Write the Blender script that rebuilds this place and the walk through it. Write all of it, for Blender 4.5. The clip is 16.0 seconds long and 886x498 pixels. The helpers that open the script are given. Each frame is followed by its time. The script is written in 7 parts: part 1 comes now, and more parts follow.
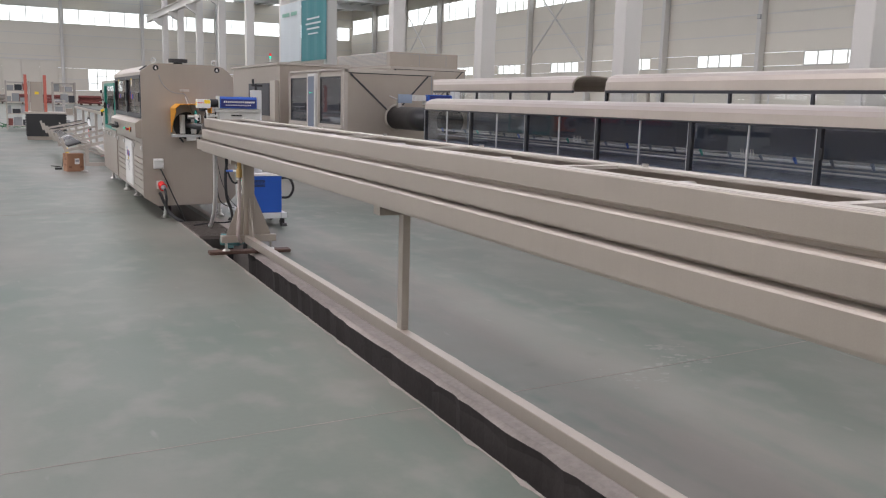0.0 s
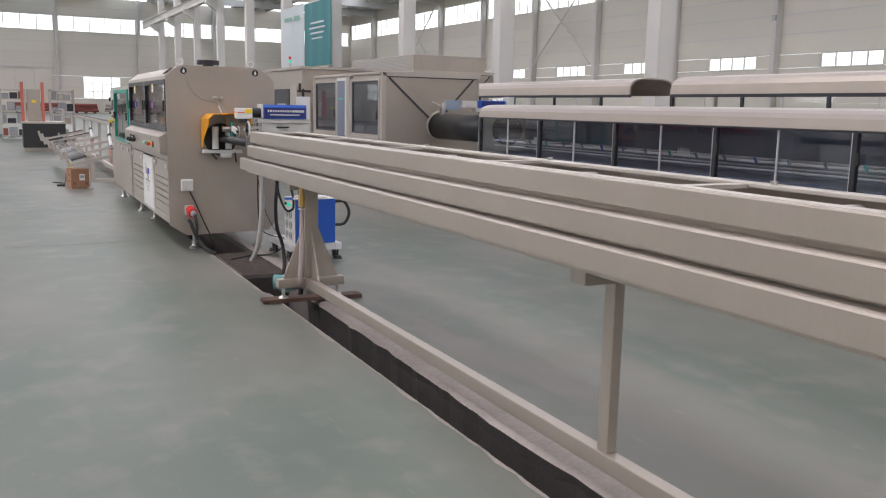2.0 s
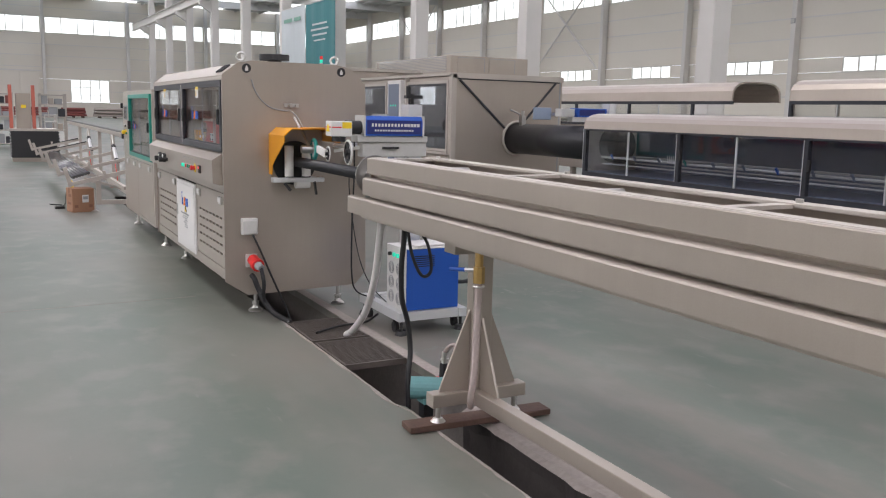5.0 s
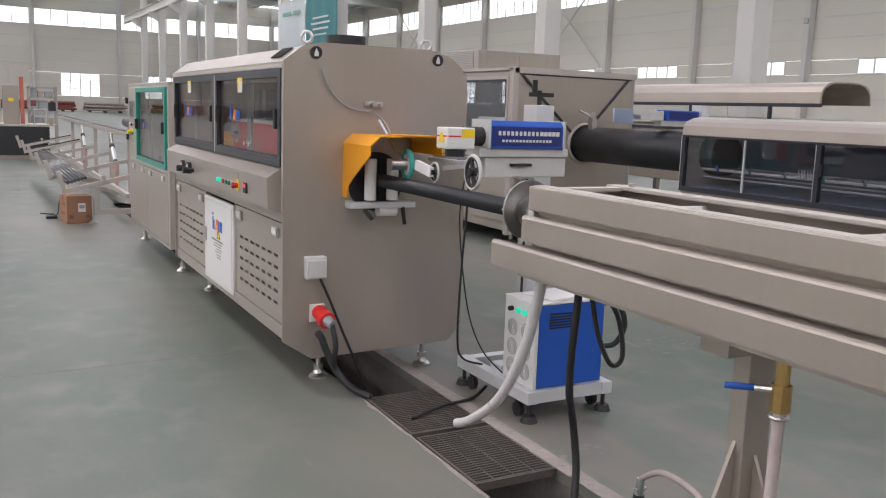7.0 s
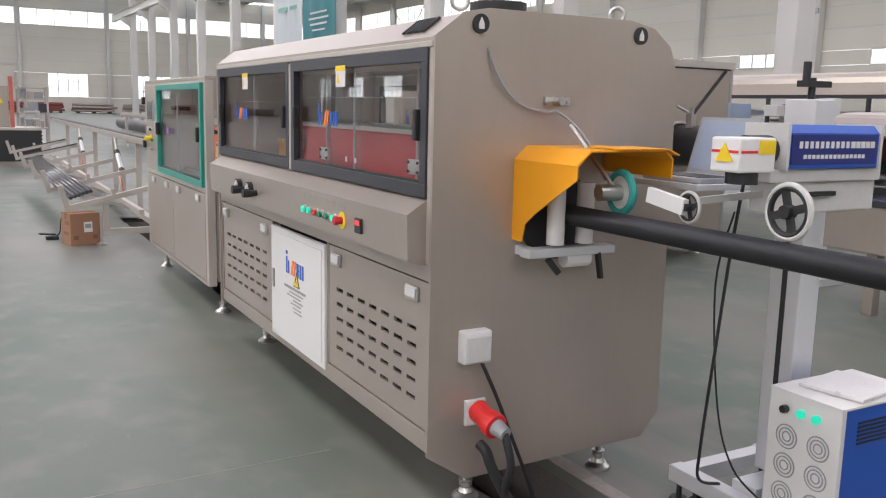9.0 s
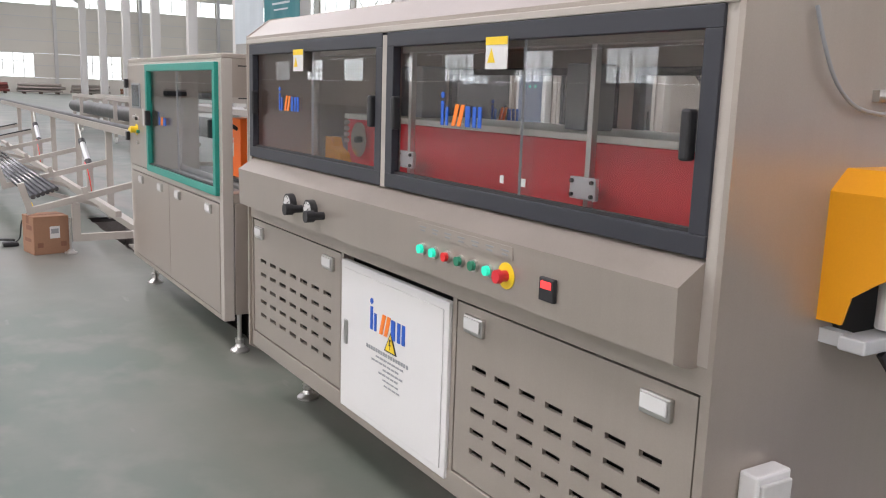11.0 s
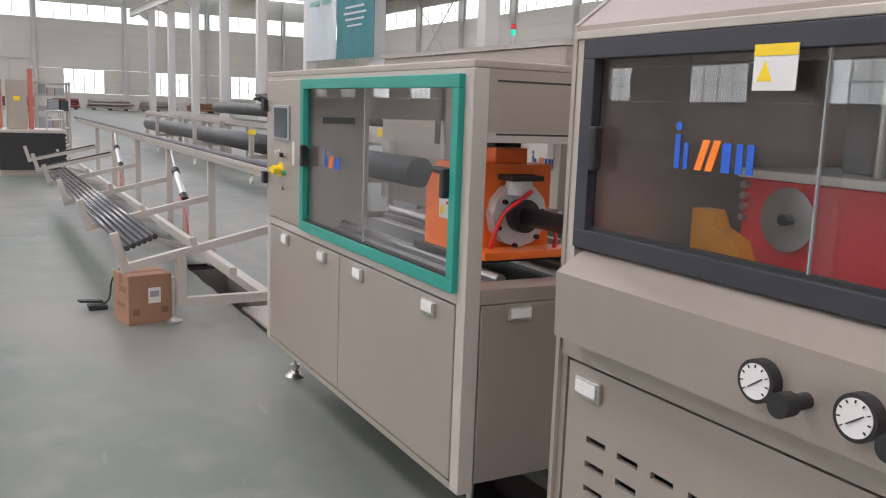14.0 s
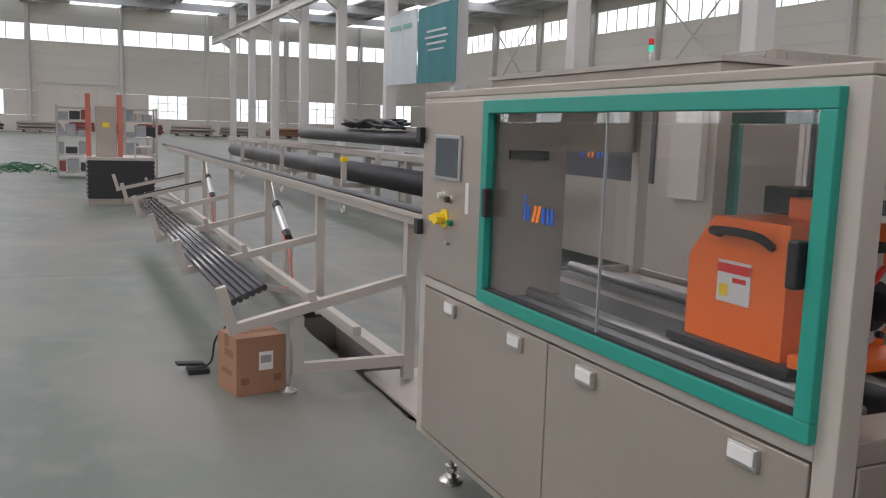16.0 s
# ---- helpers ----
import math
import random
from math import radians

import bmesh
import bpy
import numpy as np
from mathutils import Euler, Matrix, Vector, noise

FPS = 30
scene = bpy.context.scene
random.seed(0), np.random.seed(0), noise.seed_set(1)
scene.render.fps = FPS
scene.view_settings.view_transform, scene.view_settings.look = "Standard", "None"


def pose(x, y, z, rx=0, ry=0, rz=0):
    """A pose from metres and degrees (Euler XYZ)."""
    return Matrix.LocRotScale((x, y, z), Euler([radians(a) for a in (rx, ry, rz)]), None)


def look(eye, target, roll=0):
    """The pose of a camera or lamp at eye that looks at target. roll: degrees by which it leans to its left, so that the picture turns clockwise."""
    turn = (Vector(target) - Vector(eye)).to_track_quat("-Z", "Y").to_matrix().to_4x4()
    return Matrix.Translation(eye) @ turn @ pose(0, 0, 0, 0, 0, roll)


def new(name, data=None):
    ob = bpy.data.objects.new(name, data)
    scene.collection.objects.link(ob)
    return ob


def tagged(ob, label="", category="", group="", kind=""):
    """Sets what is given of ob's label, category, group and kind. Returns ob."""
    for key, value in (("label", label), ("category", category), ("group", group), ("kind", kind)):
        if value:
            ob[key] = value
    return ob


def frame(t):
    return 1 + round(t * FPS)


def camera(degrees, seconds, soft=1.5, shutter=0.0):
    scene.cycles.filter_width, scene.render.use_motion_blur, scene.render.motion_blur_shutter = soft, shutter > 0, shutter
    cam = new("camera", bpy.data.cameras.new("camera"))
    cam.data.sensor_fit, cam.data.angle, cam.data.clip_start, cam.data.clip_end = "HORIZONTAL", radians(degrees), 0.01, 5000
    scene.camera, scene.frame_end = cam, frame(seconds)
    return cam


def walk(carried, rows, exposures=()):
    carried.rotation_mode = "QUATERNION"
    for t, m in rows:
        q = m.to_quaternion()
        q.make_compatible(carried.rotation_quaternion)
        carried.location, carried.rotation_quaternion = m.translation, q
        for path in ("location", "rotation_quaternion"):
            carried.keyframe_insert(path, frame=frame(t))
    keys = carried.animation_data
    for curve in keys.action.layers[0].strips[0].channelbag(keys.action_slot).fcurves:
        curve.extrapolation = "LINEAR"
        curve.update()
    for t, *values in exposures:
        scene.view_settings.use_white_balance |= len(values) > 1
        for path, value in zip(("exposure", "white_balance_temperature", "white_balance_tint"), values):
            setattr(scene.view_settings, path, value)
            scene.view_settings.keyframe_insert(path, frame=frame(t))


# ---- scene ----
cam = camera(54.6, 16.0, soft=1.15)
PATH = [
    (0, (0.461, 0.591, 1.378), (1.417, 2.494, 1.016), 1.6),
    (0.5, (0.441, 1.021, 1.379), (1.405, 2.918, 1.013), 1.6),
    (1, (0.447, 1.477, 1.374), (1.410, 3.376, 1.008), 1.6),
    (1.5, (0.420, 1.916, 1.377), (1.387, 3.815, 1.017), 1.4),
    (2, (0.416, 2.354, 1.380), (1.383, 4.254, 1.031), 1.2),
    (2.5, (0.404, 2.779, 1.380), (1.377, 4.674, 1.026), 1.2),
    (3, (0.397, 3.201, 1.379), (1.369, 5.095, 1.017), 1.1),
    (3.5, (0.394, 3.624, 1.392), (1.369, 5.519, 1.037), 1.1),
    (4, (0.374, 4.041, 1.408), (1.358, 5.934, 1.066), 1.1),
    (6.5, (0.427, 6.138, 1.410), (1.440, 8.016, 1.074), 1.8),
    (7, (0.448, 6.563, 1.414), (1.467, 8.437, 1.072), 2.0),
    (7.5, (0.455, 6.984, 1.415), (1.471, 8.857, 1.064), 1.9),
    (8, (0.463, 7.403, 1.412), (1.479, 9.278, 1.065), 1.9),
    (8.5, (0.449, 7.807, 1.405), (1.476, 9.675, 1.055), 1.7),
    (9, (0.450, 8.191, 1.406), (1.489, 10.052, 1.056), 1.3),
    (9.2, (0.455, 8.338, 1.412), (1.503, 10.193, 1.064), 1.2),
    (11.3, (0.450, 9.707, 1.414), (1.588, 11.500, 1.017), 2.0),
    (11.5, (0.458, 9.833, 1.413), (1.593, 11.626, 1.009), 2.0),
    (12, (0.489, 10.161, 1.419), (1.619, 11.960, 1.026), 2.0),
    (12.5, (0.490, 10.505, 1.416), (1.602, 12.321, 1.047), 2.0),
    (13, (0.494, 10.858, 1.417), (1.575, 12.694, 1.061), 2.0),
    (13.5, (0.504, 11.209, 1.422), (1.553, 13.064, 1.068), 2.0),
    (14, (0.509, 11.546, 1.426), (1.529, 13.418, 1.078), 2.1),
    (14.5, (0.503, 11.857, 1.427), (1.487, 13.753, 1.104), 2.1),
    (15, (0.509, 12.147, 1.429), (1.461, 14.061, 1.118), 1.8),
    (15.5, (0.501, 12.409, 1.430), (1.409, 14.346, 1.128), 1.7),
    (16, (0.514, 12.681, 1.431), (1.377, 14.639, 1.135), 1.8),
]
walk(cam, [(t, look(eye, target, roll)) for t, eye, target, roll in PATH],
     exposures=[(0.0, -0.10), (4.0, -0.06), (7.0, -0.10), (9.0, 0.06), (11.5, 0.16), (13.0, 0.17), (14.5, -0.12), (16.0, -0.42)])

# ---- world and light ----
world = bpy.data.worlds.new("world")
scene.world = world
world.use_nodes = True
wn = world.node_tree.nodes
sky = wn.new("ShaderNodeTexSky")
sky.sky_type = "NISHITA"
sky.sun_disc = False
sky.sun_elevation = radians(50)
sky.sun_rotation = radians(250)
wn["Background"].inputs["Strength"].default_value = 0.1
world.node_tree.links.new(sky.outputs["Color"], wn["Background"].inputs["Color"])

SUN_AT = (-30, 30, 60)


def sun_lamp():
    lamp = bpy.data.lights.new("sun", "SUN")
    lamp.energy, lamp.angle, lamp.color = 1.0, radians(12), (1.0, 0.96, 0.9)
    ob = new("sun", lamp)
    ob.matrix_world = look(SUN_AT, (0, 0, 0))
    return ob


sun_lamp()


def opening_light(name, eye, target, wide, tall, watts, color):
    """An area lamp in an opening of the hall: the sky's light through it."""
    lamp = bpy.data.lights.new(name, "AREA")
    lamp.shape, lamp.size, lamp.size_y, lamp.energy, lamp.color = "RECTANGLE", wide, tall, watts, color
    ob = new(name, lamp)
    ob.matrix_world = look(eye, target)
    return ob


TURN = Matrix.Rotation(radians(1.15), 4, "Z")     # the hall stands slightly askew to the machine lines
SKY_X = (-24.0, -14.0, -4.0, 6.0, 16.0, 26.0, 36.0)     # assumed roof light strips, none of them in view
ROOF = 13.2
for sx, watts in zip(SKY_X, (4000, 4000, 3900, 2900, 2600, 2000, 1600)):
    # rotated so that the long side runs along the hall
    lamp = opening_light("assumed_skylight_lamp", (sx, 43, ROOF - 0.02), (sx, 43, 0), 5.0, 118.0, watts, (1.0, 0.905, 0.985))
    lamp.matrix_world = TURN @ lamp.matrix_world
opening_light("window_lamp", (-30.7, 40, 3.2), (10, 40, 1.2), 2.6, 110.0, 3000, (0.98, 0.955, 1.0)).matrix_world = TURN @ pose(-30.5, 40, 3.0, 90, 0, -90) @ pose(0, 0, 0, 0, 0, 90)

# added fill light for the machine ends, set at the unseen south wall
opening_light("south_fill_lamp", (7, -18.5, 10.1), (7, 10, 8), 70.0, 1.7, 550, (0.98, 0.955, 1.0))

# ---- materials ----


def mat(name, color, rough=0.5, metal=0.0, grain=0.06, grain_scale=60.0, blotch=0.08, blotch_scale=1.5, bump=0.02, bump_scale=120.0, spec=0.5, vary=0.0, streak=0.0):
    """Painted or plain surface: base colour with fine grain, slow blotches and relief."""
    m = bpy.data.materials.new(name)
    m.use_nodes = True
    nt = m.node_tree
    n, ln = nt.nodes, nt.links
    b = n["Principled BSDF"]
    b.inputs["Roughness"].default_value = rough
    b.inputs["Metallic"].default_value = metal
    b.inputs["Specular IOR Level"].default_value = spec
    co = n.new("ShaderNodeTexCoord")
    fine = n.new("ShaderNodeTexNoise")
    fine.inputs["Scale"].default_value = grain_scale
    fine.inputs["Detail"].default_value = 3
    slow = n.new("ShaderNodeTexNoise")
    slow.inputs["Scale"].default_value = blotch_scale
    slow.inputs["Detail"].default_value = 5
    geo = n.new("ShaderNodeNewGeometry")
    ln.new(geo.outputs["Position"], fine.inputs["Vector"])
    ln.new(geo.outputs["Position"], slow.inputs["Vector"])
    add = n.new("ShaderNodeMath")
    add.operation = "MULTIPLY_ADD"
    ln.new(fine.outputs["Fac"], add.inputs[0])
    add.inputs[1].default_value = grain * 2
    add.inputs[2].default_value = 1.0 - grain - blotch
    add2 = n.new("ShaderNodeMath")
    add2.operation = "MULTIPLY_ADD"
    ln.new(slow.outputs["Fac"], add2.inputs[0])
    add2.inputs[1].default_value = blotch * 2
    ln.new(add.outputs[0], add2.inputs[2])
    last = add2
    if streak:
        stretch = n.new("ShaderNodeMapping")
        stretch.inputs["Scale"].default_value = (14.0, 14.0, 0.8)
        ln.new(geo.outputs["Position"], stretch.inputs["Vector"])
        lines = n.new("ShaderNodeTexNoise")
        lines.inputs["Scale"].default_value = 3.0
        lines.inputs["Detail"].default_value = 6
        ln.new(stretch.outputs["Vector"], lines.inputs["Vector"])
        st = n.new("ShaderNodeMath")
        st.operation = "MULTIPLY_ADD"
        ln.new(lines.outputs["Fac"], st.inputs[0])
        st.inputs[1].default_value = streak * 2
        less = n.new("ShaderNodeMath")
        less.operation = "SUBTRACT"
        ln.new(add2.outputs[0], less.inputs[0])
        less.inputs[1].default_value = streak
        ln.new(less.outputs[0], st.inputs[2])
        last = add2 = st
    if vary:
        info = n.new("ShaderNodeObjectInfo")
        v = n.new("ShaderNodeMath")
        v.operation = "MULTIPLY_ADD"
        ln.new(info.outputs["Random"], v.inputs[0])
        v.inputs[1].default_value = vary
        ln.new(add2.outputs[0], v.inputs[2])
        last = v
    mix = n.new("ShaderNodeVectorMath")
    mix.operation = "SCALE"
    mix.inputs[0].default_value = color
    ln.new(last.outputs[0], mix.inputs["Scale"])
    ln.new(mix.outputs["Vector"], b.inputs["Base Color"])
    rr = n.new("ShaderNodeMath")
    rr.operation = "MULTIPLY_ADD"
    ln.new(slow.outputs["Fac"], rr.inputs[0])
    rr.inputs[1].default_value = 0.16
    rr.inputs[2].default_value = max(rough - 0.08, 0.02)
    ln.new(rr.outputs[0], b.inputs["Roughness"])
    if bump:
        bn = n.new("ShaderNodeTexNoise")
        bn.inputs["Scale"].default_value = bump_scale
        ln.new(geo.outputs["Position"], bn.inputs["Vector"])
        bp = n.new("ShaderNodeBump")
        bp.inputs["Strength"].default_value = bump
        bp.inputs["Distance"].default_value = 0.01
        ln.new(bn.outputs["Fac"], bp.inputs["Height"])
        ln.new(bp.outputs["Normal"], b.inputs["Normal"])
    return m


def floor_material():
    """Worn grey-green epoxy floor: dusty pale patches, scuffs, darker stains."""
    m = mat("epoxy_floor", (0.132, 0.153, 0.128), 0.45, 0, 0.06, 30, 0.0, 1, 0.02, 40, 0.5)
    nt = m.node_tree
    n, ln = nt.nodes, nt.links
    b = n["Principled BSDF"]
    geo = n.new("ShaderNodeNewGeometry")

    def noise_of(scale, detail, stretch=(1, 1, 1)):
        mp = n.new("ShaderNodeMapping")
        mp.inputs["Scale"].default_value = stretch
        ln.new(geo.outputs["Position"], mp.inputs["Vector"])
        t = n.new("ShaderNodeTexNoise")
        t.inputs["Scale"].default_value = scale
        t.inputs["Detail"].default_value = detail
        ln.new(mp.outputs["Vector"], t.inputs["Vector"])
        return t

    def ramp(src, lo, hi):
        r = n.new("ShaderNodeMapRange")
        r.inputs["From Min"].default_value, r.inputs["From Max"].default_value = lo, hi
        ln.new(src, r.inputs["Value"])
        return r

    old = b.inputs["Base Color"].links[0].from_socket
    tealed = n.new("ShaderNodeMix")
    tealed.data_type = "RGBA"
    ln.new(ramp(noise_of(0.9, 4, (1.0, 0.45, 1)).outputs["Fac"], 0.45, 0.62).outputs[0], tealed.inputs["Factor"])
    ln.new(old, tealed.inputs["A"])
    tealed.inputs["B"].default_value = (0.106, 0.138, 0.114, 1)
    old = tealed.outputs["Result"]
    dust = n.new("ShaderNodeMix")
    dust.data_type = "RGBA"
    ln.new(ramp(noise_of(0.55, 6, (1.3, 0.6, 1)).outputs["Fac"], 0.46, 0.66).outputs[0], dust.inputs["Factor"])
    ln.new(old, dust.inputs["A"])
    dust.inputs["B"].default_value = (0.186, 0.182, 0.158, 1)
    stain = n.new("ShaderNodeMix")
    stain.data_type = "RGBA"
    ln.new(ramp(noise_of(2.2, 8).outputs["Fac"], 0.66, 0.80).outputs[0], stain.inputs["Factor"])
    ln.new(dust.outputs["Result"], stain.inputs["A"])
    stain.inputs["B"].default_value = (0.120, 0.131, 0.112, 1)
    wear = n.new("ShaderNodeMix")
    wear.data_type = "RGBA"
    ln.new(ramp(noise_of(5.0, 9, (2.5, 0.5, 1)).outputs["Fac"], 0.68, 0.86).outputs[0], wear.inputs["Factor"])
    ln.new(stain.outputs["Result"], wear.inputs["A"])
    wear.inputs["B"].default_value = (0.280, 0.272, 0.252, 1)
    # small mottling, and brown smears trodden along the machine line
    mott = n.new("ShaderNodeMix")
    mott.data_type = "RGBA"
    ln.new(ramp(noise_of(3.6, 10, (1.0, 0.8, 1)).outputs["Fac"], 0.50, 0.68).outputs[0], mott.inputs["Factor"])
    ln.new(wear.outputs["Result"], mott.inputs["A"])
    mott.inputs["B"].default_value = (0.174, 0.181, 0.157, 1)
    dots = n.new("ShaderNodeMix")
    dots.data_type = "RGBA"
    ln.new(ramp(noise_of(11.0, 3, (1.0, 1.3, 1)).outputs["Fac"], 0.735, 0.80).outputs[0], dots.inputs["Factor"])
    ln.new(mott.outputs["Result"], dots.inputs["A"])
    dots.inputs["B"].default_value = (0.138, 0.138, 0.124, 1)
    xyz = n.new("ShaderNodeSeparateXYZ")
    ln.new(geo.outputs["Position"], xyz.inputs[0])
    band = n.new("ShaderNodeMath")
    band.operation = "MULTIPLY"
    off = n.new("ShaderNodeMath")
    off.operation = "SUBTRACT"
    ln.new(xyz.outputs["X"], off.inputs[0])
    off.inputs[1].default_value = 2.75
    away = n.new("ShaderNodeMath")
    away.operation = "ABSOLUTE"
    ln.new(off.outputs[0], away.inputs[0])
    ln.new(ramp(away.outputs[0], 1.3, 0.25).outputs[0], band.inputs[0])
    ln.new(ramp(noise_of(1.6, 7, (2.2, 0.35, 1)).outputs["Fac"], 0.42, 0.62).outputs[0], band.inputs[1])
    soft_band = n.new("ShaderNodeMath")
    soft_band.operation = "MULTIPLY"
    ln.new(band.outputs[0], soft_band.inputs[0])
    soft_band.inputs[1].default_value = 0.7
    smear = n.new("ShaderNodeMix")
    smear.data_type = "RGBA"
    ln.new(soft_band.outputs[0], smear.inputs["Factor"])
    ln.new(dots.outputs["Result"], smear.inputs["A"])
    smear.inputs["B"].default_value = (0.210, 0.182, 0.160, 1)
    ln.new(smear.outputs["Result"], b.inputs["Base Color"])
    return m


def glass_material(name, tint, gloss=0.02, boost=1.0):
    m = bpy.data.materials.new(name)
    m.use_nodes = True
    n, ln = m.node_tree.nodes, m.node_tree.links
    n.remove(n["Principled BSDF"])
    tr = n.new("ShaderNodeBsdfTransparent")
    tr.inputs["Color"].default_value = (*tint, 1)
    gl = n.new("ShaderNodeBsdfGlossy")
    gl.inputs["Roughness"].default_value = gloss
    fr = n.new("ShaderNodeLayerWeight")
    fr.inputs["Blend"].default_value = 0.5
    pw = n.new("ShaderNodeMath")
    pw.operation = "POWER"
    pw.inputs[1].default_value = 4.0
    ln.new(fr.outputs["Facing"], pw.inputs[0])
    k = n.new("ShaderNodeMath")
    k.operation = "MULTIPLY_ADD"
    k.use_clamp = True
    k.inputs[1].default_value = 0.45
    k.inputs[2].default_value = 0.04 * boost
    ln.new(pw.outputs[0], k.inputs[0])
    mx = n.new("ShaderNodeMixShader")
    ln.new(k.outputs[0], mx.inputs[0])
    ln.new(tr.outputs[0], mx.inputs[1])
    ln.new(gl.outputs[0], mx.inputs[2])
    ln.new(mx.outputs[0], n["Material Output"].inputs["Surface"])
    return m


def glow(name, color, strength):
    m = bpy.data.materials.new(name)
    m.use_nodes = True
    b = m.node_tree.nodes["Principled BSDF"]
    b.inputs["Base Color"].default_value = (*color, 1)
    b.inputs["Emission Color"].default_value = (*color, 1)
    b.inputs["Emission Strength"].default_value = strength
    return m


PAINT = mat("warm_grey_paint", (0.405, 0.357, 0.310), 0.33, 0.5, 0.05, 260, 0.10, 2.2, 0.02, 350, 0.5, 0.0, 0.03)
PAINT2 = mat("light_grey_paint", (0.45, 0.41, 0.365), 0.42, 0.1, 0.04, 260, 0.10, 2.5, 0.015, 350, 0.5, 0.0, 0.02)
# black that puts the shade of gaps, slots and cabinet insides into colour
GAPSHADE = mat("gap_shade", (0.03, 0.03, 0.03), 0.7)
FLOOR = floor_material()
CONCRETE = mat("trench_concrete", (0.33, 0.292, 0.268), 0.85, 0, 0.2, 40, 0.3, 2.5, 0.4, 30)
GRATING = mat("dark_rusty_grating", (0.13, 0.112, 0.10), 0.5, 0.3, 0.15, 60, 0.3, 8)
DUST = mat("plaster_dust", (0.27, 0.275, 0.25), 0.9, 0, 0.15, 80, 0.2, 6)
PIT = mat("near_black_trench", (0.042, 0.036, 0.034), 0.8, 0, 0.2, 30, 0.4, 3, 0.3, 25)
BLACKFRAME = mat("charcoal_frame_paint", (0.028, 0.030, 0.039), 0.45, 0, 0.05, 200, 0.1, 2)
GREEN = mat("teal_green_paint", (0.015, 0.27, 0.21), 0.4, 0, 0.04, 200, 0.08, 2)
ORANGE = mat("orange_paint", (0.92, 0.175, 0.022), 0.38, 0, 0.04, 200, 0.08, 2)
HOOD = mat("yellow_orange_paint", (0.85, 0.36, 0.01), 0.38, 0, 0.04, 200, 0.08, 2)
RED = mat("deep_red_paint", (0.60, 0.022, 0.034), 0.36, 0, 0.03, 200, 0.04, 2)
REDPLUG = mat("red_plastic", (0.75, 0.03, 0.03), 0.35)
WHITE = mat("white_paint", (0.70, 0.69, 0.675), 0.4, 0, 0.02, 200, 0.04, 2)
CREAM = mat("cream_edge_paint", (0.76, 0.73, 0.67), 0.45)
BLUE = mat("blue_paint", (0.012, 0.085, 0.42), 0.4, 0, 0.04, 200, 0.1, 3)
NAVY = mat("navy_print", (0.012, 0.022, 0.16), 0.5)
PRINTBLUE = mat("blue_print", (0.015, 0.10, 0.50), 0.5)
PRINTORANGE = mat("orange_print", (0.9, 0.22, 0.02), 0.5)
YELLOW = mat("yellow_print", (0.85, 0.60, 0.02), 0.45)
BLACK = mat("black_rubber", (0.018, 0.018, 0.02), 0.5, 0, 0.1, 200, 0.1, 3)
RACKPIPE = mat("shiny_black_pipe", (0.05, 0.051, 0.056), 0.16, 0, 0.05, 100, 0.1, 3, 0.02, 120, 0.9)
PIPE = mat("black_pe_pipe", (0.016, 0.017, 0.02), 0.40, 0, 0.05, 100, 0.1, 3)
STEEL = mat("brushed_steel", (0.58, 0.57, 0.55), 0.32, 1.0, 0.06, 200, 0.1, 5)
BLADE = mat("polished_blade_steel", (0.86, 0.86, 0.85), 0.24, 1.0, 0.04, 150, 0.05, 3)
ALU = mat("aluminium_profile", (0.66, 0.67, 0.68), 0.4, 0.35, 0.04, 200, 0.06, 3)
DIRTYCONC = mat("dirty_concrete", (0.17, 0.152, 0.14), 0.85, 0, 0.2, 40, 0.3, 3, 0.3, 30)
DULLSTEEL = mat("dull_steel", (0.36, 0.355, 0.35), 0.36, 1.0, 0.1, 120, 0.2, 9)
OLDRED = mat("faded_red_paint", (0.50, 0.13, 0.09), 0.5, 0, 0.05, 100, 0.15, 3)
BANNERGREEN = mat("pale_green_print", (0.22, 0.42, 0.34), 0.7)
BRASS = mat("brass", (0.60, 0.40, 0.16), 0.3, 1.0)
CARTON = mat("cardboard", (0.31, 0.165, 0.098), 0.8, 0, 0.08, 90, 0.12, 4, 0.1, 60)
CARDPRINT = mat("brown_print", (0.22, 0.10, 0.06), 0.8)
WOODB = mat("oily_board", (0.10, 0.055, 0.04), 0.7, 0, 0.2, 40, 0.25, 6, 0.2, 60)
HOSE = mat("milky_hose", (0.66, 0.64, 0.64), 0.3, 0, 0.1, 60, 0.1, 10)
PINKHOSE = mat("pinkish_hose", (0.48, 0.40, 0.38), 0.25, 0, 0.1, 60, 0.1, 10)
WALLP = mat("cream_wall_panel", (0.69, 0.65, 0.575), 0.55, 0, 0.02, 20, 0.05, 0.25, 0.0, 10, 0.4, 0.05)
GIRT = mat("white_steel", (0.64, 0.62, 0.59), 0.5, 0, 0.02, 40, 0.06, 0.6)
ROOFM = mat("roof_sheet", (0.58, 0.59, 0.59), 0.6, 0, 0.03, 20, 0.06, 0.5, 0.0)
TEAL = mat("teal_banner_cloth", (0.05, 0.20, 0.22), 0.7, 0, 0.04, 20, 0.1, 0.6)
PALE = mat("pale_banner_cloth", (0.55, 0.60, 0.62), 0.7, 0, 0.04, 20, 0.05, 0.6)
GREENNET = mat("green_net", (0.03, 0.13, 0.06), 0.9, 0, 0.2, 30, 0.2, 6)
PUMPTEAL = mat("dusty_teal_cast_paint", (0.13, 0.30, 0.31), 0.55, 0, 0.08, 60, 0.1, 3)
TEALROLL = mat("teal_rubber", (0.04, 0.33, 0.29), 0.45)
GREY = mat("grey_plastic", (0.30, 0.31, 0.32), 0.45)
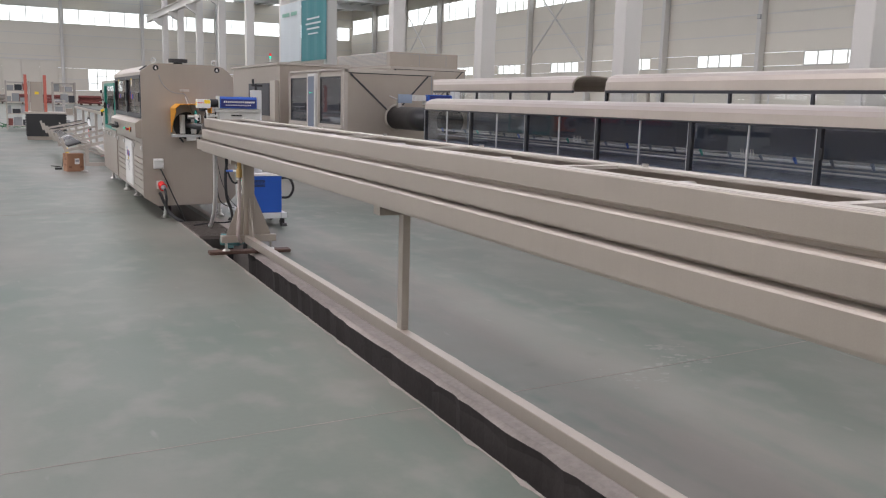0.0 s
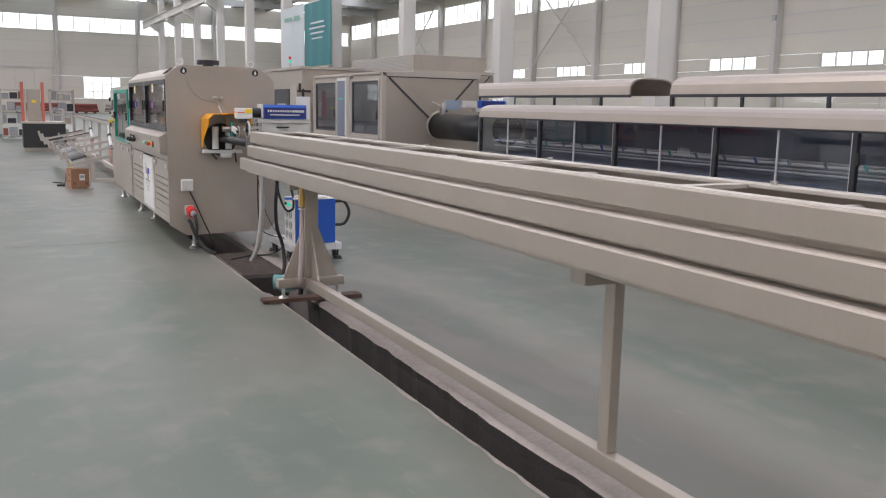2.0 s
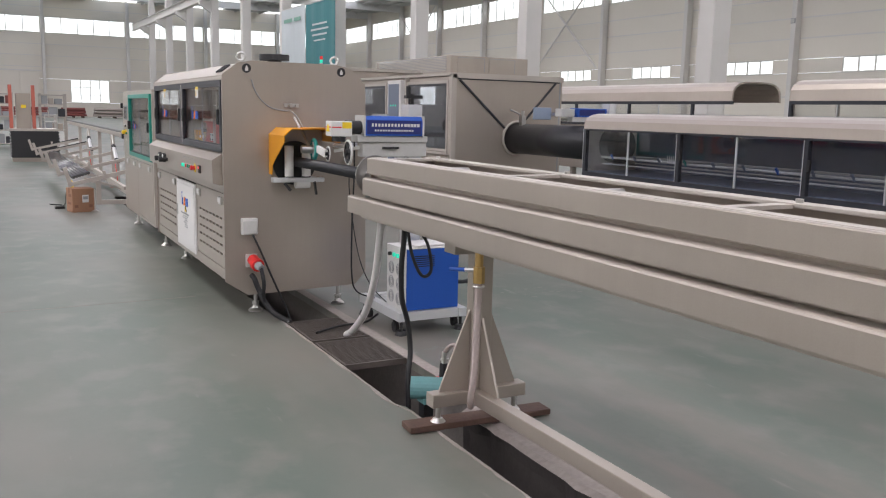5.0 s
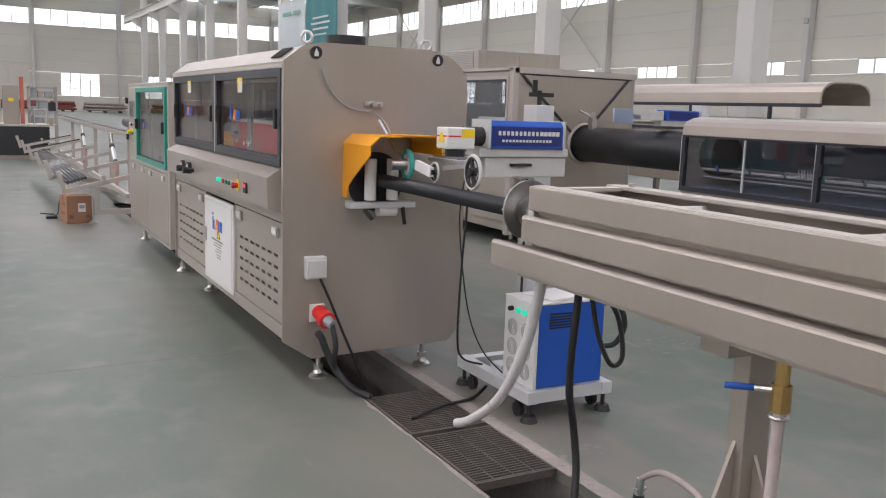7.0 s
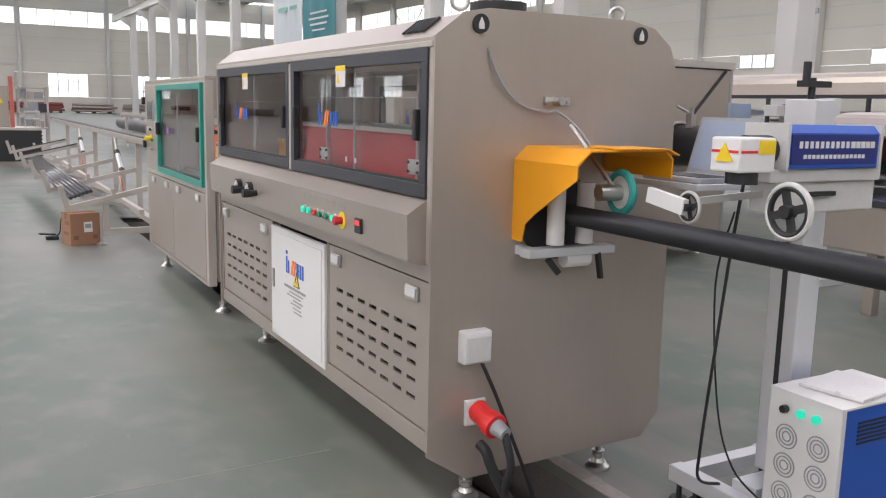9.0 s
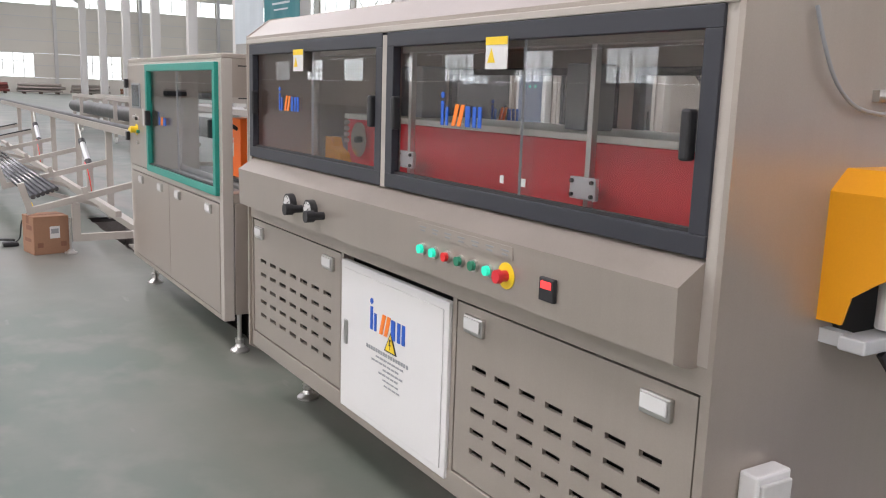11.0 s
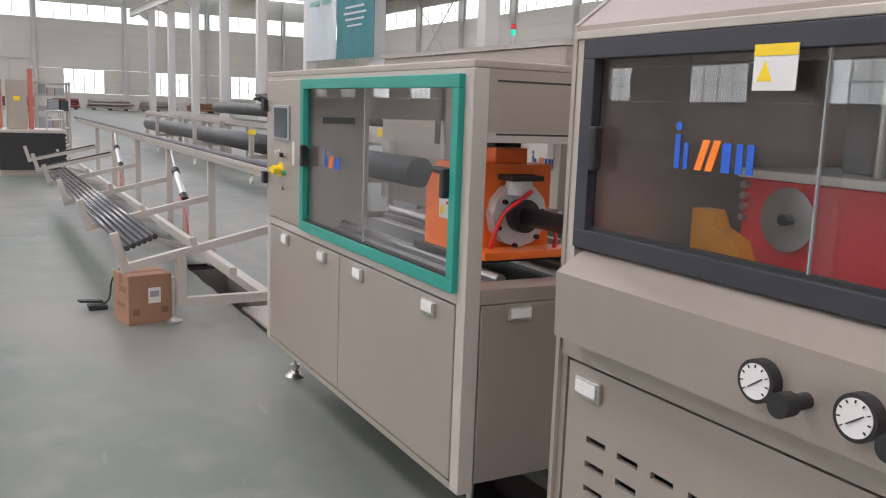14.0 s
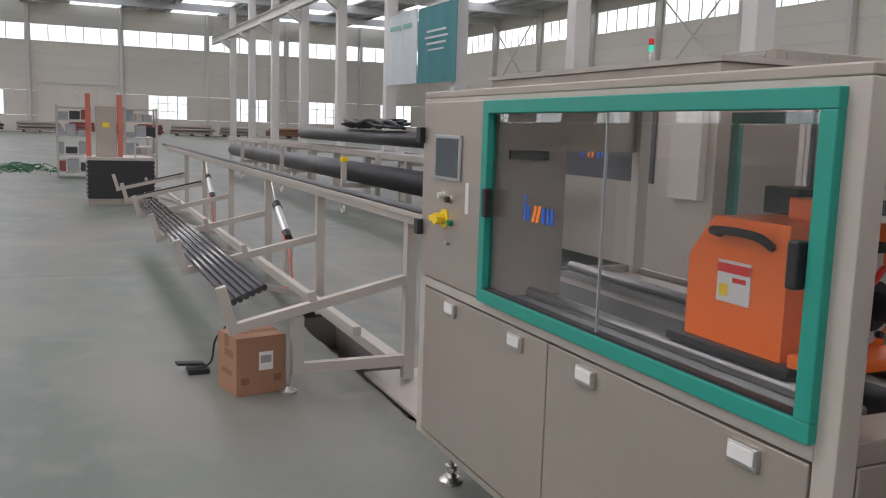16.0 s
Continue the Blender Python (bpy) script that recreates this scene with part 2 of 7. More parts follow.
LIGHTGREY = mat("pale_plastic", (0.54, 0.535, 0.515), 0.4)
PALEBLUE = mat("pale_blue_panel", (0.28, 0.34, 0.44), 0.3)
SCREEN = mat("dark_screen", (0.05, 0.065, 0.075), 0.15, 0, 0.0, 50, 0.03, 3, 0.0)
BUTTONGREEN = mat("green_button", (0.02, 0.22, 0.12), 0.3)
REDPIPES = mat("maroon_metal", (0.22, 0.06, 0.05), 0.6)
LITGREEN = glow("lit_green_lens", (0.02, 0.60, 0.40), 0.6)
LITRED = glow("lit_red_display", (0.9, 0.05, 0.05), 0.8)
BACKDROP = glow("bright_sky_backdrop", (1.0, 1.0, 1.0), 1.25)
GLASS = glass_material("tinted_glass", (0.98, 0.982, 0.985), 0.012, 1.1)
TANKGLASS = glass_material("dark_tinted_glass", (0.90, 0.92, 0.95), 0.02, 2.0)
TANKIN = mat("blue_grey_tank_lining", (0.15, 0.18, 0.25), 0.4, 0, 0.05, 60, 0.25, 1.2)
CLEARGLASS = glass_material("clear_glass", (0.95, 0.96, 0.96), 0.02, 1.0)
WINGLASS = glass_material("window_glass", (0.93, 0.95, 0.95))

# ---- mesh helpers ----
ROOT = {}


def thing(name, at, label, category, group="", kind=""):
    ob = new(name)
    ob.location = at
    ob.empty_display_size = 0.1
    ROOT[ob.name] = Vector(at)
    return tagged(ob, label, category, group, kind)


def part(name, bm, material, parent=None, label=""):
    """One mesh object from bm, whose vertices are in world metres, under parent."""
    base = ROOT[parent.name] if parent else Vector((0, 0, 0))
    bmesh.ops.translate(bm, vec=-base, verts=bm.verts)
    bmesh.ops.recalc_face_normals(bm, faces=bm.faces)
    me = bpy.data.meshes.new(name)
    bm.to_mesh(me)
    bm.free()
    me.materials.append(material)
    ob = new(name, me)
    if parent:
        ob.parent = parent
    ROOT[ob.name] = base
    if label:
        tagged(ob, label)
    return ob


def solid(name, bm, material, label, category, group="", kind=""):
    """A thing that is one mesh, its origin at its base."""
    lo = [min(v.co[i] for v in bm.verts) for i in range(3)]
    hi = [max(v.co[i] for v in bm.verts) for i in range(3)]
    base = Vector(((lo[0] + hi[0]) / 2, (lo[1] + hi[1]) / 2, lo[2]))
    bmesh.ops.translate(bm, vec=-base, verts=bm.verts)
    bmesh.ops.recalc_face_normals(bm, faces=bm.faces)
    me = bpy.data.meshes.new(name)
    bm.to_mesh(me)
    bm.free()
    me.materials.append(material)
    ob = new(name, me)
    ob.location = base
    ROOT[ob.name] = base
    return tagged(ob, label, category, group, kind)


def B(*boxes, bevel=0.0):
    """A bmesh of boxes (x0, x1, y0, y1, z0, z1)."""
    bm = bmesh.new()
    for b in boxes:
        add_box(bm, *b, bevel=bevel)
    return bm


def add_box(bm, x0, x1, y0, y1, z0, z1, bevel=0.0, m=None):
    r = bmesh.ops.create_cube(bm, size=1.0)
    vs = r["verts"]
    for v in vs:
        v.co = Vector(((x0 + x1) / 2 + v.co.x * (x1 - x0), (y0 + y1) / 2 + v.co.y * (y1 - y0), (z0 + z1) / 2 + v.co.z * (z1 - z0)))
    if bevel:
        es = {e for v in vs for e in v.link_edges}
        r2 = bmesh.ops.bevel(bm, geom=list(es), offset=bevel, segments=2, affect="EDGES", profile=0.5)
        vs = list({v for f in r2["faces"] for v in f.verts} | {v for v in vs if v.is_valid})
    if m is not None:
        bmesh.ops.transform(bm, matrix=m, verts=vs)
    return bm


def bar(bm, p0, p1, w, h=None, up=(0, 0, 1)):
    """A rectangular bar from p0 to p1, w wide and h high."""
    p0, p1 = Vector(p0), Vector(p1)
    h = h or w
    d = (p1 - p0)
    n = d.normalized()
    u = Vector(up)
    if abs(n.dot(u)) > 0.95:
        u = Vector((0, 1, 0))
    s = n.cross(u).normalized()
    u = s.cross(n).normalized()
    vs = []
    for q in (p0, p1):
        for a, b in ((-1, -1), (1, -1), (1, 1), (-1, 1)):
            vs.append(bm.verts.new(q + s * (a * w / 2) + u * (b * h / 2)))
    for f in ((0, 1, 2, 3), (7, 6, 5, 4), (0, 4, 5, 1), (1, 5, 6, 2), (2, 6, 7, 3), (3, 7, 4, 0)):
        bm.faces.new([vs[i] for i in f])
    return bm


def rod(bm, p0, p1, r, seg=14, r2=None):
    p0, p1 = Vector(p0), Vector(p1)
    d = p1 - p0
    q = d.to_track_quat("Z", "Y").to_matrix().to_4x4()
    bmesh.ops.create_cone(bm, cap_ends=True, segments=seg, radius1=r, radius2=r if r2 is None else r2, depth=d.length,
                          matrix=Matrix.Translation((p0 + p1) / 2) @ q)
    return bm


def tube(bm, pts, r, seg=8, steps=6):
    """A round hose or cable on a smooth curve through pts."""
    P = [Vector(p) for p in pts]
    line = []
    for i in range(len(P) - 1):
        a = P[max(i - 1, 0)]
        b, c = P[i], P[i + 1]
        d = P[min(i + 2, len(P) - 1)]
        for s in range(steps):
            t = s / steps
            line.append(0.5 * ((2 * b) + (c - a) * t + (2 * a - 5 * b + 4 * c - d) * t * t + (3 * b - a - 3 * c + d) * t ** 3))
    line.append(P[-1])
    rings = []
    side = None
    for i, p in enumerate(line):
        d = (line[min(i + 1, len(line) - 1)] - line[max(i - 1, 0)]).normalized()
        if side is None:
            side = d.orthogonal().normalized()
        side = (side - d * side.dot(d)).normalized()
        up = d.cross(side)
        rings.append([bm.verts.new(p + r * (math.cos(k * 2 * math.pi / seg) * side + math.sin(k * 2 * math.pi / seg) * up)) for k in range(seg)])
    for a, b in zip(rings, rings[1:]):
        for k in range(seg):
            bm.faces.new((a[k], a[(k + 1) % seg], b[(k + 1) % seg], b[k]))
    bm.faces.new(rings[0][::-1])
    bm.faces.new(rings[-1])
    for f in bm.faces:
        f.smooth = True
    return bm


def ring(bm, c, axis, R, r, seg=28, sides=8):
    """A torus about axis at c."""
    q = Vector(axis).to_track_quat("Z", "Y").to_matrix()
    rows = []
    for i in range(seg):
        a = i * 2 * math.pi / seg
        rows.append([bm.verts.new(Vector(c) + q @ Vector(((R + r * math.cos(b)) * math.cos(a), (R + r * math.cos(b)) * math.sin(a), r * math.sin(b))))
                     for b in [k * 2 * math.pi / sides for k in range(sides)]])
    for i in range(seg):
        for k in range(sides):
            bm.faces.new((rows[i][k], rows[(i + 1) % seg][k], rows[(i + 1) % seg][(k + 1) % sides], rows[i][(k + 1) % sides]))
    return bm


def prism(bm, pts, axis, a, b):
    """A polygon drawn in the two axes other than axis ('x', 'y', 'z'), pulled from a to b."""
    def at(p, c):
        return {"x": (c, p[0], p[1]), "y": (p[0], c, p[1]), "z": (p[0], p[1], c)}[axis]
    lo = [bm.verts.new(at(p, a)) for p in pts]
    hi = [bm.verts.new(at(p, b)) for p in pts]
    bm.faces.new(lo)
    bm.faces.new(hi[::-1])
    for i in range(len(pts)):
        j = (i + 1) % len(pts)
        bm.faces.new((lo[i], hi[i], hi[j], lo[j]))
    return bm


def frame_boxes(x0, x1, y0, y1, z0, z1, w):
    """Four bars round a rectangle in the y-z plane."""
    return [(x0, x1, y0, y1, z1 - w, z1), (x0, x1, y0, y1, z0, z0 + w), (x0, x1, y0, y0 + w, z0 + w, z1 - w), (x0, x1, y1 - w, y1, z0 + w, z1 - w)]


def pane(name, x, y0, y1, z0, z1, material, parent, label=""):
    ob = part(name, B((x - 0.003, x + 0.003, y0, y1, z0, z1)), material, parent, label)
    ob.visible_shadow = False
    return ob

# ---- the hall ----
HX0, HX1, HY0, HY1 = -30.0, 44.4, -18.0, 112.0
TX0, TX1, TY0, TY1, TD = 2.10, 2.43, -9.0, 19.1, -0.34     # trench in the floor


def floor_slab():
    """The floor with the trench's slot left open; the slot's rim is ragged."""
    bm = bmesh.new()
    rnd = random.Random(4)
    n = 320
    ys = [TY0 + (TY1 - TY0) * i / n for i in range(n + 1)]
    left = [(TX0 - 0.03 * (y > 8.5) - 0.0016 * (y - 5) * (y > 10.6) + rnd.uniform(-0.012, 0.006), y) for y in ys]
    right = [(TX1 + 0.03 * (8.45 < y < 13.4) + rnd.uniform(-0.006, 0.006), y) for y in ys]

    def quad(a, b, c, d):
        bm.faces.new([bm.verts.new((p[0], p[1], 0)) for p in (a, b, c, d)])
    fx0, fx1, fy0, fy1 = HX0 - 4, HX1 + 3, HY0 - 3, HY1 + 4
    quad((fx0, fy0), (fx1, fy0), (fx1, TY0), (fx0, TY0))
    quad((fx0, TY1), (fx1, TY1), (fx1, fy1), (fx0, fy1))
    for i in range(n):
        quad((fx0, ys[i]), left[i], left[i + 1], (fx0, ys[i + 1]))
        quad(right[i], (fx1, ys[i]), (fx1, ys[i + 1]), right[i + 1])
        for side in (left, right):
            a, b = side[i], side[i + 1]
            v = [bm.verts.new((a[0], a[1], 0)), bm.verts.new((b[0], b[1], 0)), bm.verts.new((b[0], b[1], -0.05)), bm.verts.new((a[0], a[1], -0.05))]
            bm.faces.new(v)
    return bm


tagged(part("floor", floor_slab(), FLOOR), "worn grey-green epoxy factory floor with dusty patches", "floor", kind="structure")
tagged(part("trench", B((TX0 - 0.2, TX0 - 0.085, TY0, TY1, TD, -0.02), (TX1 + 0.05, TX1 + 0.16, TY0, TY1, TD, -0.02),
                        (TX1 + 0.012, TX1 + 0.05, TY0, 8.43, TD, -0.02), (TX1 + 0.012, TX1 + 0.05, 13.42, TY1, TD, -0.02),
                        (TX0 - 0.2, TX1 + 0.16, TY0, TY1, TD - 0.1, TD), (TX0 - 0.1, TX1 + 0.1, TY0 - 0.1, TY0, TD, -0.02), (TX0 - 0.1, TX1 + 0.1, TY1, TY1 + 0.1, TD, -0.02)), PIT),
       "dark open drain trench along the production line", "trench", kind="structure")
bm = bmesh.new()
rnd = random.Random(8)
y = TY0
edge = []
while y < 8.42:
    edge.append((2.345 - 0.03 * math.exp(-((y - 5.0) / 1.6) ** 2) + 0.006 * math.sin(3.1 * y) + rnd.uniform(-0.009, 0.009), y, -0.008 - rnd.uniform(0, 0.006), rnd.uniform(0.05, 0.09)))
    y += rnd.uniform(0.05, 0.16)
rows = []
for x, y, z, h in edge:      # worn top, broken nose and face of the curb
    rows.append([bm.verts.new(p) for p in ((TX1 + 0.008, y, -0.006), (x + 0.03, y, z), (x, y, z - 0.018), (x + 0.012, y, z - h), (x + 0.02, y, TD))])
for a, b in zip(rows, rows[1:]):
    for k in range(2):
        bm.faces.new((a[k], a[k + 1], b[k + 1], b[k]))
# face below the nose, far darker than the curb's top
face = bmesh.new()
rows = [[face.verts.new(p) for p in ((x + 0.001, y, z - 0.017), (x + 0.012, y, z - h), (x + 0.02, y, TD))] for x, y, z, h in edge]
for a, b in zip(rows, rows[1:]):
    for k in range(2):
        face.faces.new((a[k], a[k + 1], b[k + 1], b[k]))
tagged(part("trench_face", face, PIT), "near-black concrete face under the trench curb", "trench wall", kind="structure")
tagged(part("trench_curb", bm, CONCRETE), "rough concrete curb along the trench edge", "curb", kind="structure")
bm = bmesh.new()
for a, b in (((-6, 3.72), (2.08, 3.98)), ((2.46, 4.0), (7.5, 4.32)), ((-6, 11.1), (1.7, 11.35)), ((-9, 21), (1.0, 21.2)), ((-2.4, 21.2), (-2.2, 34))):
    bar(bm, (*a, 0.0012), (*b, 0.0008), 0.004, 0.0016)
tagged(part("floor_joint", bm, CONCRETE), "thin dark expansion joint in the floor", "floor joint", kind="structure")

tagged(part("trench_wall", B((TX1 + 0.033, TX1 + 0.049, 8.44, 13.4, TD, -0.051), (TX1 - 0.004, TX1 + 0.0115, 17.38, 19.09, TD, -0.051), (TX0 - 0.084, TX0 - 0.07, 17.38, 19.09, TD, -0.051), (TX0 - 0.07, TX1 - 0.004, 19.075, 19.09, TD, -0.051), (TX0 - 0.07, TX1 - 0.004, 17.38, 19.075, TD + 0.001, TD + 0.03)), DIRTYCONC), "dirty concrete side of the widened trench", "trench wall", kind="structure")
bm = bmesh.new()
rnd = random.Random(31)
y = 8.46
while y < 13.3:
    step = rnd.uniform(0.10, 0.3)
    bar(bm, (TX1 + 0.062 + rnd.uniform(-0.003, 0.003), y, 0.001), (TX1 + 0.062 + rnd.uniform(-0.003, 0.003), y + step, 0.001), 0.066 + rnd.uniform(0, 0.010), 0.004)
    y += step
tagged(part("trench_lip", bm, CONCRETE), "pale worn concrete lip of the trench", "edge", kind="structure")
bm = bmesh.new()        # worn pale edge where the coating has broken away
rnd = random.Random(19)
y, rows = -8.0, []
while y < 10.4:
    x = TX0 - 0.03 * (y > 8.5) - 0.006
    w = 0.004 + 0.022 * rnd.random() ** 2
    rows.append([bm.verts.new((x - w, y, 0.0006)), bm.verts.new((x - w, y, 0.0026)), bm.verts.new((x + 0.004, y, 0.0022)), bm.verts.new((x + 0.004, y, -0.03))])
    y += rnd.uniform(0.04, 0.14)
for a, b in zip(rows, rows[1:]):
    for k in range(3):
        bm.faces.new((a[k], a[k + 1], b[k + 1], b[k]))
tagged(part("trench_edge", bm, CONCRETE), "chipped pale concrete edge of the trench", "edge", kind="structure")

rnd = random.Random(77)
bm = bmesh.new()
for cx, cy, rr, count in ((3.82, 4.36, 0.08, 9), (3.74, 4.10, 0.16, 12), (3.31, 3.96, 0.20, 8), (4.34, 10.53, 0.30, 7), (2.62, 9.35, 0.10, 6)):
    for k in range(count * 5):       # thin ragged flecks of plaster dust
        px, py, n, rad = cx + rnd.gauss(0, rr * 0.7), cy + rnd.gauss(0, rr * 0.4), 7, 0.003 + 0.016 * rnd.random() ** 2
        bm.faces.new([bm.verts.new((px + rad * rnd.uniform(0.5, 1.3) * 1.6 * math.cos(6.283 * q / n), py + rad * rnd.uniform(0.5, 1.3) * math.sin(6.283 * q / n), 0.0012 + 0.00002 * k)) for q in range(n)])
tagged(part("floor_scuff", bm, DUST), "pale plaster dust flecks trodden on the floor", "floor marks", kind="structure")

BEFORE_HALL = set(scene.objects)

# walls of sandwich panels, with the openings left between them


def panel_wall(name, axis, at, thick, spans, rows, holes, label):
    """spans: bays along the wall; rows: panel heights; holes: (a0, a1, z0, z1) rectangles left open. Each panel is a piece."""
    wall = tagged(new(name), label, "wall", kind="structure")
    ROOT[name] = Vector((0, 0, 0))
    g = 0.028
    for a0, a1 in zip(spans, spans[1:]):
        for z0, z1 in zip(rows, rows[1:]):
            cuts = [(max(h[0], a0), min(h[1], a1)) for h in holes if h[0] < a1 - 0.01 and h[1] > a0 + 0.01 and h[2] < z1 - 0.01 and h[3] > z0 + 0.01]
            s = a0
            todo = []
            for c0, c1 in sorted(cuts):
                if c0 - s > 0.05:
                    todo.append((s, c0))
                s = c1
            if a1 - s > 0.05:
                todo.append((s, a1))
            for p0, p1 in todo:
                if axis == "x":
                    b = (at, at + thick, p0, p1, z0 + g, z1 - g)
                else:
                    b = (p0, p1, at, at + thick, z0 + g, z1 - g)
                part("panel", B(b), WALLP, wall)
    lo, hi = spans[0], spans[-1]
    bm = bmesh.new()
    # tongues behind the joints
    for z in rows[1:-1]:
        s = lo
        runs = []
        for h in sorted(h for h in holes if h[2] + 0.06 < z < h[3] - 0.06):
            runs.append((s, h[0]))
            s = h[1]
        runs.append((s, hi))
        z0 = z if any(abs(h[3] - z) < 0.06 for h in holes) else z - 0.05
        z1 = z if any(abs(h[2] - z) < 0.06 for h in holes) else z + 0.05
        if z1 - z0 < 0.02:
            continue
        for a0, a1 in runs:
            if a1 - a0 < 0.02:
                continue
            q0, q1 = (at + 0.05, at + thick + 0.03) if name in ("wall_west", "wall_south") else (at - 0.03, at + thick - 0.02)
            if axis == "x":
                add_box(bm, q0, q1, a0, a1, max(z0, z - 0.04), min(z1, z + 0.04))
            else:
                add_box(bm, a0, a1, q0, q1, max(z0, z - 0.04), min(z1, z + 0.04))
    part("joint", bm, GIRT, wall)
    return wall


def hall_window(axis, at, a0, a1, z0, z1, bars_a, bars_z, deep=0.08):
    """A steel-framed window with its panes in the wall at 'at'."""
    def bx(d0, d1, p0, p1, q0, q1):
        return (d0, d1, p0, p1, q0, q1) if axis == "x" else (p0, p1, d0, d1, q0, q1)
    c = ((at, (a0 + a1) / 2, z0) if axis == "x" else ((a0 + a1) / 2, at, z0))
    w = thing("window", c, "white steel-framed hall window, bright with daylight", "window", "hall windows", "structure")
    e = 0.05
    bm = B(bx(at, at + deep, a0, a1, z0, z0 + e), bx(at, at + deep, a0, a1, z1 - e, z1), bx(at, at + deep, a0, a0 + e, z0 + e, z1 - e), bx(at, at + deep, a1 - e, a1, z0 + e, z1 - e))
    for i in range(1, bars_a):
        p = a0 + (a1 - a0) * i / bars_a
        add_box(bm, *bx(at + 0.01, at + deep - 0.01, p - 0.045, p + 0.045, z0 + e, z1 - e))
    for i in range(1, bars_z):
        q = z0 + (z1 - z0) * i / bars_z
        add_box(bm, *bx(at + 0.014, at + deep - 0.014, a0 + e, a1 - e, q - 0.035, q + 0.035))
    part("window_frame", bm, GIRT, w)
    ob = part("pane", B(bx(at + 0.035, at + 0.041, a0 + e, a1 - e, z0 + e, z1 - e)), WINGLASS, w)
    ob.visible_shadow = False


# far wall
far_spans = [HX0, -18.45, -9.5, -0.55, 8.4, 17.35, 26.3, 35.25, HX1]
far_rows = [0, 1.65, 2.95, 4.24, 5.5, 6.75, 8.0, 9.24, 10.97, 12.0, ROOF]
far_low = [(-15.85, -11.85), (-6.9, -2.9), (11.1, 15.2), (20.05, 24.15), (29.0, 33.1), (37.95, 42.05)]
holes = [(a, b, 1.65, 4.24) for a, b in far_low] + [(a + 0.25, b - 0.25, 9.24, 10.97) for a, b in zip(far_spans, far_spans[1:])]
panel_wall("wall_north", "y", HY1, 0.16, far_spans, far_rows, holes, "cream sandwich-panel end wall with horizontal joints")
for a, b in far_low:
    hall_window("y", HY1 + 0.02, a, b, 1.65, 4.24, 4, 3)
for a, b in zip(far_spans, far_spans[1:]):
    hall_window("y", HY1 + 0.02, a + 0.25, b - 0.25, 9.24, 10.97, 5, 1)
# side wall beyond the lines
BAY, ROW0 = 8.95, 49.85
side_spans = [HY0] + [y for y in [ROW0 + BAY * k for k in range(-8, 8)] if HY0 + 2 < y < HY1 - 2] + [HY1]
side_rows = [0, 1.4, 2.85, 4.25, 5.1, 6.3, 7.5, 8.7, 10.0, 11.9, ROOF]
side_low, side_high = [], []
for a, b in zip(side_spans, side_spans[1:]):
    side_low.append((a + 1.7, min(a + 5.8, b - 0.2)))
    side_high.append((a + 0.3, b - 0.3))
holes = [(a, b, 4.25, 5.1) for a, b in side_low] + [(a, b, 10.0, 11.9) for a, b in side_high]
panel_wall("wall_east", "x", HX1, 0.16, side_spans, side_rows, holes, "cream sandwich-panel side wall with horizontal joints")
for a, b in side_low:
    hall_window("x", HX1 + 0.02, a, b, 4.25, 5.1, 4, 1)
for a, b in side_high:
    hall_window("x", HX1 + 0.02, a, b, 10.0, 11.9, 6, 1)
# the wall on the walker's other side, seen in the glass
west_holes = [(a + 2.4, b - 2.4, 2.25, 4.24) for a, b in zip(side_spans, side_spans[1:])] + [(a, b, 10.0, 11.9) for a, b in side_high]
panel_wall("wall_west", "x", HX0 - 0.16, 0.16, side_spans, [0, 2.25, 4.24, 5.6, 7.1, 8.6, 10.0, 11.9, ROOF], west_holes, "cream sandwich-panel wall with a row of windows")
for a, b in zip(side_spans, side_spans[1:]):
    hall_window("x", HX0 - 0.1, a + 2.4, b - 2.4, 2.25, 4.24, 4, 2)
    hall_window("x", HX0 - 0.1, a + 0.3, b - 0.3, 10.0, 11.9, 6, 1)
# unseen south wall; its high windows are added to brighten the machine ends
south_high = [(a + 0.25, b - 0.25, 9.24, 10.97) for a, b in zip(far_spans, far_spans[1:])]
panel_wall("wall_south", "y", HY0 - 0.16, 0.16, far_spans, [0, 2.6, 5.2, 7.2, 9.24, 10.97, ROOF], south_high, "unseen cream sandwich-panel end wall with added high windows")
for a, b, c, d in south_high:
    hall_window("y", HY0 - 0.1, a, b, c, d, 5, 1)
# roof with assumed open strips for the daylight
xs = [HX0 - 0.2]
for sx in SKY_X:
    xs += [sx - 2.5, sx + 2.5]
xs.append(HX1 + 0.2)
bm = bmesh.new()
for i in range(0, len(xs), 2):
    add_box(bm, xs[i], xs[i + 1], HY0 - 0.2, HY1 + 0.2, ROOF, ROOF + 0.15)
for k in range(0, 15):          # purlins and rafters under the sheet
    yy = ROW0 + BAY * (k - 7)
    if HY0 < yy < HY1:
        add_box(bm, HX0, HX1, yy - 0.12, yy + 0.12, ROOF - 0.75, ROOF - 0.02)
for k in range(47):
    xx = HX0 + 1.0 + k * 1.55
    if all(abs(xx - sx) > 2.7 for sx in SKY_X):
        add_box(bm, xx - 0.04, xx + 0.04, HY0, HY1, ROOF - 0.2, ROOF - 0.01)
tagged(part("ceiling", bm, ROOFM), "grey metal sheet roof on steel purlins", "ceiling", kind="structure")
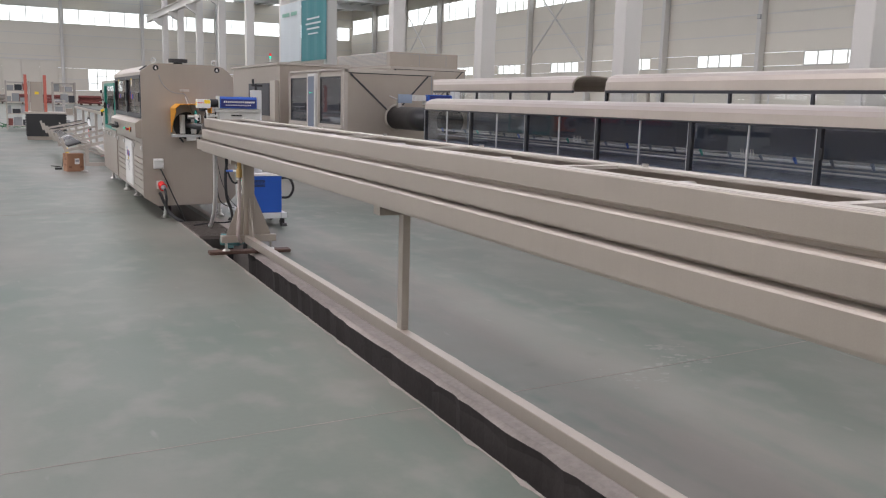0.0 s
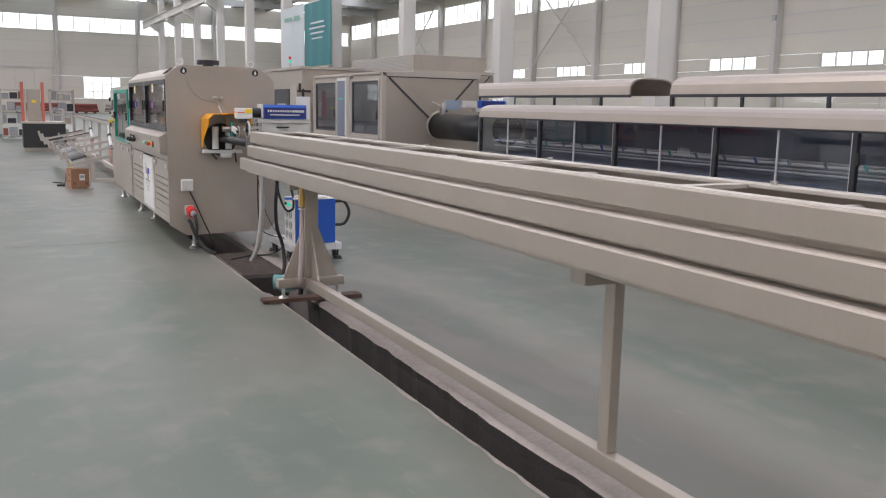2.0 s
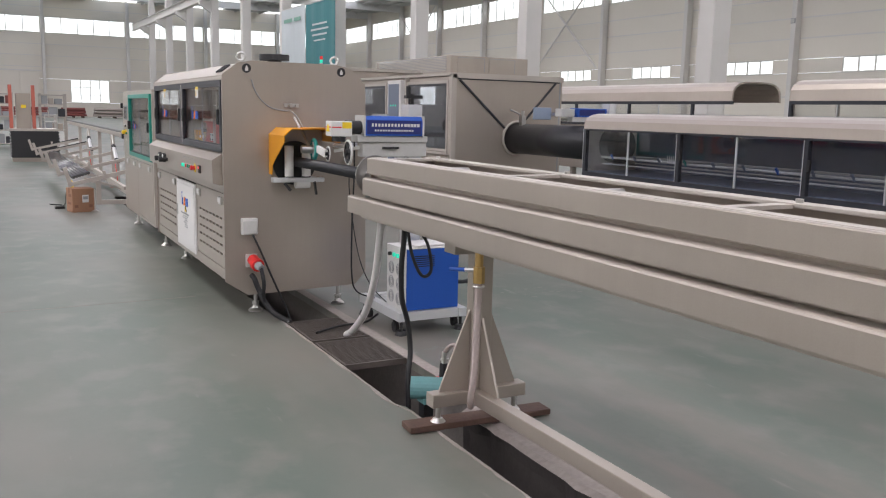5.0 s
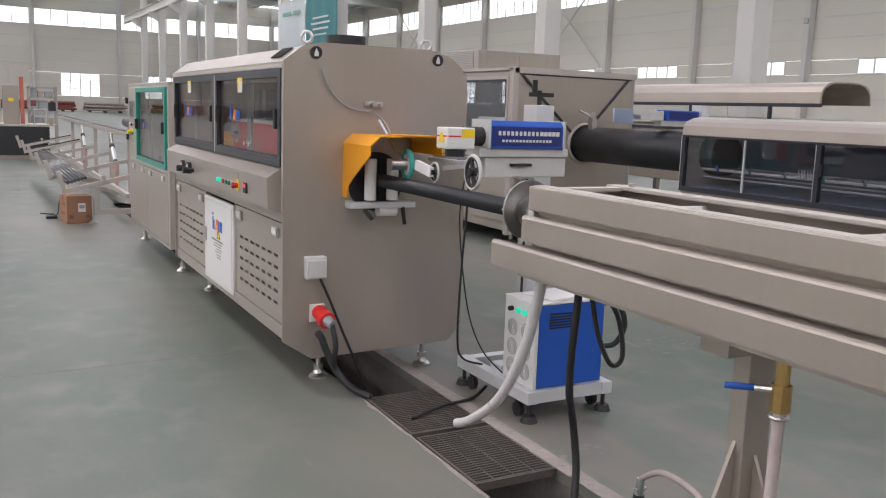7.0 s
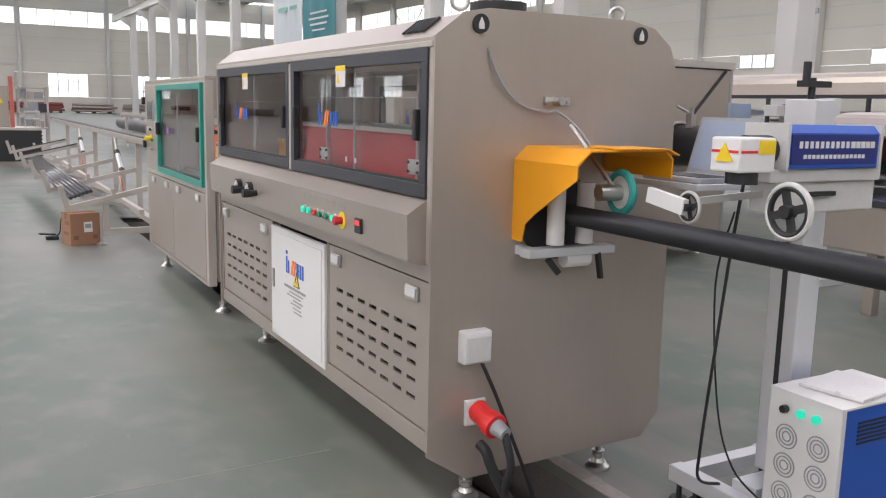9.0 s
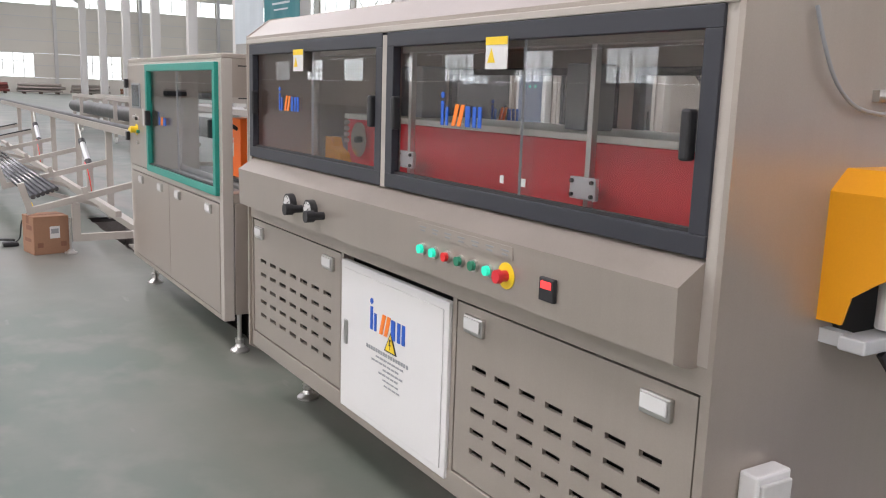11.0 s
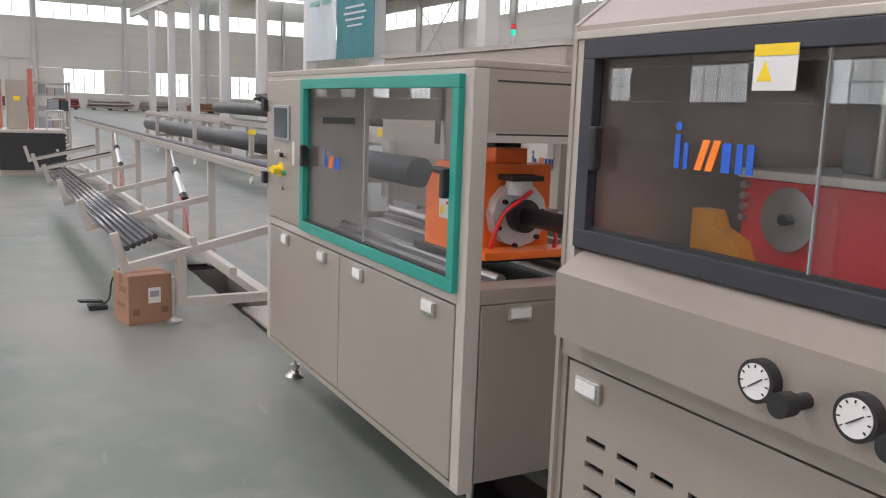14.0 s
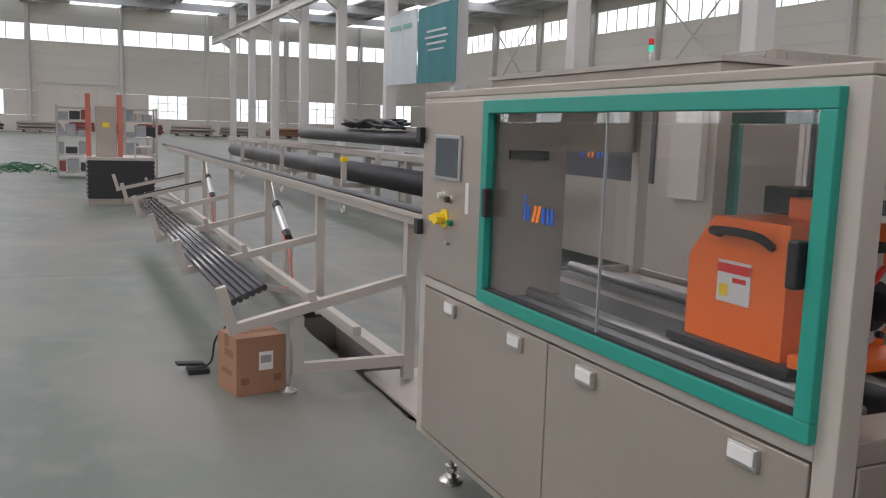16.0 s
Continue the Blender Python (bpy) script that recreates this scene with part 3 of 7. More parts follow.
# daylight outside the windows
for nm, b in (("backdrop", (HX0 - 30, HX1 + 30, HY1 + 30, HY1 + 30.2, -2, 60)), ("backdrop", (HX1 + 30, HX1 + 30.2, HY0 - 20, HY1 + 30, -2, 60)),
              ("backdrop", (HX0 - 30.2, HX0 - 30, HY0 - 30, HY1 + 30, -2, 60)), ("backdrop", (HX0 - 30, HX1 + 30, HY0 - 30.2, HY0 - 30, -2, 60))):
    tagged(part(nm, B(b), BACKDROP), "bright overcast sky outside the windows", "sky", kind="structure")
tagged(part("ground", B((-300, 300, -300, 400, -0.9, -0.6)), CONCRETE), "pale concrete ground outside the hall", "ground", kind="structure")


def column(x, y, w, d, top, group, label, bracket=False):
    """A box column with base plate, bolts' stiffeners and cap."""
    c = thing("steel_column", (x, y, 0), label, "column", group, "structure")
    part("shaft", B((x - w / 2, x + w / 2, y - d / 2, y + d / 2, 0.03, top), bevel=0.03), GIRT, c)
    part("base_plate", B((x - w * 0.8, x + w * 0.8, y - d * 0.8, y + d * 0.8, 0, 0.03)), GIRT, c)
    if bracket:
        part("crane_bracket", prism(bmesh.new(), ((x - w / 2 - 0.9, 9.9), (x - w / 2, 9.9), (x - w / 2, 9.0), (x - w / 2 - 0.9, 9.6)), "y", y - 0.2, y + 0.2), GIRT, c)
    return c


COLX = 18.57
NEAR_COLUMNS = {-3: (17.64, 21.6), -2: (17.55, 29.95), -1: (17.75, 38.6)}
for k in range(-6, 7):
    yy = ROW0 + BAY * k
    if yy < HY1 - 2:
        cx, yy = NEAR_COLUMNS.get(k, (COLX, yy))
        column(cx, yy, 0.62, 0.55, ROOF - 0.02, "row of hall columns", "tall pale grey steel box column", True)
for k in range(-6, 7):
    yy = ROW0 + BAY * k
    column(HX1 - 0.28, yy, 0.5, 0.34, ROOF - 0.02, "side wall columns", "pale steel wall column against the panels")
for xx in far_spans[1:-1]:
    column(xx, HY1 - 0.25, 0.34, 0.44, ROOF - 0.02, "end wall columns", "pale steel wall column against the panels")
# crane rail girder along the columns
g = thing("crane_girder", (COLX - 0.75, 44, 9.9), "pale steel crane runway girder on column brackets", "girder", kind="structure")
part("web", B((COLX - 0.79, COLX - 0.71, HY0 + 3, HY1 - 1, 9.93, 10.6)), GIRT, g)
part("flange", B((COLX - 0.95, COLX - 0.55, HY0 + 3, HY1 - 1, 9.9, 9.93)), GIRT, g)
part("flange", B((COLX - 0.95, COLX - 0.55, HY0 + 3, HY1 - 1, 10.6, 10.64)), GIRT, g)


def wall_braces():
    for y0 in (58.8, 85.65):
        b = thing("wall_brace", (HX1 - 0.6, y0 + 4.8, 5.2), "white diagonal steel bracing by the side wall", "brace", "wall braces", "structure")
        for s in (0, 1):
            bm = bmesh.new()
            rod(bm, (HX1 - 0.6 - s * 0.05, y0 + 0.3, 5.2 if s else 12.4), (HX1 - 0.6 - s * 0.05, y0 + BAY - 0.3, 12.4 if s else 5.2), 0.07, 10)
            part("strut", bm, GIRT, b)


wall_braces()


def switch_box():
    j = thing("junction_box", (HX1 - 0.52, 40.9, 7.15), "small grey junction box on the wall column", "box")
    part("case", B((HX1 - 0.62, HX1 - 0.53, 40.75, 41.05, 7.15, 7.45), bevel=0.02), GREY, j)
    part("lid", B((HX1 - 0.64, HX1 - 0.62, 40.78, 41.02, 7.18, 7.42)), LIGHTGREY, j)


switch_box()


def banner(y0, y1, z0, z1, cloth, label, bars, ink):
    b = thing("banner", (COLX - 0.6, (y0 + y1) / 2, z0), label, "banner", "hanging banners")
    bm = bmesh.new()
    n = 14
    vs = []
    for i in range(n + 1):
        yy = y0 + (y1 - y0) * i / n
        dx = 0.03 * math.sin(i * 1.3 + y0)
        vs.append([bm.verts.new((COLX - 0.62 + dx, yy, z0)), bm.verts.new((COLX - 0.62 + dx, yy, z1)),
                   bm.verts.new((COLX - 0.60 + dx, yy, z1)), bm.verts.new((COLX - 0.60 + dx, yy, z0))])
    for a, c in zip(vs, vs[1:]):
        for k in range(4):
            bm.faces.new((a[k], c[k], c[(k + 1) % 4], a[(k + 1) % 4]))
    bm.faces.new(vs[0])
    bm.faces.new(vs[-1][::-1])
    part("cloth", bm, cloth, b)
    bm = bmesh.new()
    rod(bm, (COLX - 0.6, y0, z1 + 0.03), (COLX - 0.6, y1, z1 + 0.03), 0.03)
    part("top_rod", bm, STEEL, b)
    for (f0, f1, zz, h) in bars:
        part("printed_line", B((COLX - 0.672, COLX - 0.665, y0 + (y1 - y0) * f0, y0 + (y1 - y0) * f1, z0 + (z1 - z0) * zz, z0 + (z1 - z0) * zz + h)), ink, b)
    for f in (0.05, 0.95):
        bm = bmesh.new()
        yy = y0 + (y1 - y0) * f
        rod(bm, (COLX - 0.6, yy, z1 + 0.03), (COLX - 0.6, yy, 9.9), 0.012, 6)
        part("cord", bm, STEEL, b)


banner(48.8, 53.3, 3.7, 7.35, TEAL, "teal printed banner hanging beside a column", [(0.25, 0.75, 0.66, 0.10), (0.2, 0.8, 0.58, 0.10), (0.25, 0.75, 0.50, 0.10), (0.3, 0.7, 0.42, 0.08)], PALE)
banner(53.5, 57.8, 3.75, 7.4, PALE, "pale printed banner hanging beside a column", [(0.15, 0.42, 0.78, 0.22), (0.5, 0.85, 0.78, 0.22)], BANNERGREEN)

# a framed gate in the far wall
gt = thing("gate", (4.0, HY1 - 0.06, 0), "closed pale sliding gate in the end wall", "gate", kind="structure")
for k in range(4):
    part("gate_leaf", B((0.1 + k * 1.95, 2.0 + k * 1.95, HY1 - 0.10, HY1 - 0.02, 0.05, 4.95), bevel=0.02), WALLP, gt)
part("gate_rail", B((-0.3, 8.1, HY1 - 0.16, HY1 - 0.02, 5.0, 5.15)), GIRT, gt)
for ob in [o for o in scene.objects if o not in BEFORE_HALL and o.parent is None]:
    ob.matrix_basis = TURN @ ob.matrix_basis

# ---- first line: cooling trough in front ----


def cooling_trough():
    t = thing("cooling_trough", (2.3, 2.0, 0.87), "long warm-grey steel cooling trough on posts beside the trench", "trough")
    y0, y1, X = -6.0, 9.01, 2.095
    # upper, middle and lower casings with dark grooves between
    def band(z0, z1, dx):
        return B((X + dx, X + 0.03 + dx, y0, y1, z0, z1), bevel=0.005)
    def lipped(x, z0, z1, ye):
        return prism(bmesh.new(), ((x, z0), (x, z1 - 0.011), (x + 0.003, z1 - 0.004), (x + 0.010, z1), (x + 0.03, z1), (x + 0.03, z0)), "y", y0, ye)
    part("upper_side", band(1.089, 1.172, 0.010), PAINT, t)
    part("middle_side", lipped(X - 0.012, 0.983, 1.071, y1), PAINT, t)
    part("lower_side", lipped(X - 0.032, 0.876, 0.966, 9.17), PAINT, t)
    part("drip_tray", B((X + 0.007, X + 0.40, 9.012, 9.17, 0.862, 0.880), (X + 0.007, X + 0.40, 9.155, 9.17, 0.88, 0.93)), PAINT, t)
    part("groove", B((X + 0.048, X + 0.058, y0, y1, 1.055, 1.11)), PAINT, t)
    part("groove", B((X + 0.034, X + 0.044, y0, y1, 0.95, 1.0)), PAINT, t)
    for z, dx in ((1.071, 0.0185), (0.966, -0.0015)):
        part("ledge", B((X + dx, X + dx + 0.034, y0, y1, z - 0.006, z - 0.001)), PAINT, t)
    part("bottom_plate", B((X - 0.02, X + 0.43, y0, y1, 0.862, 0.8745)), PAINT, t)
    part("far_side", B((X + 0.40, X + 0.43, y0, y1, 0.870, 1.172)), PAINT, t)
    part("end_plate", B((X + 0.03, X + 0.40, y1 - 0.012, y1, 0.87, 1.16)), PAINT, t)
    part("rim", B((X + 0.03, X + 0.085, y0, y1, 1.160, 1.174), (X + 0.345, X + 0.40, y0, y1, 1.160, 1.174), bevel=0.003), PAINT2, t)
    part("water_bed", B((X + 0.03, X + 0.40, y0, y1 - 0.02, 1.085, 1.095)), PAINT, t)
    part("bed_strip", B((X + 0.20, X + 0.33, y0, y1 - 0.03, 1.0952, 1.105)), BLACK, t)
    y = y1 - 0.04
    i = 0
    while y > y0 + 0.3:
        part("cross_bar", B((X + 0.085, X + 0.345, y - 0.05, y, 1.158, 1.170)), PAINT2, t)
        bm = bmesh.new()
        rod(bm, (X + 0.09, y - 0.45, 1.13), (X + 0.34, y - 0.45, 1.13), 0.022, 12)
        part("roller", bm, STEEL, t)
        y -= 1.16
        i += 1
    for k, yy in enumerate((8.9, 7.75, 6.6, 5.4, 4.2, 3.0, 1.8, 0.6)):       # hold-down knobs on the rim
        bm = bmesh.new()
        rod(bm, (X + 0.37, yy, 1.174), (X + 0.37, yy, 1.186), 0.012, 10)
        part("knob", bm, STEEL, t)
    # sealed end with its flange
    FL = 0.16
    bm = bmesh.new()
    rod(bm, (2.22, y1, 1.062), (2.22, y1 + FL, 1.062), 0.056, 36)
    for f in bm.faces:
        f.smooth = len(f.verts) == 4
    part("end_sleeve", bm, STEEL, t, "polished steel end sleeve")
    bm = bmesh.new()
    rod(bm, (2.22, y1 + FL, 1.068), (2.22, y1 + FL + 0.010, 1.068), 0.109, 40)
    part("end_flange", bm, DULLSTEEL, t)
    for k in range(8):
        a = k * math.pi / 4
        bm = bmesh.new()
        rod(bm, (2.22 + 0.10 * math.cos(a), y1 + FL + 0.01, 1.068 + 0.10 * math.sin(a)), (2.22 + 0.10 * math.cos(a), y1 + FL + 0.022, 1.068 + 0.10 * math.sin(a)), 0.006, 6)
        part("bolt", bm, STEEL, t)
    # posts
    for yy in (4.72, -1.2):
        part("post_bracket", B((X + 0.047, X + 0.30, yy - 0.042, yy + 0.042, 0.795, 0.862)), PAINT, t)
        part("post", B((2.282, 2.325, yy - 0.03, yy + 0.03, 0.166, 0.795), bevel=0.004), PAINT, t)
    part("floor_rail", B((2.268, 2.325, -5.5, 8.13, 0.100, 0.166), bevel=0.004), PAINT, t)
    for yy in (-4.0, 0.2):
        part("rail_foot", B((2.26, 2.33, yy - 0.04, yy + 0.04, 0.0, 0.105)), STEEL, t)
    return t


cooling_trough()


def trough_stand():
    """The gusseted end stand on its oily board."""
    y, x = 8.165, 2.312
    s = thing("trough_stand", (x, y, 0), "warm-grey gusseted steel stand under the trough end", "stand")
    part("post", B((x - 0.05, x + 0.05, y - 0.03, y + 0.03, 0.17, 0.862), bevel=0.004), PAINT, s)
    part("head_bracket", B((x - 0.16, x + 0.16, y - 0.05, y + 0.05, 0.80, 0.861)), PAINT, s)
    part("crossbar", B((x - 0.245, x + 0.245, y - 0.035, y + 0.035, 0.105, 0.168), bevel=0.005), PAINT, s)
    for d in (-1, 1):
        part("gusset", prism(bmesh.new(), ((x + d * 0.051, 0.169), (x + d * 0.20, 0.169), (x + d * 0.185, 0.21), (x + d * 0.051, 0.54)), "y", y - 0.006, y + 0.006), PAINT, s)
    part("gusset", prism(bmesh.new(), ((y - 0.031, 0.169), (y - 0.19, 0.169), (y - 0.17, 0.21), (y - 0.031, 0.50)), "x", x - 0.006, x + 0.006), PAINT, s)
    for d in (-0.20, 0.20):
        bm = bmesh.new()
        rod(bm, (x + d, y, 0.045), (x + d, y, 0.105), 0.012, 10)
        rod(bm, (x + d, y, 0.032), (x + d, y, 0.048), 0.035, 18, 0.02)
        part("levelling_foot", bm, STEEL, s, "levelling foot with a red pad" if d < 0 else "")
    bm = bmesh.new()
    add_box(bm, -0.36, 0.36, -0.055, 0.055, 0.004, 0.032, bevel=0.004)
    bmesh.ops.transform(bm, matrix=pose(x + 0.01, y, 0, 0, 0, -3), verts=bm.verts)
    solid("support_board", bm, WOODB, "oily dark wooden board across the trench under the stand", "board")


trough_stand()


def pe_pipe():
    bm = bmesh.new()
    rod(bm, (2.22, 8.95, 1.062), (2.215, 14.1, 1.060), 0.034, 22)
    for f in bm.faces:
        f.smooth = len(f.verts) == 4
    ob = solid("extruded_pipe", bm, PIPE, "black plastic pipe running through the machines", "pipe")


pe_pipe()


def drain_hoses():
    bm = tube(bmesh.new(), [(2.21, 9.05, 0.862), (2.215, 9.08, 0.74), (2.24, 9.20, 0.50), (2.27, 9.40, 0.26), (2.29, 9.64, 0.09), (2.30, 9.78, 0.024)], 0.021, 12)
    solid("drain_hose", bm, HOSE, "milky ribbed drain hose hanging into the trench grating", "hose")
    bm = tube(bmesh.new(), [(2.298, 8.95, 0.862), (2.298, 8.95, 0.75), (2.285, 8.95, 0.60), (2.30, 8.97, 0.42), (2.35, 9.0, 0.28), (2.36, 8.98, 0.12), (2.33, 8.94, -0.02), (2.32, 8.90, -0.25)], 0.0145, 10)
    h = solid("cable_conduit", bm, BLACK, "thick black corrugated cable dropping into the trench", "cable")
    bm = tube(bmesh.new(), [(2.26, 8.84, 0.862), (2.27, 8.80, 0.70), (2.32, 8.78, 0.58), (2.38, 8.79, 0.60), (2.37, 8.82, 0.74), (2.29, 8.85, 0.858)], 0.009, 8)
    solid("cable_loop", bm, BLACK, "thin black cable loop hanging under the trough", "cable")
    v = thing("drain_valve", (2.19, 7.97, 0.62), "brass ball valve with a blue lever under the trough", "valve")
    bm = bmesh.new()
    rod(bm, (2.19, 7.97, 0.76), (2.19, 7.97, 0.862), 0.018, 14)
    rod(bm, (2.19, 7.97, 0.70), (2.19, 7.97, 0.77), 0.026, 8)
    part("valve_body", bm, BRASS, v)
    bm = bmesh.new()
    rod(bm, (2.15, 8.02, 0.752), (2.105, 8.075, 0.748), 0.009, 10)
    part("lever", bm, BLUE, v, "blue lever")
    bm = bmesh.new()
    rod(bm, (2.185, 7.975, 0.755), (2.15, 8.02, 0.752), 0.009, 8)
    part("lever_neck", bm, STEEL, v)
    bm = bmesh.new()
    ring(bm, (2.19, 7.97, 0.685), (0, 0, 1), 0.022, 0.005, 16, 6)
    part("clamp", bm, STEEL, v)
    bm = tube(bmesh.new(), [(2.19, 7.97, 0.70), (2.187, 7.97, 0.5), (2.18, 7.97, 0.3), (2.18, 7.99, 0.19), (2.22, 8.06, 0.12)], 0.016, 10)
    solid("water_hose", bm, PINKHOSE, "clear pinkish water hose clamped to the brass valve", "hose")
    bm = tube(bmesh.new(), [(2.36, 8.26, 0.19), (2.39, 8.40, 0.25), (2.41, 8.58, 0.25), (2.425, 8.70, 0.18)], 0.011, 8)
    solid("water_hose", bm, PINKHOSE, "short clear hose bending to the pump fitting", "hose")
    p = thing("sump_pump", (2.21, 8.49, -0.33), "dusty teal sump pump with black hose standing in the trench", "pump")
    bm = bmesh.new()
    rod(bm, (2.15, 8.53, 0.075), (2.29, 8.45, 0.075), 0.055, 20)
    rod(bm, (2.29, 8.45, 0.075), (2.33, 8.427, 0.075), 0.055, 20, 0.03)
    add_box(bm, 2.185, 2.245, 8.45, 8.53, 0.005, 0.03)
    part("body", bm, PUMPTEAL, p)
    part("pump_foot", B((2.19, 2.24, 8.46, 8.52, -0.335, 0.005)), BLACK, p)
    bm = bmesh.new()
    rod(bm, (2.40, 8.69, -0.1), (2.42, 8.70, 0.12), 0.02, 12)
    part("hose_tail", bm, BLACK, p)
    bm = bmesh.new()
    rod(bm, (2.42, 8.70, 0.12), (2.425, 8.70, 0.18), 0.015, 12)
    rod(bm, (2.40, 8.70, 0.14), (2.45, 8.70, 0.14), 0.006, 8)
    part("coupling", bm, STEEL, p)
    part("valve_lever", bar(bmesh.new(), (2.33, 8.73, 0.03), (2.41, 8.70, 0.045), 0.02, 0.012), REDPLUG, p, "red valve lever")


drain_hoses()


def grate(y0, y1):
    g = thing("trench_grate", (2.27, (y0 + y1) / 2, -0.02), "dark steel bar grate over the trench", "grate", "trench grates")
    x0, x1 = TX0 - 0.022, TX1 + 0.026
    part("frame", B((x0, x1, y0, y0 + 0.012, -0.03, 0.003), (x0, x1, y1 - 0.012, y1, -0.03, 0.003), (x0, x0 + 0.01, y0 + 0.012, y1 - 0.012, -0.03, 0.003), (x1 - 0.01, x1, y0 + 0.012, y1 - 0.012, -0.03, 0.003)), GRATING, g)
    n = 24
    for i in range(1, n):
        y = y0 + (y1 - y0) * i / n
        part("bar", B((x0 + 0.01, x1 - 0.01, y - 0.0035, y + 0.0035, -0.018, 0.001)), GRATING, g)
    for f in (0.25, 0.5, 0.75):
        x = x0 + (x1 - x0) * f
        part("cross_rod", B((x - 0.004, x + 0.004, y0 + 0.012, y1 - 0.012, -0.012, -0.002)), GRATING, g)


for a, b in ((9.225, 9.745), (9.785, 10.31)):
    grate(a, b)
tagged(part("trench_cover", B((TX0 - 0.01, TX1, 15.1, 17.35, -0.012, 0.006)), PAINT2), "tan steel plate covering the trench", "cover plate", kind="structure")

# ---- first line: saw ----


def slot_panel(name, y0, y1, z0, z1, x, parent, cols, rows):
    """A sheet door with louvre slots punched through it; a black sheet behind draws the cabinet's inner shade."""
    bm = bmesh.new()
    mz0, mz1 = z0 + 0.058, z1 - 0.142
    my0, my1 = y0 + 0.06, y1 - 0.06
    cw, ch = (my1 - my0) / cols, (mz1 - mz0) / rows
    sw, sh = cw * 0.62, 0.016
    add_box(bm, x, x + 0.012, y0, y1, mz1, z1)
    add_box(bm, x, x + 0.012, y0, y1, z0, mz0)
    add_box(bm, x, x + 0.012, y0, my0, mz0, mz1)
    add_box(bm, x, x + 0.012, my1, y1, mz0, mz1)
    for r in range(rows):
        zc = mz0 + ch * (r + 0.5)
        add_box(bm, x, x + 0.012, my0, my1, mz0 + ch * r, zc - sh / 2)
        add_box(bm, x, x + 0.012, my0, my1, zc + sh / 2, mz0 + ch * (r + 1))
        for c in range(cols + 1):
            a = my0 + cw * (c - 0.5) + sw / 2 if c else my0
            b = my0 + cw * (c + 0.5) - sw / 2 if c < cols else my1
            add_box(bm, x, x + 0.012, a, b, zc - sh / 2, zc + sh / 2)
    return part(name, bm, PAINT, parent)


def pull(y, z, x, parent):
    """A recessed bright latch pull: cup, lip and label."""
    part("latch", B((x - 0.012, x + 0.002, y - 0.045, y + 0.045, z - 0.026, z + 0.026), bevel=0.004), STEEL, parent, "bright steel latch")
    part("latch_lip", B((x - 0.017, x - 0.012, y - 0.038, y + 0.038, z - 0.014, z + 0.021), bevel=0.003), WHITE, parent)


def logo(x, y, z, s, parent, lean=0.0):
    """A company mark as plain blue and orange shapes, s wide, reading towards -x."""
    marks = []
    for a, w, h, m in ((-0.48, 0.07, 0.34, PRINTBLUE), (-0.36, 0.06, 0.26, PRINTBLUE), (-0.14, 0.09, 0.30, PRINTORANGE), (0.0, 0.09, 0.30, PRINTORANGE),
                       (0.17, 0.11, 0.28, PRINTBLUE), (0.33, 0.08, 0.28, PRINTBLUE), (0.46, 0.08, 0.28, PRINTBLUE)):
        yy = y - a * s
        bm = bmesh.new()
        k = 0.10 * s if m is PRINTORANGE else 0.0
        prism(bm, ((yy + w * s / 2 + k / 2, z), (yy - w * s / 2 + k / 2, z), (yy - w * s / 2 - k / 2, z + h * s), (yy + w * s / 2 - k / 2, z + h * s)), "x", x - 0.0022, x)
        part("mark", bm, m, parent)
    bm = bmesh.new()
    rod(bm, (x - 0.002, y + 0.48 * s, z + 0.42 * s), (x, y + 0.48 * s, z + 0.42 * s), 0.045 * s, 12)
    part("mark", bm, PRINTBLUE, parent)


def warning(x, y, z, s, parent):
    t = part("warning_triangle", prism(bmesh.new(), ((y - s / 2, z), (y + s / 2, z), (y, z + s * 0.87)), "x", x - 0.0024, x), BLACK, parent)
    part("warning_field", prism(bmesh.new(), ((y - s * 0.40, z + s * 0.055), (y + s * 0.40, z + s * 0.055), (y, z + s * 0.76)), "x", x - 0.0034, x - 0.0024), YELLOW, t)
    part("warning_bolt", prism(bmesh.new(), ((y + s * 0.07, z + s * 0.58), (y - s * 0.05, z + s * 0.58), (y + 0.01 * s, z + s * 0.36), (y - s * 0.07, z + s * 0.36), (y + s * 0.02, z + s * 0.12), (y, z + s * 0.3), (y + s * 0.08, z + s * 0.3)), "x", x - 0.0044, x - 0.0034), BLACK, t)


def foot(x, y, top, parent, r=0.045):
    bm = bmesh.new()
    rod(bm, (x, y, 0.03), (x, y, top), 0.013, 12)
    rod(bm, (x, y, 0.0), (x, y, 0.010), r * 1.1, 24)
    rod(bm, (x, y, 0.010), (x, y, 0.024), r * 1.1, 24, r * 0.75)
    rod(bm, (x, y, 0.024), (x, y, 0.040), r * 0.62, 22, 0.020)
    rod(bm, (x, y, 0.046), (x, y, 0.062), 0.024, 6)
    rod(bm, (x, y, 0.066), (x, y, 0.072), 0.026, 16)
    part("levelling_foot", bm, STEEL, parent, "steel levelling foot")


def sticker(x, y, z, w, h, parent):
    s = part("sticker", B((x - 0.0018, x, y - w / 2, y + w / 2, z - h / 2, z + h / 2)), WHITE, parent, "white and yellow safety sticker")
    part("sticker_head", B((x - 0.0030, x - 0.0018, y - w / 2, y + w / 2, z + h * 0.25, z + h / 2)), YELLOW, s)
    part("sticker_sign", prism(bmesh.new(), ((y + w * 0.05, z - h * 0.3), (y + w * 0.4, z - h * 0.3), (y + w * 0.22, z + h * 0.15)), "x", x - 0.0030, x - 0.0018), YELLOW, s)


SX, SY0, SY1 = 1.75, 10.59, 13.19


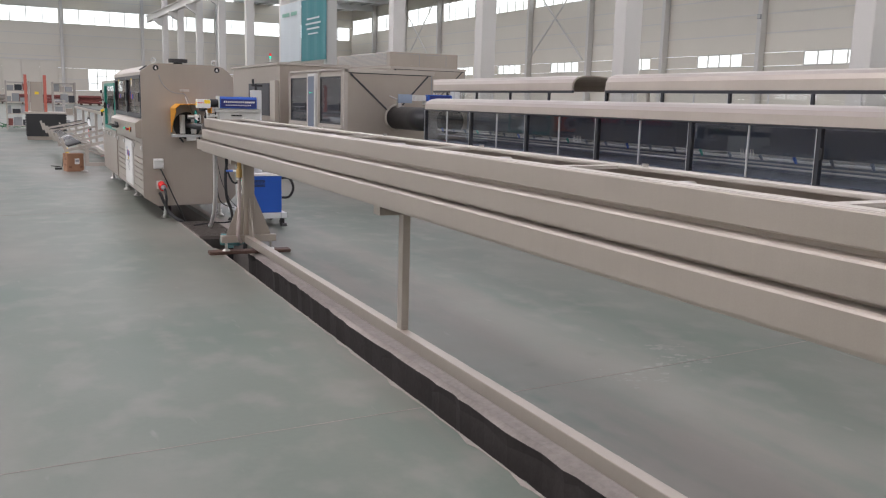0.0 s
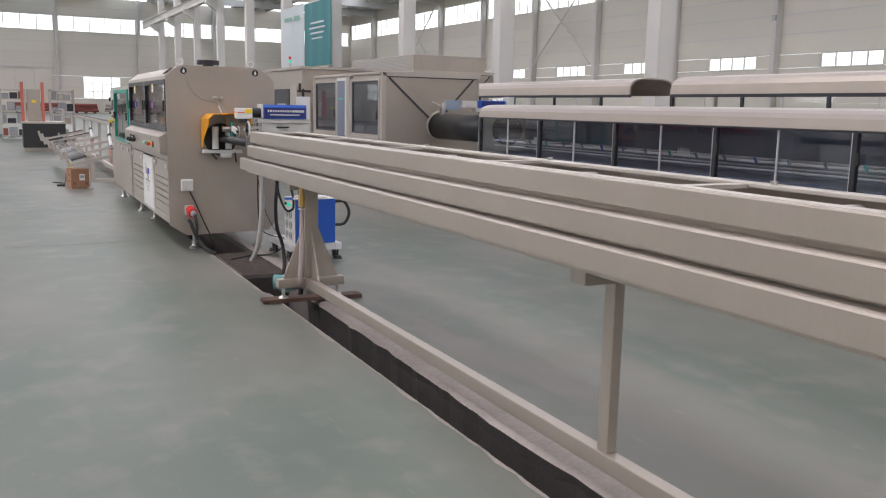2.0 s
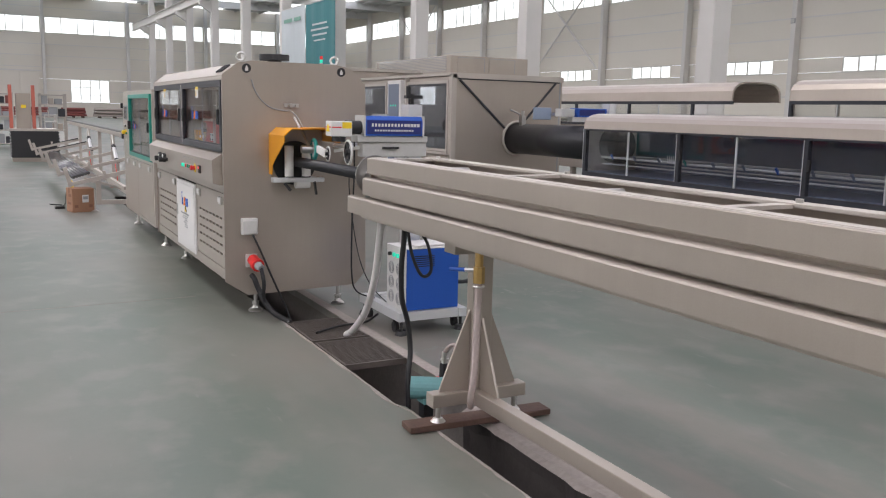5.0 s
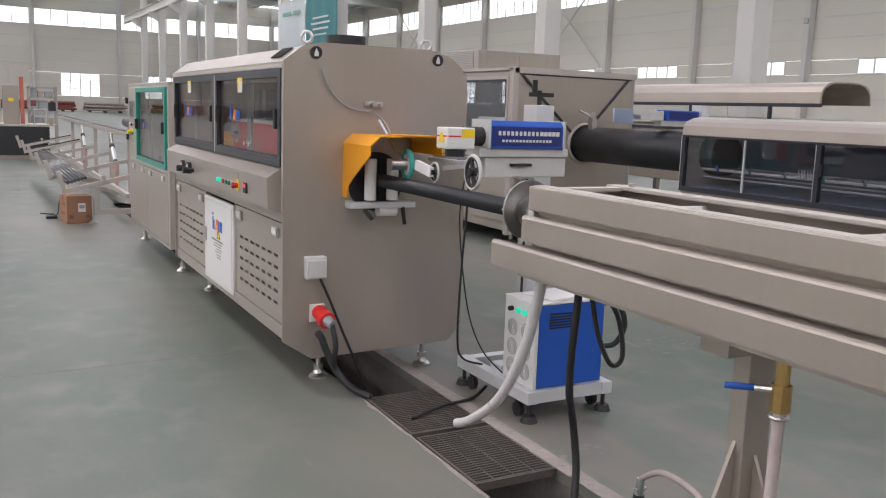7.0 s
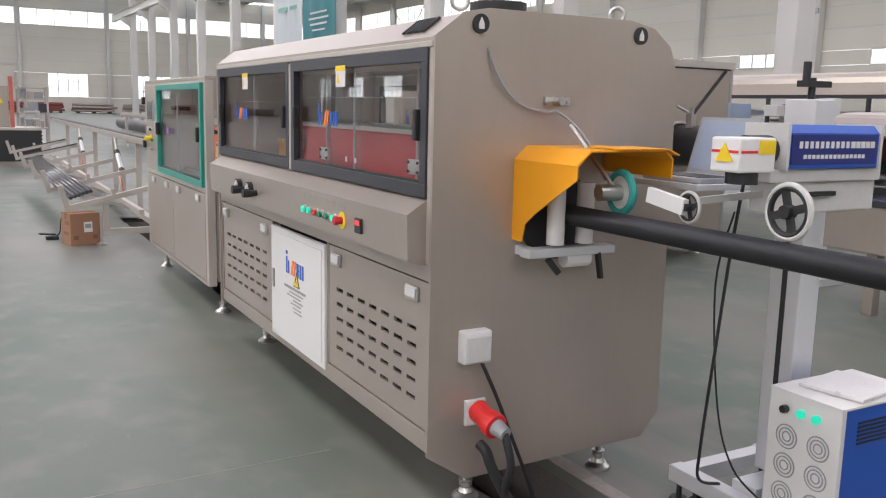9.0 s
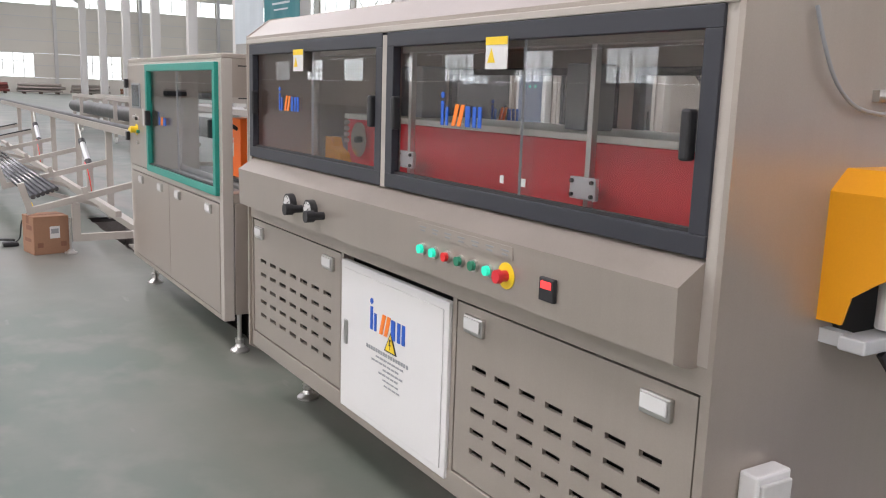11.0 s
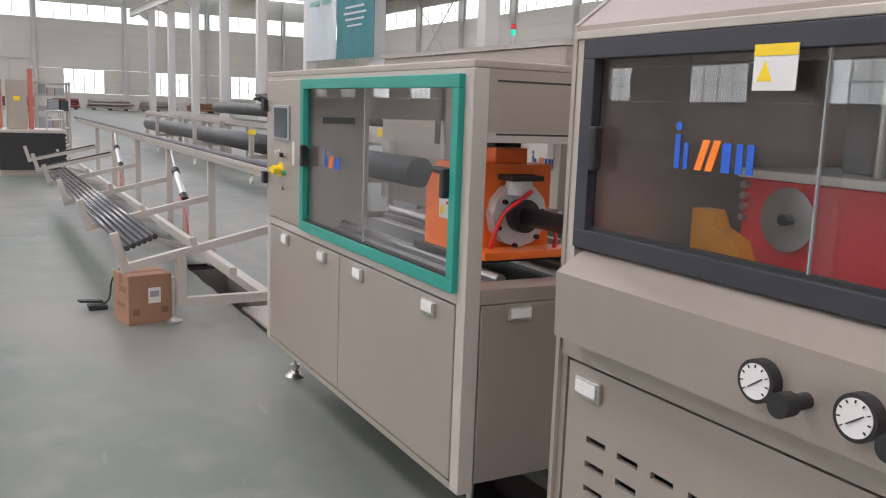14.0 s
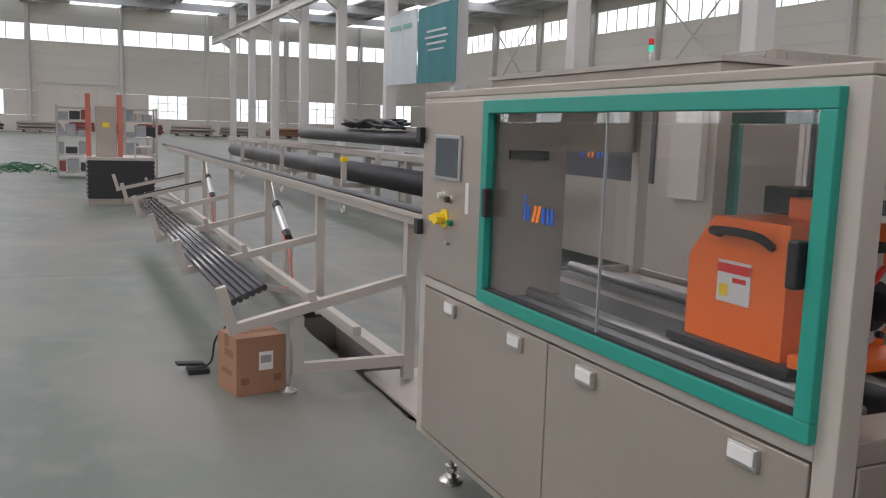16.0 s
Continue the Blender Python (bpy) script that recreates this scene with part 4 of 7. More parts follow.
def sliding_windows(x, y0, y1, z0, z1, parent, material, bw, shift=0.0):
    """One bordered opening with two sliding panes and grips."""
    fr = part("window_border", B(*frame_boxes(x - 0.016, x + 0.012, y0, y1, z0, z1, bw), bevel=0.002), material, parent)
    mid = (y0 + y1) / 2 + shift
    a, b, c, d = y0 + bw, y1 - bw, z0 + bw, z1 - bw
    pane("glass_pane", x + 0.000, a, mid + 0.02, c, d, GLASS, fr)
    pane("glass_pane", x + 0.009, mid - 0.02, b, c, d, GLASS, fr)
    part("pane_edge", B((x - 0.003, x + 0.003, mid + 0.0165, mid + 0.020, c, d)), GREY, fr)
    for yy in (a + 0.02, b - 0.02):
        part("grip", B((x - 0.029, x - 0.003, yy - 0.012, yy + 0.012, (c + d) / 2 - 0.055, (c + d) / 2 + 0.045), bevel=0.006), BLACK, fr, "black grip")
    part("track", B((x - 0.004, x + 0.014, a, b, c - 0.001, c + 0.008)), BLACK, fr)
    return fr


def saw_machine():
    s = thing("pipe_saw", (2.25, 11.9, 0), "warm-grey enclosed pipe saw with sliding windows and a white cabinet door", "machine")
    x0, x1, y0, y1 = SX, 2.755, SY0, SY1
    prof = ((x0 - 0.012, 0.252), (x0 + 0.14, 0.150), (x1 - 0.08, 0.170), (x1, 0.262), (x1 - 0.012, 1.55), (x1 - 0.05, 1.64), (x1 - 0.13, 1.70), (x1 - 0.24, 1.722), (x0 + 0.18, 1.722), (x0 + 0.09, 1.705), (x0 - 0.012, 1.628))
    # end plates
    bm = prism(bmesh.new(), prof, "y", y0 - 0.014, y0)
    part("end_plate", bm, PAINT, s)
    part("end_plate", prism(bmesh.new(), prof, "y", y1, y1 + 0.014), PAINT, s)
    # roof
    part("roof", prism(bmesh.new(), ((x0 - 0.01, 1.606), (x0 - 0.01, 1.624), (x0 + 0.09, 1.70), (x0 + 0.18, 1.716), (x1 - 0.24, 1.716), (x1 - 0.06, 1.63), (x1 - 0.02, 1.60), (x1 - 0.05, 1.60), (x1 - 0.25, 1.695), (x0 + 0.18, 1.695), (x0 + 0.10, 1.68), (x0 + 0.02, 1.606)), "y", y0, y1), PAINT, s)
    part("roof_edge", B((x0 - 0.016, x0 + 0.03, y0, y1, 1.593, 1.612), bevel=0.003), PAINT2, s)
    # rear side with its windows
    part("rear_lower", B((x1 - 0.03, x1, y0, y1, 0.262, 1.10)), PAINT, s)
    part("rear_upper", B((x1 - 0.03, x1 - 0.01, y0, y1, 1.53, 1.60)), PAINT, s)
    for yy in (y0, (y0 + y1) / 2 - 0.04, y1 - 0.08):
        part("rear_post", B((x1 - 0.03, x1 - 0.005, yy, yy + 0.08, 1.10, 1.53)), PAINT2, s)
    for a, b in ((y0 + 0.08, (y0 + y1) / 2 - 0.04), ((y0 + y1) / 2 + 0.04, y1 - 0.08)):
        w = part("rear_border", B(*frame_boxes(x1 - 0.034, x1 - 0.002, a, b, 1.10, 1.53, 0.03)), BLACKFRAME, s)
        pane("glass_pane", x1 - 0.018, a + 0.03, b - 0.03, 1.13, 1.50, CLEARGLASS, w)
        logo(x1 - 0.019, b - 0.45, 1.30, 0.20, w)
    # front frame
    part("bottom_rail", B((x0, x0 + 0.05, y0, y1, 0.255, 0.325), bevel=0.003), PAINT, s)
    part("middle_rail", B((x0 - 0.004, x0 + 0.05, y0, y1, 0.845, 0.905), bevel=0.003), PAINT, s)
    for yy in (y0, 11.494, 12.235, y1 - 0.02):
        part("stile", B((x0, x0 + 0.04, yy, yy + 0.02, 0.325, 0.845)), PAINT, s)
    part("front_post", B((x0 - 0.008, x0 + 0.04, y0, y0 + 0.03, 0.905, 1.60)), PAINT2, s)
    part("front_post", B((x0 - 0.008, x0 + 0.04, y1 - 0.03, y1, 0.905, 1.60)), PAINT2, s)
    part("front_post", B((x0 - 0.014, x0 + 0.04, 11.915, 11.945, 1.115, 1.585)), PAINT2, s)
    # black sheet drawing the shade seen through the louvre slots
    part("inner_shade", B((x0 + 0.20, x0 + 0.21, y0 + 0.02, y1 - 0.02, 0.26, 0.90)), GAPSHADE, s)
    part("floor_pan", B((x0 + 0.02, x1 - 0.03, y0, y1, 0.262, 0.275)), PAINT, s)
    # sliding windows
    for a, b in ((y0 + 0.03, 11.915), (11.945, y1 - 0.03)):
        w = sliding_windows(x0, a, b, 1.118, 1.592, s, BLACKFRAME, 0.043, -0.055)
        logo(x0 + 0.005, b - 0.40, 1.325, 0.20, w)
        sticker(x0 - 0.017, (a + b) / 2 + 0.06, 1.518, 0.094, 0.08, w)
    # console bulge
    part("console", prism(bmesh.new(), ((x0, 1.116), (x0 - 0.02, 1.104), (x0 - 0.078, 1.066), (x0 - 0.074, 0.915), (x0 - 0.03, 0.900), (x0, 0.900)), "y", y0 + 0.03, y1 - 0.06), PAINT, s)
    for yy in (12.52, 12.33):
        g = part("pressure_gauge", rod(bmesh.new(), (x0 - 0.075, yy, 0.99), (x0 - 0.10, yy, 0.99), 0.038, 28), BLACK, s, "round black-rimmed pressure gauge")
        part("dial", rod(bmesh.new(), (x0 - 0.10, yy, 0.99), (x0 - 0.1015, yy, 0.99), 0.031, 28), WHITE, g, "white dial")
        bm = bmesh.new()
        bar(bm, (x0 - 0.1025, yy + 0.012, 0.978), (x0 - 0.1025, yy - 0.016, 0.998), 0.002, 0.003, (1, 0, 0))
        part("needle", bm, BLACK, g)
        for k in range(9):
            a = math.radians(-40 + k * 32.5)
            bm = bmesh.new()
            bar(bm, (x0 - 0.1025, yy + 0.024 * math.cos(a), 0.99 + 0.024 * math.sin(a)), (x0 - 0.1025, yy + 0.029 * math.cos(a), 0.99 + 0.029 * math.sin(a)), 0.002, 0.002, (1, 0, 0))
            part("tick", bm, BLACK, g)
        bm = bmesh.new()
        rod(bm, (x0 - 0.074, yy - 0.086, 0.981), (x0 - 0.115, yy - 0.086, 0.981), 0.014, 14)
        rod(bm, (x0 - 0.115, yy - 0.086, 0.981), (x0 - 0.145, yy - 0.086, 0.981), 0.021, 14)
        part("regulator_knob", bm, BLACK, s)
    for i, m in enumerate((LITGREEN, LITGREEN, REDPLUG, BUTTONGREEN, BUTTONGREEN, LITGREEN)):
        yy = 11.56 - i * 0.065
        b = part("button_ring", rod(bmesh.new(), (x0 - 0.074, yy, 0.982), (x0 - 0.084, yy, 0.982), 0.0165, 22), STEEL, s)
        part("button", rod(bmesh.new(), (x0 - 0.084, yy, 0.982), (x0 - 0.094, yy, 0.982), 0.0125, 20), m, b)
    e = part("stop_plate", rod(bmesh.new(), (x0 - 0.074, 11.165, 0.982), (x0 - 0.078, 11.165, 0.982), 0.033, 28), YELLOW, s, "yellow emergency stop plate")
    bm = bmesh.new()
    rod(bm, (x0 - 0.078, 11.165, 0.982), (x0 - 0.098, 11.165, 0.982), 0.014, 18)
    rod(bm, (x0 - 0.098, 11.165, 0.982), (x0 - 0.110, 11.165, 0.982), 0.018, 22, 0.016)
    part("stop_button", bm, RED, e)
    d = part("counter", B((x0 - 0.086, x0 - 0.074, 11.0 - 0.027, 11.0 + 0.027, 0.955, 1.01), bevel=0.003), BLACK, s, "small black digital counter")
    part("display", B((x0 - 0.0875, x0 - 0.086, 11.0 - 0.018, 11.0 + 0.018, 0.985, 1.002)), LITRED, d)
    for i in range(7):       # engraved captions above the buttons
        yy = 11.56 - i * 0.065
        bm = bmesh.new()
        for k, wd in enumerate((0.032, 0.024)):
            zz = 1.042 - 0.010 * k
            add_box(bm, x0 - 0.0808, x0 - 0.0790, yy - wd / 2, yy + wd / 2, zz, zz + 0.004)
        part("caption", bm, GREY, s)
    part("caption_plate", B((x0 - 0.0795, x0 - 0.0758, 11.14, 11.60, 1.024, 1.056)), PAINT, s, "grey engraved caption plate")
    # lower doors
    slot_panel("louvre_door", 12.262, y1 - 0.028, 0.332, 0.838, x0 + 0.002, s, 7, 5)
    slot_panel("louvre_door", y0 + 0.026, 11.490, 0.332, 0.838, x0 + 0.002, s, 7, 5)
    for yy in (13.08, 12.36, 11.40, 10.72):
        pull(yy, 0.788, x0 + 0.002, s)
    wd = part("white_door", B((x0 - 0.010, x0 + 0.012, 11.518, 12.23, 0.29, 0.828), bevel=0.003), WHITE, s, "white electrical cabinet door")
    part("door_panel", B((x0 - 0.014, x0 - 0.010, 11.543, 12.205, 0.315, 0.803), bevel=0.002), WHITE, wd)
    part("door_lock", B((x0 - 0.020, x0 - 0.014, 12.165, 12.19, 0.53, 0.62), bevel=0.003), STEEL, wd)
    logo(x0 - 0.0142, 11.875, 0.632, 0.23, wd)
    warning(x0 - 0.0145, 11.85, 0.585, 0.08, wd)
    for k, (a, b, h) in enumerate(((11.74, 12.02, 0.012), (11.78, 11.95, 0.006), (11.80, 11.98, 0.006), (11.77, 11.90, 0.006), (11.80, 11.93, 0.006), (11.80, 11.90, 0.005), (11.80, 11.89, 0.005))):
        yy = b
        while yy > a:        # unreadable words as short bars
            wl = 0.011 if h > 0.01 else 0.021
            part("notice_word", B((x0 - 0.0158, x0 - 0.014, yy - wl, yy, 0.563 - k * 0.017, 0.563 + h - k * 0.017)), GREY, wd)
            yy -= wl + 0.006
    for yy in (11.30, 11.21):
        part("small_label", B((x0 - 0.0052, x0 - 0.0032, yy - 0.008, yy + 0.008, 1.192, 1.212)), WHITE, s)
    for xx, yy in ((1.984, y0 + 0.14), (2.60, y0 + 0.14), (1.97, y1 - 0.13), (2.60, y1 - 0.13)):
        foot(xx, yy, 0.30, s)
    # lifting eyes, roof fan, vents
    for xx in (1.899, 2.56):
        e = part("lifting_boss", rod(bmesh.new(), (xx, y0 - 0.020, 1.672), (xx, y0 - 0.014, 1.672), 0.030, 24), BLACK, s, "black round lifting label")
        part("boss_mark", prism(bmesh.new(), ((xx - 0.010, 1.655), (xx + 0.010, 1.655), (xx + 0.010, 1.672), (xx, 1.692), (xx - 0.010, 1.672)), "y", y0 - 0.0225, y0 - 0.020), WHITE, e)
        bm = bmesh.new()
        ring(bm, (xx, y0 + 0.12, 1.753), (0.5, 1, 0), 0.026, 0.008, 20, 8)
        part("eye_bolt", bm, STEEL, s)
    bm = bmesh.new()
    rod(bm, (2.20, 10.95, 1.716), (2.20, 10.95, 1.75), 0.05, 20)
    rod(bm, (2.20, 10.95, 1.75), (2.20, 10.95, 1.79), 0.105, 28)
    part("roof_vent", bm, BLACK, s, "black round roof ventilator")
    n = Vector((-0.6, 0, 0.8))
    for k in range(6):
        bm = bmesh.new()
        yy = y0 + 0.12 + k * 0.028
        bar(bm, (x0 + 0.012, yy, 1.648), (x0 + 0.075, yy, 1.696), 0.010, 0.008)
        part("vent_slot", bm, BLACK, s)
    # inside
    r = part("carriage", B((x0 + 0.39, x0 + 0.82, 10.64, 13.03, 0.92, 1.29), bevel=0.006), RED, s, "deep red saw carriage")
    part("carriage_edge", B((x0 + 0.38, x0 + 0.83, 10.63, 13.04, 1.29, 1.312), bevel=0.003), CREAM, r)
    part("saw_blade", rod(bmesh.new(), (x0 + 0.372, 12.88, 1.205), (x0 + 0.377, 12.88, 1.205), 0.074, 40), BLADE, r, "round bright saw blade")
    part("blade_nut", rod(bmesh.new(), (x0 + 0.357, 12.88, 1.205), (x0 + 0.389, 12.88, 1.205), 0.014, 8), BLACK, r)
    part("guard", prism(bmesh.new(), ((12.96, 1.04), (13.13, 1.04), (13.13, 1.205), (13.07, 1.205), (13.05, 1.165), (12.985, 1.14), (12.96, 1.09)), "x", x0 + 0.33, x0 + 0.38), HOOD, r, "yellow-orange blade guard")
    for k in range(4):
        part("bolt", rod(bmesh.new(), (x0 + 0.372, 13.015, 1.195 + k * 0.026), (x0 + 0.391, 13.015, 1.195 + k * 0.026), 0.009, 8), STEEL, r)
    part("guide_post", B((x0 + 0.335, x0 + 0.355, 11.350, 11.370, 0.916, 1.56)), STEEL, s)
    part("latch_plate", B((x0 + 0.378, x0 + 0.389, 10.965, 10.995, 1.155, 1.245), bevel=0.003), STEEL, r)
    part("guide_post", B((x0 + 0.335, x0 + 0.355, 12.365, 12.385, 0.916, 1.56)), STEEL, s)
    for yy in (11.36, 12.375):
        c = part("clamp_plate", B((x0 + 0.32, x0 + 0.335, yy - 0.055, yy + 0.055, 1.13, 1.193), bevel=0.003), ALU, s)
        for dy, zz in ((-0.042, 1.142), (-0.042, 1.181), (0.042, 1.142), (0.042, 1.181)):
            part("bolt", rod(bmesh.new(), (x0 + 0.312, yy + dy, zz), (x0 + 0.32, yy + dy, zz), 0.006, 8), BLACK, c)
    part("top_rail", B((x0 + 0.32, x0 + 0.38, y0 + 0.02, y1 - 0.02, 1.56, 1.59)), PAINT2, s)
    for yy in (11.62, 12.62, 12.80):
        part("drive_unit", B((x0 + 0.50, x0 + 0.62, yy - 0.05, yy + 0.05, 1.313, 1.52), bevel=0.006), GREY, s)
    part("drive_rod", rod(bmesh.new(), (x0 + 0.45, 12.72, 1.313), (x0 + 0.45, 12.72, 1.55), 0.012, 12), STEEL, s)
    part("inside_floor", B((x0 + 0.02, x1 - 0.04, y0 + 0.02, y1 - 0.02, 0.90, 0.915)), PAINT, s)
    # socket, plug and hood on the end plate
    k = part("socket_box", B((1.845, 1.952, y0 - 0.060, y0 - 0.014, 0.570, 0.682), bevel=0.006), WHITE, s, "white socket box")
    part("socket_lid", B((1.852, 1.945, y0 - 0.070, y0 - 0.060, 0.577, 0.665), bevel=0.004), LIGHTGREY, k)
    bm = bmesh.new()
    part("inlet_base", B((1.875, 1.955, y0 - 0.03, y0 - 0.014, 0.345, 0.435), bevel=0.004), WHITE, s)
    rod(bm, (1.925, y0 - 0.03, 0.395), (1.925, y0 - 0.10, 0.38), 0.040, 20, 0.034)
    rod(bm, (1.925, y0 - 0.10, 0.38), (1.93, y0 - 0.135, 0.372), 0.044, 20)
    part("inlet_socket", bm, REDPLUG, s, "red industrial power inlet")
    bm = bmesh.new()
    rod(bm, (1.93, y0 - 0.135, 0.372), (1.94, y0 - 0.18, 0.36), 0.030, 18, 0.022)
    part("plug", bm, GREY, s)
    hy = y0 - 0.35
    h = part("pipe_hood", prism(bmesh.new(), ((2.045, 1.236), (2.045, 1.244), (2.095, 1.290), (2.40, 1.290), (2.43, 1.262), (2.43, 1.20), (2.424, 1.20), (2.424, 1.258), (2.397, 1.284), (2.098, 1.284), (2.051, 1.240)), "y", hy, y0 - 0.014), HOOD, s, "yellow-orange sheet hood over the pipe inlet")
    part("hood_cheek", prism(bmesh.new(), ((y0 - 0.014, 0.975), (y0 - 0.07, 0.975), (y0 - 0.085, 1.035), (y0 - 0.14, 1.075), (hy, 1.20), (hy, 1.237), (y0 - 0.014, 1.237)), "x", 2.045, 2.051), HOOD, h)
    part("hood_flap", prism(bmesh.new(), ((2.20, 1.296), (2.38, 1.296), (2.425, 1.278), (2.425, 1.274), (2.38, 1.292), (2.20, 1.292)), "y", hy - 0.03, hy + 0.15), HOOD, h)
    for xx in (2.155, 2.275):
        part("guide_roller", rod(bmesh.new(), (xx, y0 - 0.11, 0.965), (xx, y0 - 0.11, 1.17), 0.030, 20), WHITE, s, "white vertical guide roller")
    part("inlet_ring", rod(bmesh.new(), (2.22, y0 - 0.03, 1.05), (2.22, y0 - 0.014, 1.05), 0.15, 30), BLACK, s)
    part("roller_base", B((2.04, 2.40, y0 - 0.13, y0 - 0.07, 0.925, 0.955), bevel=0.004), ALU, s)
    for xx in (2.06, 2.33):
        part("roller_stay", B((xx, xx + 0.03, y0 - 0.07, y0 - 0.014, 0.925, 0.955)), ALU, s)
    bm = bmesh.new()
    rod(bm, (2.20, y0 - 0.10, 0.91), (2.30, y0 - 0.10, 0.91), 0.028, 16)
    part("lower_roller", bm, WHITE, s)
    part("clamp_handle", bar(bmesh.new(), (2.33, y0 - 0.12, 0.93), (2.34, y0 - 0.13, 0.84), 0.012, 0.02), BLACK, s)
    part("clamp_handle", bar(bmesh.new(), (2.12, y0 - 0.12, 0.92), (2.16, y0 - 0.13, 0.87), 0.014, 0.02), BLACK, s)
    m = part("measuring_wheel", ring(bmesh.new(), (2.265, y0 - 0.30, 1.155), (1, -0.1, 0), 0.062, 0.013, 34, 8), TEALROLL, s, "teal-rimmed length measuring wheel")
    bm = bmesh.new()
    rod(bm, (2.258, y0 - 0.299, 1.155), (2.272, y0 - 0.301, 1.155), 0.056, 30)
    part("wheel_disc", bm, LIGHTGREY, m)
    part("encoder", rod(bmesh.new(), (2.18, y0 - 0.29, 1.155), (2.257, y0 - 0.299, 1.155), 0.026, 20), STEEL, m)
    bm = bmesh.new()
    rod(bm, (2.235, y0 - 0.30, 1.17), (2.19, y0 - 0.12, 1.36), 0.007, 10)
    part("wheel_arm", bm, STEEL, s)
    bm = bmesh.new()
    add_box(bm, 2.15, 2.25, y0 - 0.03, y0 - 0.014, 1.425, 1.450)
    rod(bm, (2.19, y0 - 0.07, 1.437), (2.19, y0 - 0.014, 1.437), 0.014, 12)
    rod(bm, (2.23, y0 - 0.05, 1.437), (2.23, y0 - 0.014, 1.437), 0.008, 10)
    part("arm_bracket", bm, STEEL, s)
    bm = tube(bmesh.new(), [(1.93, y0 - 0.02, 1.60), (1.95, y0 - 0.03, 1.53), (2.0, y0 - 0.03, 1.46), (2.07, y0 - 0.03, 1.415), (2.16, y0 - 0.03, 1.40), (2.19, y0 - 0.05, 1.40), (2.22, y0 - 0.15, 1.33), (2.24, y0 - 0.25, 1.19)], 0.0045, 6)
    part("sensor_cable", bm, GREY, s)


saw_machine()


def power_cords():
    y0 = SY0
    bm = tube(bmesh.new(), [(1.94, y0 - 0.17, 0.36), (1.95, y0 - 0.2, 0.26), (1.96, y0 - 0.16, 0.14), (2.04, y0 - 0.2, 0.03), (2.16, y0 - 0.28, -0.05), (2.24, y0 - 0.3, -0.2)], 0.014, 8)
    solid("power_cable", bm, BLACK, "thick black power cable from the red plug into the trench", "cable")
    bm = tube(bmesh.new(), [(1.92, y0 - 0.05, 0.57), (1.97, y0 - 0.07, 0.45), (2.03, y0 - 0.08, 0.30), (2.10, y0 - 0.08, 0.14), (2.16, y0 - 0.06, 0.0), (2.2, y0 - 0.04, -0.15)], 0.007, 8)
    solid("socket_cord", bm, BLACK, "thin black cord hanging from the socket box", "cable")
    bm = tube(bmesh.new(), [(1.90, y0 - 0.08, 0.30), (1.91, y0 - 0.11, 0.28), (1.93, y0 - 0.12, 0.22), (1.97, y0 - 0.16, 0.12), (2.02, y0 - 0.22, 0.05), (2.10, y0 - 0.30, 0.006)], 0.018, 8)
    solid("spare_plug_cable", bm, BLACK, "black cable with a coupling hanging by the trench", "cable")
    bm = tube(bmesh.new(), [(2.16, 9.95, 0.008), (2.35, 10.02, 0.02), (2.55, 10.08, 0.012), (2.66, 10.12, 0.05)], 0.008, 6)
    solid("floor_cable", bm, BLACK, "black cable lying across the trench", "cable")


power_cords()

# ---- first line: cutter cabinet with the green window ----
CX, CY0, CY1 = 1.81, 13.78, 15.84


